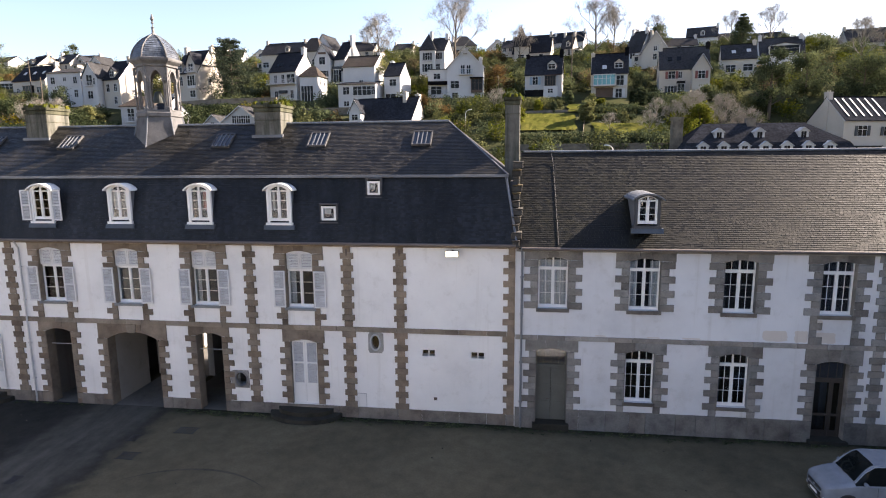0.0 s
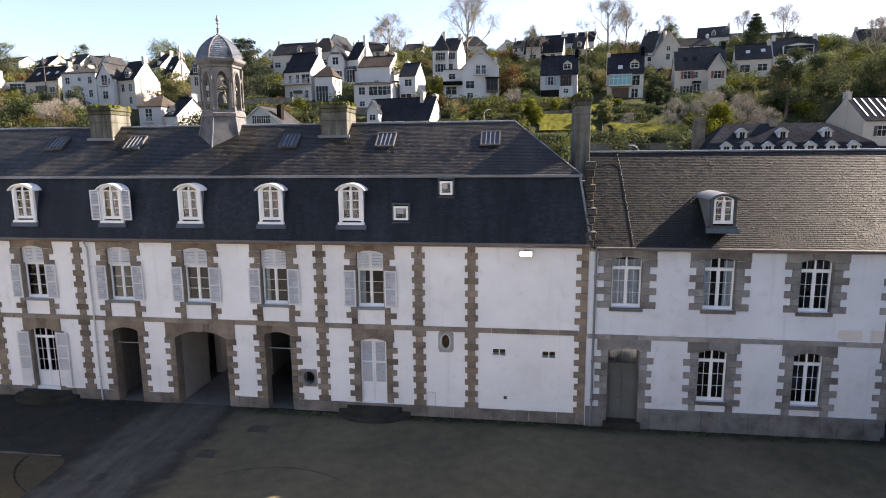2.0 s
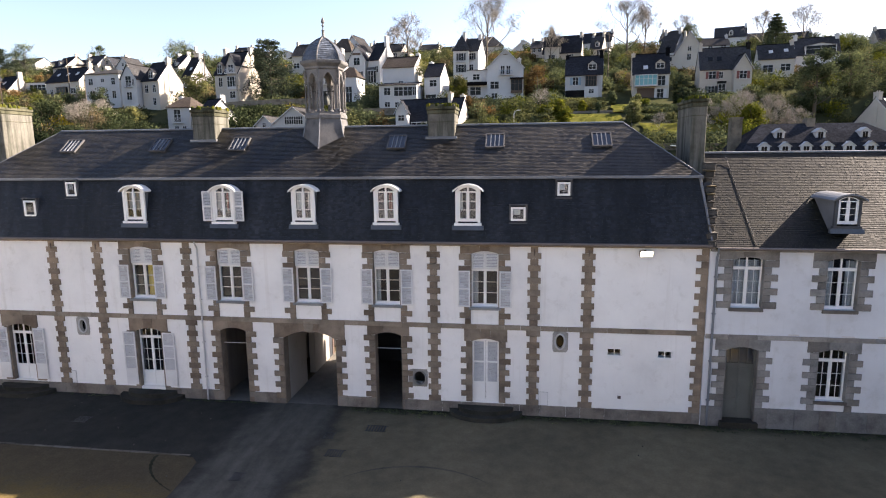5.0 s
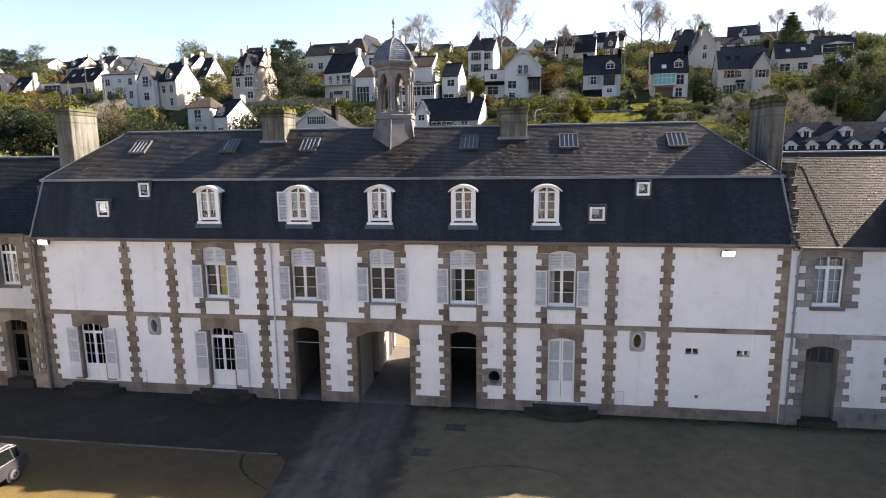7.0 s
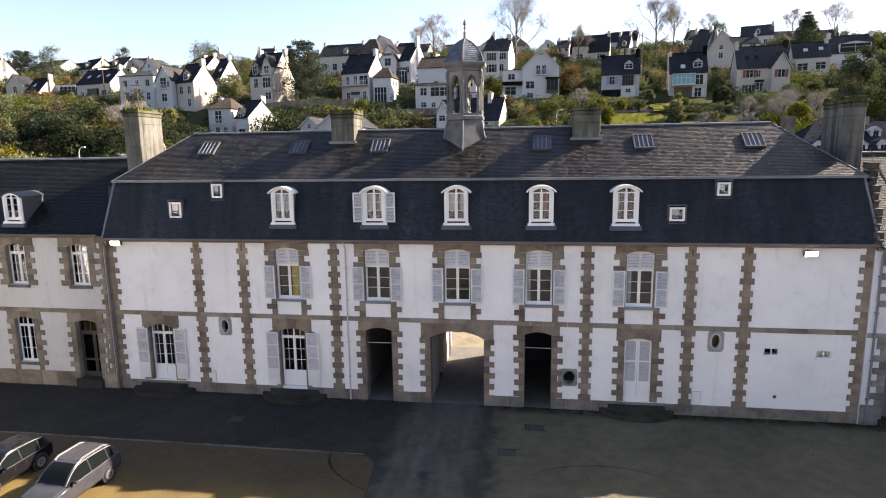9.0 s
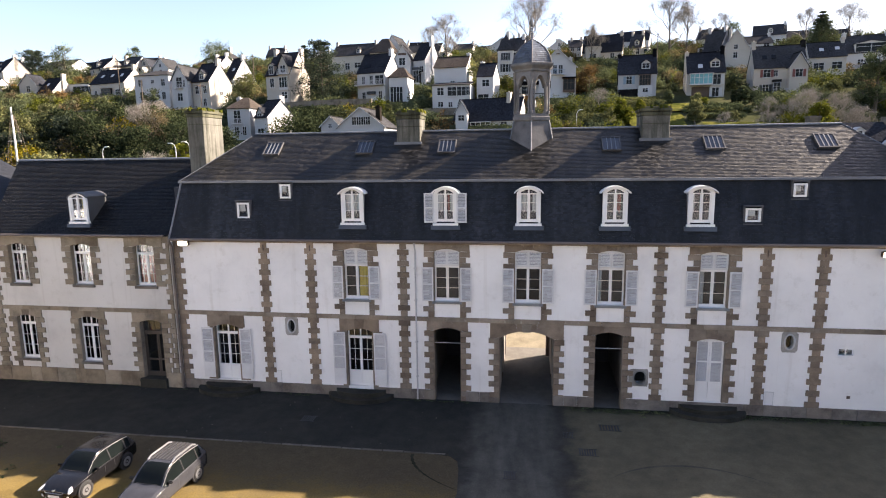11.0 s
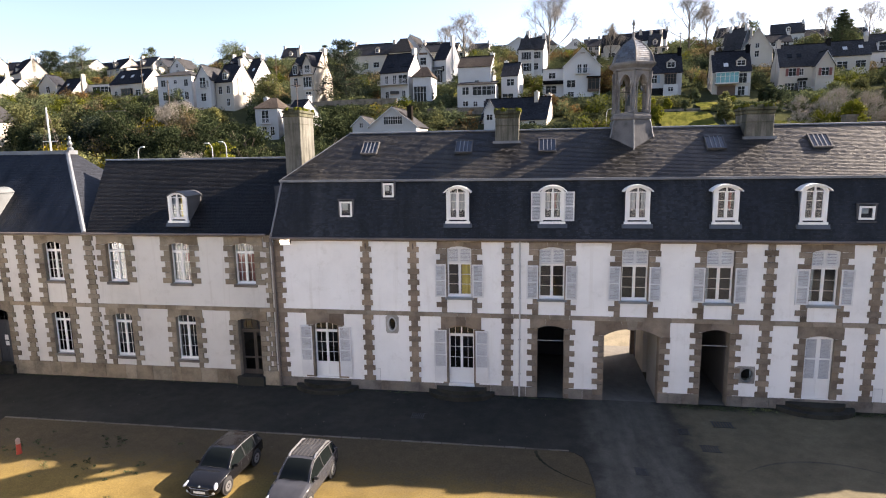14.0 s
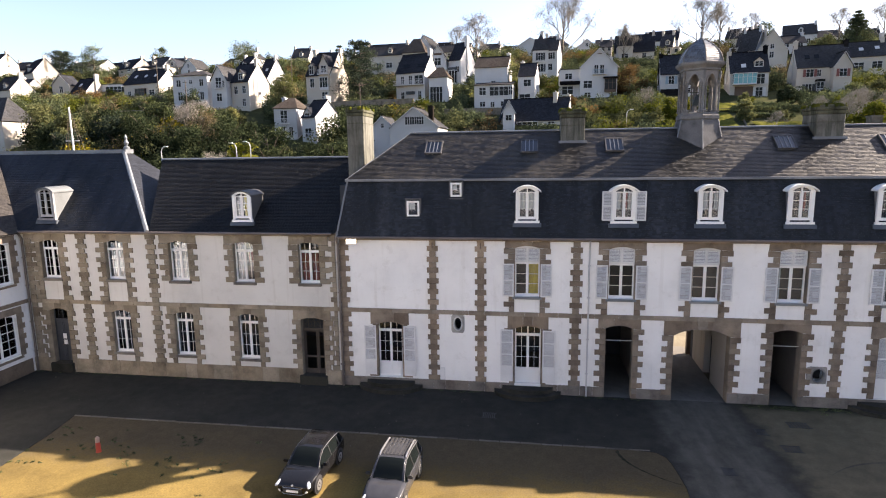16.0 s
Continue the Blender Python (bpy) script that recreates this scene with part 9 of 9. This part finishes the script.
def car(x, y, yaw, L, W, H, col, label, rails=False, van=False, roof_mat=None):
    """A five-door car, its nose towards -y before it is turned by yaw."""
    ob = thing("car", label, "car", (x, y, GZ + 0.02), "parked cars")
    ob.rotation_euler = (0, 0, radians(yaw))
    hw = W / 2
    belt = H * 0.62
    cowl, top, back = (0.24, 0.40, 0.97) if van else (0.27, 0.46, 0.90)
    # stations from nose (0) to tail (1): share of width, underside, belt height, crown height
    rows_ = [(0.0, 0.70, 0.34, belt * 0.62, belt * 0.64), (0.025, 0.84, 0.24, belt * 0.72, belt * 0.75), (0.09, 0.94, 0.2, belt * 0.80, belt * 0.86), (0.18, 0.985, 0.2, belt * 0.88, belt * 0.95),
             (cowl, 1.0, 0.2, belt * 0.93, belt * 1.01), ((cowl + top) / 2, 1.0, 0.2, belt * 0.95, belt * 1.01 + (H - belt * 1.01) * 0.60), (top, 1.0, 0.2, belt * 0.97, H - 0.035),
             (top + 0.12, 1.0, 0.2, belt * 0.985, H), (0.72, 1.0, 0.2, belt * 1.0, H - 0.005), (0.82, 0.995, 0.2, belt * 1.02, H - 0.035), (back, 0.985, 0.22, belt * 1.04, H - 0.08),
             (0.985, 0.94, 0.26, belt * 1.03, belt * 1.12 if not van else H - 0.16), (1.0, 0.86, 0.34, belt * 0.92, belt * 0.95)]
    bm, gm = bmesh.new(), bmesh.new()
    grid_ = []
    for s, k, z0, b_, h_ in rows_:
        yy = -L / 2 + s * L
        w = hw * k
        up = max(0.0, min(1.0, (h_ - b_) / (H - belt)))
        wr = w * (0.86 - 0.13 * up)
        half = [(w * 0.84, z0), (w * 0.98, z0 + 0.13), (w, z0 * 0.45 + b_ * 0.55), (w * 0.985, b_ - 0.05), (w * 0.95, b_), (wr * 1.0, h_ - 0.05 * up - 0.012), (wr * 0.88, h_ - 0.012 * up), (wr * 0.45, h_ + 0.012)]
        grid_.append([Vector((a, yy, b)) for a, b in half] + [Vector((-a, yy, b)) for a, b in half[::-1]])
    n_ = len(grid_[0])
    K = 4

    def spline(p0, p1, p2, p3, t):
        return 0.5 * (2 * p1 + (p2 - p0) * t + (2 * p0 - 5 * p1 + 4 * p2 - p3) * t * t + (3 * p1 - p0 - 3 * p2 + p3) * t ** 3)

    # the skin is drawn smooth through the stations, and round each section
    fine = []
    for r in range(len(grid_) - 1):
        g = [grid_[max(0, min(len(grid_) - 1, r + o))] for o in (-1, 0, 1, 2)]
        for t in range(K + (r == len(grid_) - 2)):
            line = [spline(g[0][i], g[1][i], g[2][i], g[3][i], t / K) for i in range(n_)]
            ring = []
            for i in range(n_):
                for t2 in range(K):
                    sharp = i in (0, 15, 14, 4, 10)
                    w_ = [line[(i + o) % n_] for o in (-1, 0, 1, 2)]
                    ring.append(w_[1].lerp(w_[2], t2 / K) if sharp else spline(*w_, t2 / K))
            fine.append(ring)
    for rf, (p, q) in enumerate(zip(fine, fine[1:])):
        r = rf // K
        s0, s1 = rows_[r][0], rows_[r + 1][0]
        for jf in range(n_ * K):
            i, j = jf // K, (jf + 1) % (n_ * K)
            side = i in (4, 10)
            over = i in (6, 7, 8)
            glazed = (side and s0 >= cowl - 1e-6 and s1 <= back + 1e-6) or (over and cowl - 1e-6 <= s0 and s1 <= top + 1e-6) or (over and s0 >= back - 1e-6 and s1 < 0.99)
            tgt = gm if glazed else bm
            tgt.faces.new([tgt.verts.new(v) for v in (p[jf], p[j], q[j], q[jf])])
    bm.faces.new([bm.verts.new(v) for v in fine[0]])
    bm.faces.new([bm.verts.new(v) for v in fine[-1]])
    bmesh.ops.remove_doubles(bm, verts=bm.verts, dist=0.0005)
    bmesh.ops.remove_doubles(gm, verts=gm.verts, dist=0.0005)
    body = part("body", bm, col, ob, "", True)
    part("glass", gm, CAR_GLASS, ob, "dark tinted glazing", True)
    ya, yb = -L / 2 + (top + 0.04) * L, -L / 2 + (back - 0.03) * L
    if roof_mat:
        bm = bmesh.new()
        for k in range(6):
            xa_ = -hw * 0.5 + k * hw * 0.2
            box(bm, xa_ - 0.03, xa_ + 0.03, ya, yb, H - 0.02, H + 0.022)
        part("roof_rib", bm, roof_mat, ob)
    for s in (-1, 1):
        for r0_, r1_, rad_, mt_ in ((4, 6, 0.026, col), (7, 7, 0.03, PLASTIC), (9, 9, 0.035, PLASTIC)):
            bm = bmesh.new()
            if r0_ != r1_:
                pts_ = [Vector((s * g[5].x, g[5].y, g[5].z)) for g in grid_[r0_:r1_ + 1]]
            else:
                g = grid_[r0_]
                pts_ = [Vector((s * g[4].x, g[4].y, g[4].z)), Vector((s * g[5].x, g[5].y, g[5].z))]
            tube(bm, pts_, rad_, 6)
            part("pillar", bm, mt_, ob)
        # bright strip added for the reflection along pillars and roof edge
        bm = bmesh.new()
        tube(bm, [Vector((s * (g[5].x + 0.012), g[5].y, g[5].z + 0.004)) for g in grid_[4:11]], 0.014, 6)
        part("window_trim", bm, ALLOY, ob, "bright trim standing in for the glint along the window line")
        if rails:
            bm = bmesh.new()
            tube(bm, [(s * hw * 0.68, ya - 0.05, H - 0.03), (s * hw * 0.68, ya + 0.15, H + 0.05), (s * hw * 0.68, yb - 0.2, H + 0.04), (s * hw * 0.68, yb + 0.02, H - 0.06)], 0.04, 6)
            part("roof_rail", bm, ALLOY, ob, "bright roof rail")
        for sy in (top + 0.02, 0.62):
            bm = bmesh.new()
            tube(bm, [(s * hw * 0.985, -L / 2 + sy * L, 0.36), (s * (hw + 0.001), -L / 2 + sy * L, 0.6), (s * hw * 0.985, -L / 2 + sy * L, belt * 0.92)], 0.008, 4)
            part("door_seam", bm, PLASTIC, ob)
        bm = bmesh.new()
        yy = -L / 2 + (cowl + 0.07) * L
        box(bm, min(s * hw * 0.95, s * (hw + 0.17)), max(s * hw * 0.95, s * (hw + 0.17)), yy - 0.06, yy + 0.06, belt * 0.98, belt * 0.98 + 0.13)
        bmesh.ops.bevel(bm, geom=list(bm.edges), offset=0.035, segments=2, affect="EDGES")
        part("mirror", bm, col if not rails else PLASTIC, ob)
        # lamps
        bm = bmesh.new()
        bmesh.ops.create_uvsphere(bm, u_segments=12, v_segments=8, radius=1.0)
        m = pose(s * hw * (0.68 if van else 0.73), -L / 2 + 0.25, belt * (0.70 if van else 0.73), 16, 0, s * 24) @ Matrix.Diagonal((0.07, 0.2, 0.06, 1.0) if van else (0.10, 0.33, 0.075, 1.0))
        for vv in bm.verts:
            vv.co = m @ vv.co
        part("headlight", bm, LENS, ob, "clear swept headlight", True)
        bm = bmesh.new()
        box(bm, min(s * hw * 0.6, s * hw * 0.86), max(s * hw * 0.6, s * hw * 0.86), L / 2 - 0.05, L / 2 + 0.015, belt * 0.72, belt * 0.9)
        part("tail_light", bm, TAIL, ob)
        for wy in (-L / 2 + 0.19 * L, -L / 2 + 0.80 * L):
            bm = bmesh.new()
            R = 0.315
            prof = [(R - 0.1, -0.09), (R - 0.02, -0.1), (R, -0.07), (R, 0.07), (R - 0.02, 0.1), (R - 0.1, 0.09)]
            lathe(bm, prof, 0, 0, 22)
            m = pose(s * (hw - 0.07), wy, R, 0, 90)
            for vv in bm.verts:
                vv.co = m @ vv.co
            ty = part("wheel", bm, TYRE, ob, "", True)
            bm = bmesh.new()
            lathe(bm, [(R - 0.1, 0.0), (R - 0.1, 0.094), (R - 0.14, 0.1), (0.06, 0.085), (0.05, 0.1)], 0, 0, 20)
            m = pose(s * (hw - 0.07), wy, R, 0, 90 * s)
            for vv in bm.verts:
                vv.co = m @ vv.co
            part("rim", bm, ALLOY, ty)
            bm = bmesh.new()
            lathe(bm, [(R + 0.07, -0.04), (R + 0.07, 0.035)], 0, 0, 22)
            m = pose(s * (hw - 0.035), wy, R + 0.02, 0, 90)
            for vv in bm.verts:
                vv.co = m @ vv.co
            part("wheel_arch", bm, PLASTIC, ob)
    bm = bmesh.new()
    box(bm, -hw * 0.52, hw * 0.52, -L / 2 - 0.03, -L / 2 + 0.12, 0.30, 0.50)
    bmesh.ops.bevel(bm, geom=list(bm.edges), offset=0.03, segments=2, affect="EDGES")
    if van:
        box(bm, -hw * 0.55, hw * 0.55, -L / 2 - 0.02, -L / 2 + 0.1, belt * 0.52, belt * 0.6)
    gr_ = part("grille", bm, PLASTIC, ob)
    bm = bmesh.new()
    tube(bm, [(-hw * 0.6, -L / 2 + 0.05, 0.56), (-hw * 0.45, -L / 2 - 0.035, 0.52), (hw * 0.45, -L / 2 - 0.035, 0.52), (hw * 0.6, -L / 2 + 0.05, 0.56)], 0.016, 6)
    tube(bm, [(-hw * 0.6, -L / 2 + 0.05, 0.27), (-hw * 0.45, -L / 2 - 0.035, 0.25), (hw * 0.45, -L / 2 - 0.035, 0.25), (hw * 0.6, -L / 2 + 0.05, 0.27)], 0.012, 6)
    lathe(bm, [(0.05, 0.60), (0.05, 0.64), (0.02, 0.65)], 0, -L / 2 - 0.01, 8)
    part("grille_trim", bm, ALLOY, gr_, "chrome trim round the grille")
    for s in (-1, 1):
        bm = bmesh.new()
        lathe(bm, [(0.07, 0.0), (0.07, 0.03), (0.04, 0.035)], 0, 0, 12)
        fm = pose(s * hw * 0.68, -L / 2 + 0.05, 0.36, 90)
        for vv in bm.verts:
            vv.co = fm @ vv.co
        part("fog_lamp", bm, LENS, ob)
    bm = bmesh.new()
    box(bm, -0.26, 0.26, -L / 2 - 0.045, -L / 2 - 0.028, 0.33, 0.43)
    part("number_plate", bm, PLATE, ob)
    bm = bmesh.new()
    box(bm, -0.26, 0.26, L / 2 - 0.03, L / 2 + 0.012, 0.55, 0.66)
    part("number_plate", bm, PLATE, ob)
    bm = bmesh.new()
    tube(bm, [(-0.5, -L / 2 + cowl * L + 0.03, belt * 1.03), (0.0, -L / 2 + cowl * L - 0.02, belt * 1.03), (0.45, -L / 2 + cowl * L + 0.03, belt * 1.03)], 0.012, 5)
    part("wiper", bm, PLASTIC, ob)
    return ob


car(-18.4, -10.0, -3, 3.78, 1.66, 1.42, CAR_DARK, "glossy black hatchback parked on the sandy courtyard")
car(-14.6, -10.6, -3, 3.95, 1.65, 1.53, CAR_GREY, "dark grey crossover with bright roof rails parked on the sand", True, False, PLASTIC)
car(33.92, -4.8, -90, 4.15, 1.8, 1.84, CAR_SILVER, "silver compact van parked before the east range", False, True)
car(22.3, -9.7, -90, 4.2, 1.76, 1.56, CAR_WHITE, "white car parked in the courtyard")

# hydrant post, kerb and loose stones
post = thing("hydrant_post", "small red and white marker post on the sand", "post", (-29.3, -9.37, GZ))
bm = bmesh.new()
lathe(bm, [(0.13, 0), (0.11, 0.1), (0.1, 0.5)], 0, 0, 10)
part("base", bm, m_plain("red_post", (0.35, 0.05, 0.03), 0.6), post)
bm = bmesh.new()
lathe(bm, [(0.1, 0.5), (0.1, 0.7), (0.04, 0.78)], 0, 0, 10)
part("cap", bm, m_plain("worn_post_cap", (0.32, 0.24, 0.2), 0.7), post)
KERB = m_stone("kerb_stone", (0.105, 0.100, 0.088), 0.6, 0.3)
kerb = thing("kerb", "low worn granite kerb along the asphalt", "kerb", kind="structure")
km = None
for k in range(30):
    x0 = -33.5 + k * 1.0
    bm = bmesh.new()
    box(bm, x0 + 0.01, x0 + 0.98, -6.02, -5.90 + 0.02 * math.sin(k * 1.7), GZ - 0.1, GZ + 0.027 + 0.006 * math.sin(k * 2.9))
    bmesh.ops.bevel(bm, geom=list(bm.edges), offset=0.01, segments=1, affect="EDGES")
    part("kerb_stone", bm, KERB, kerb)
# mossy crack curving off the kerb's end over the sand
CRACK = m_ground("mossy_crack", ((0.016, 0.017, 0.010), (0.024, 0.025, 0.015), (0.034, 0.034, 0.022)), 3.0)
bm = bmesh.new()
prev = None
for k in range(23):
    f = k / 22
    x, y = -5.05 + 0.25 * f + 2.1 * f * f, -6.1 - 3.1 * f + 0.45 * f * f
    wd = (0.03 + 0.05 * math.sin(k * 1.3) ** 2) * (1.25 - f)
    cur_v = [bm.verts.new((x + o_, y + o_ * 0.7, GZ + 0.006)) for o_ in (-wd, wd)]
    if prev:
        bm.faces.new((prev[0], prev[1], cur_v[1], cur_v[0]))
    prev = cur_v
tagged(part("ground_crack", bm, CRACK), "dark mossy crack curving through the sand", "crack")
# dark arcs left by turning tyres
RUBBER_MARK = m_ground("tyre_streak", ((0.06, 0.052, 0.04), (0.08, 0.07, 0.053), (0.10, 0.086, 0.064)), 3.0)
for cx, cy, rr_, a0, a1 in ((7.2, -10.6, 4.9, 50, 135),):
    bm = bmesh.new()
    prev = None
    for k in range(25):
        a_ = radians(a0 + (a1 - a0) * k / 24)
        wd = 0.07 * math.sin(math.pi * (k + 0.3) / 25)
        cur_v = [bm.verts.new((cx + (rr_ + o_) * math.cos(a_), cy + (rr_ + o_) * math.sin(a_), GZ + 0.0245)) for o_ in (-wd, wd)]
        if prev:
            bm.faces.new((prev[0], prev[1], cur_v[1], cur_v[0]))
        prev = cur_v
    tagged(part("tyre_mark", bm, RUBBER_MARK), "curved dark tyre mark on brown tarmac", "tyre mark", "tyre marks")
grat = random.Random(5)
for x, y, w in ((4.3, -2.4, 1.0), (3.0, -5.0, 0.8), (-11.2, -3.2, 0.7), (2.2, -3.4, 0.5), (-0.5, -7.4, 0.5)):
    bm = bmesh.new()
    for i in range(7):
        box(bm, x - w / 2 + i * w / 7, x - w / 2 + (i + 0.6) * w / 7, y - 0.28, y + 0.28, GZ - 0.02, GZ + 0.026)
    box(bm, x - w / 2 - 0.04, x + w / 2 + 0.04, y - 0.32, y - 0.285, GZ - 0.02, GZ + 0.03)
    box(bm, x - w / 2 - 0.04, x + w / 2 + 0.04, y + 0.285, y + 0.32, GZ - 0.02, GZ + 0.03)
    tagged(part("drain_grate", bm, PLASTIC), "rusty iron drain grate set in the ground", "drain", "drain grates")
st_ = bmesh.new()
for k in range(90):
    x, y = grat.uniform(-40, 40), -abs(grat.gauss(0, 4)) - 0.5
    q = grat.uniform(0.015, 0.04)
    lathe(st_, [(q, GZ + 0.0), (q * 0.8, GZ + q + 0.02), (q * 0.2, GZ + q * 1.4 + 0.02)], x, y, 5, grat.random())
ob = part("loose_stones", st_, KERB)
tagged(ob, "loose pebbles scattered over the courtyard", "pebbles", kind="stuff")
moss = Cloud(77)
for k in range(260):
    x = grat.uniform(2.5, 41)
    moss.blob((x, -0.25 - abs(grat.gauss(0, 0.25)), GZ + 0.03), (0.25, 0.12, 0.06), 26, 0.035, 0.1)
for k in range(160):
    x = grat.uniform(-41, -2)
    moss.blob((x, -0.2 - abs(grat.gauss(0, 0.12)), GZ + 0.03), (0.2, 0.08, 0.05), 20, 0.03, 0.1)
for k in range(150):
    x, y = grat.uniform(-33, -22), -7.2 - abs(grat.gauss(0, 2.6))
    if noise.noise((x * 0.5, y * 0.5, 2.0)) > 0.0:
        moss.blob((x, y, GZ + 0.02), (grat.uniform(0.06, 0.25), grat.uniform(0.05, 0.15), 0.05), 22, 0.035, 0.1)
tagged(new("weeds", moss.mesh("weeds", EVERGREEN)), "weeds and moss along the foot of the wall", "weeds", kind="stuff")
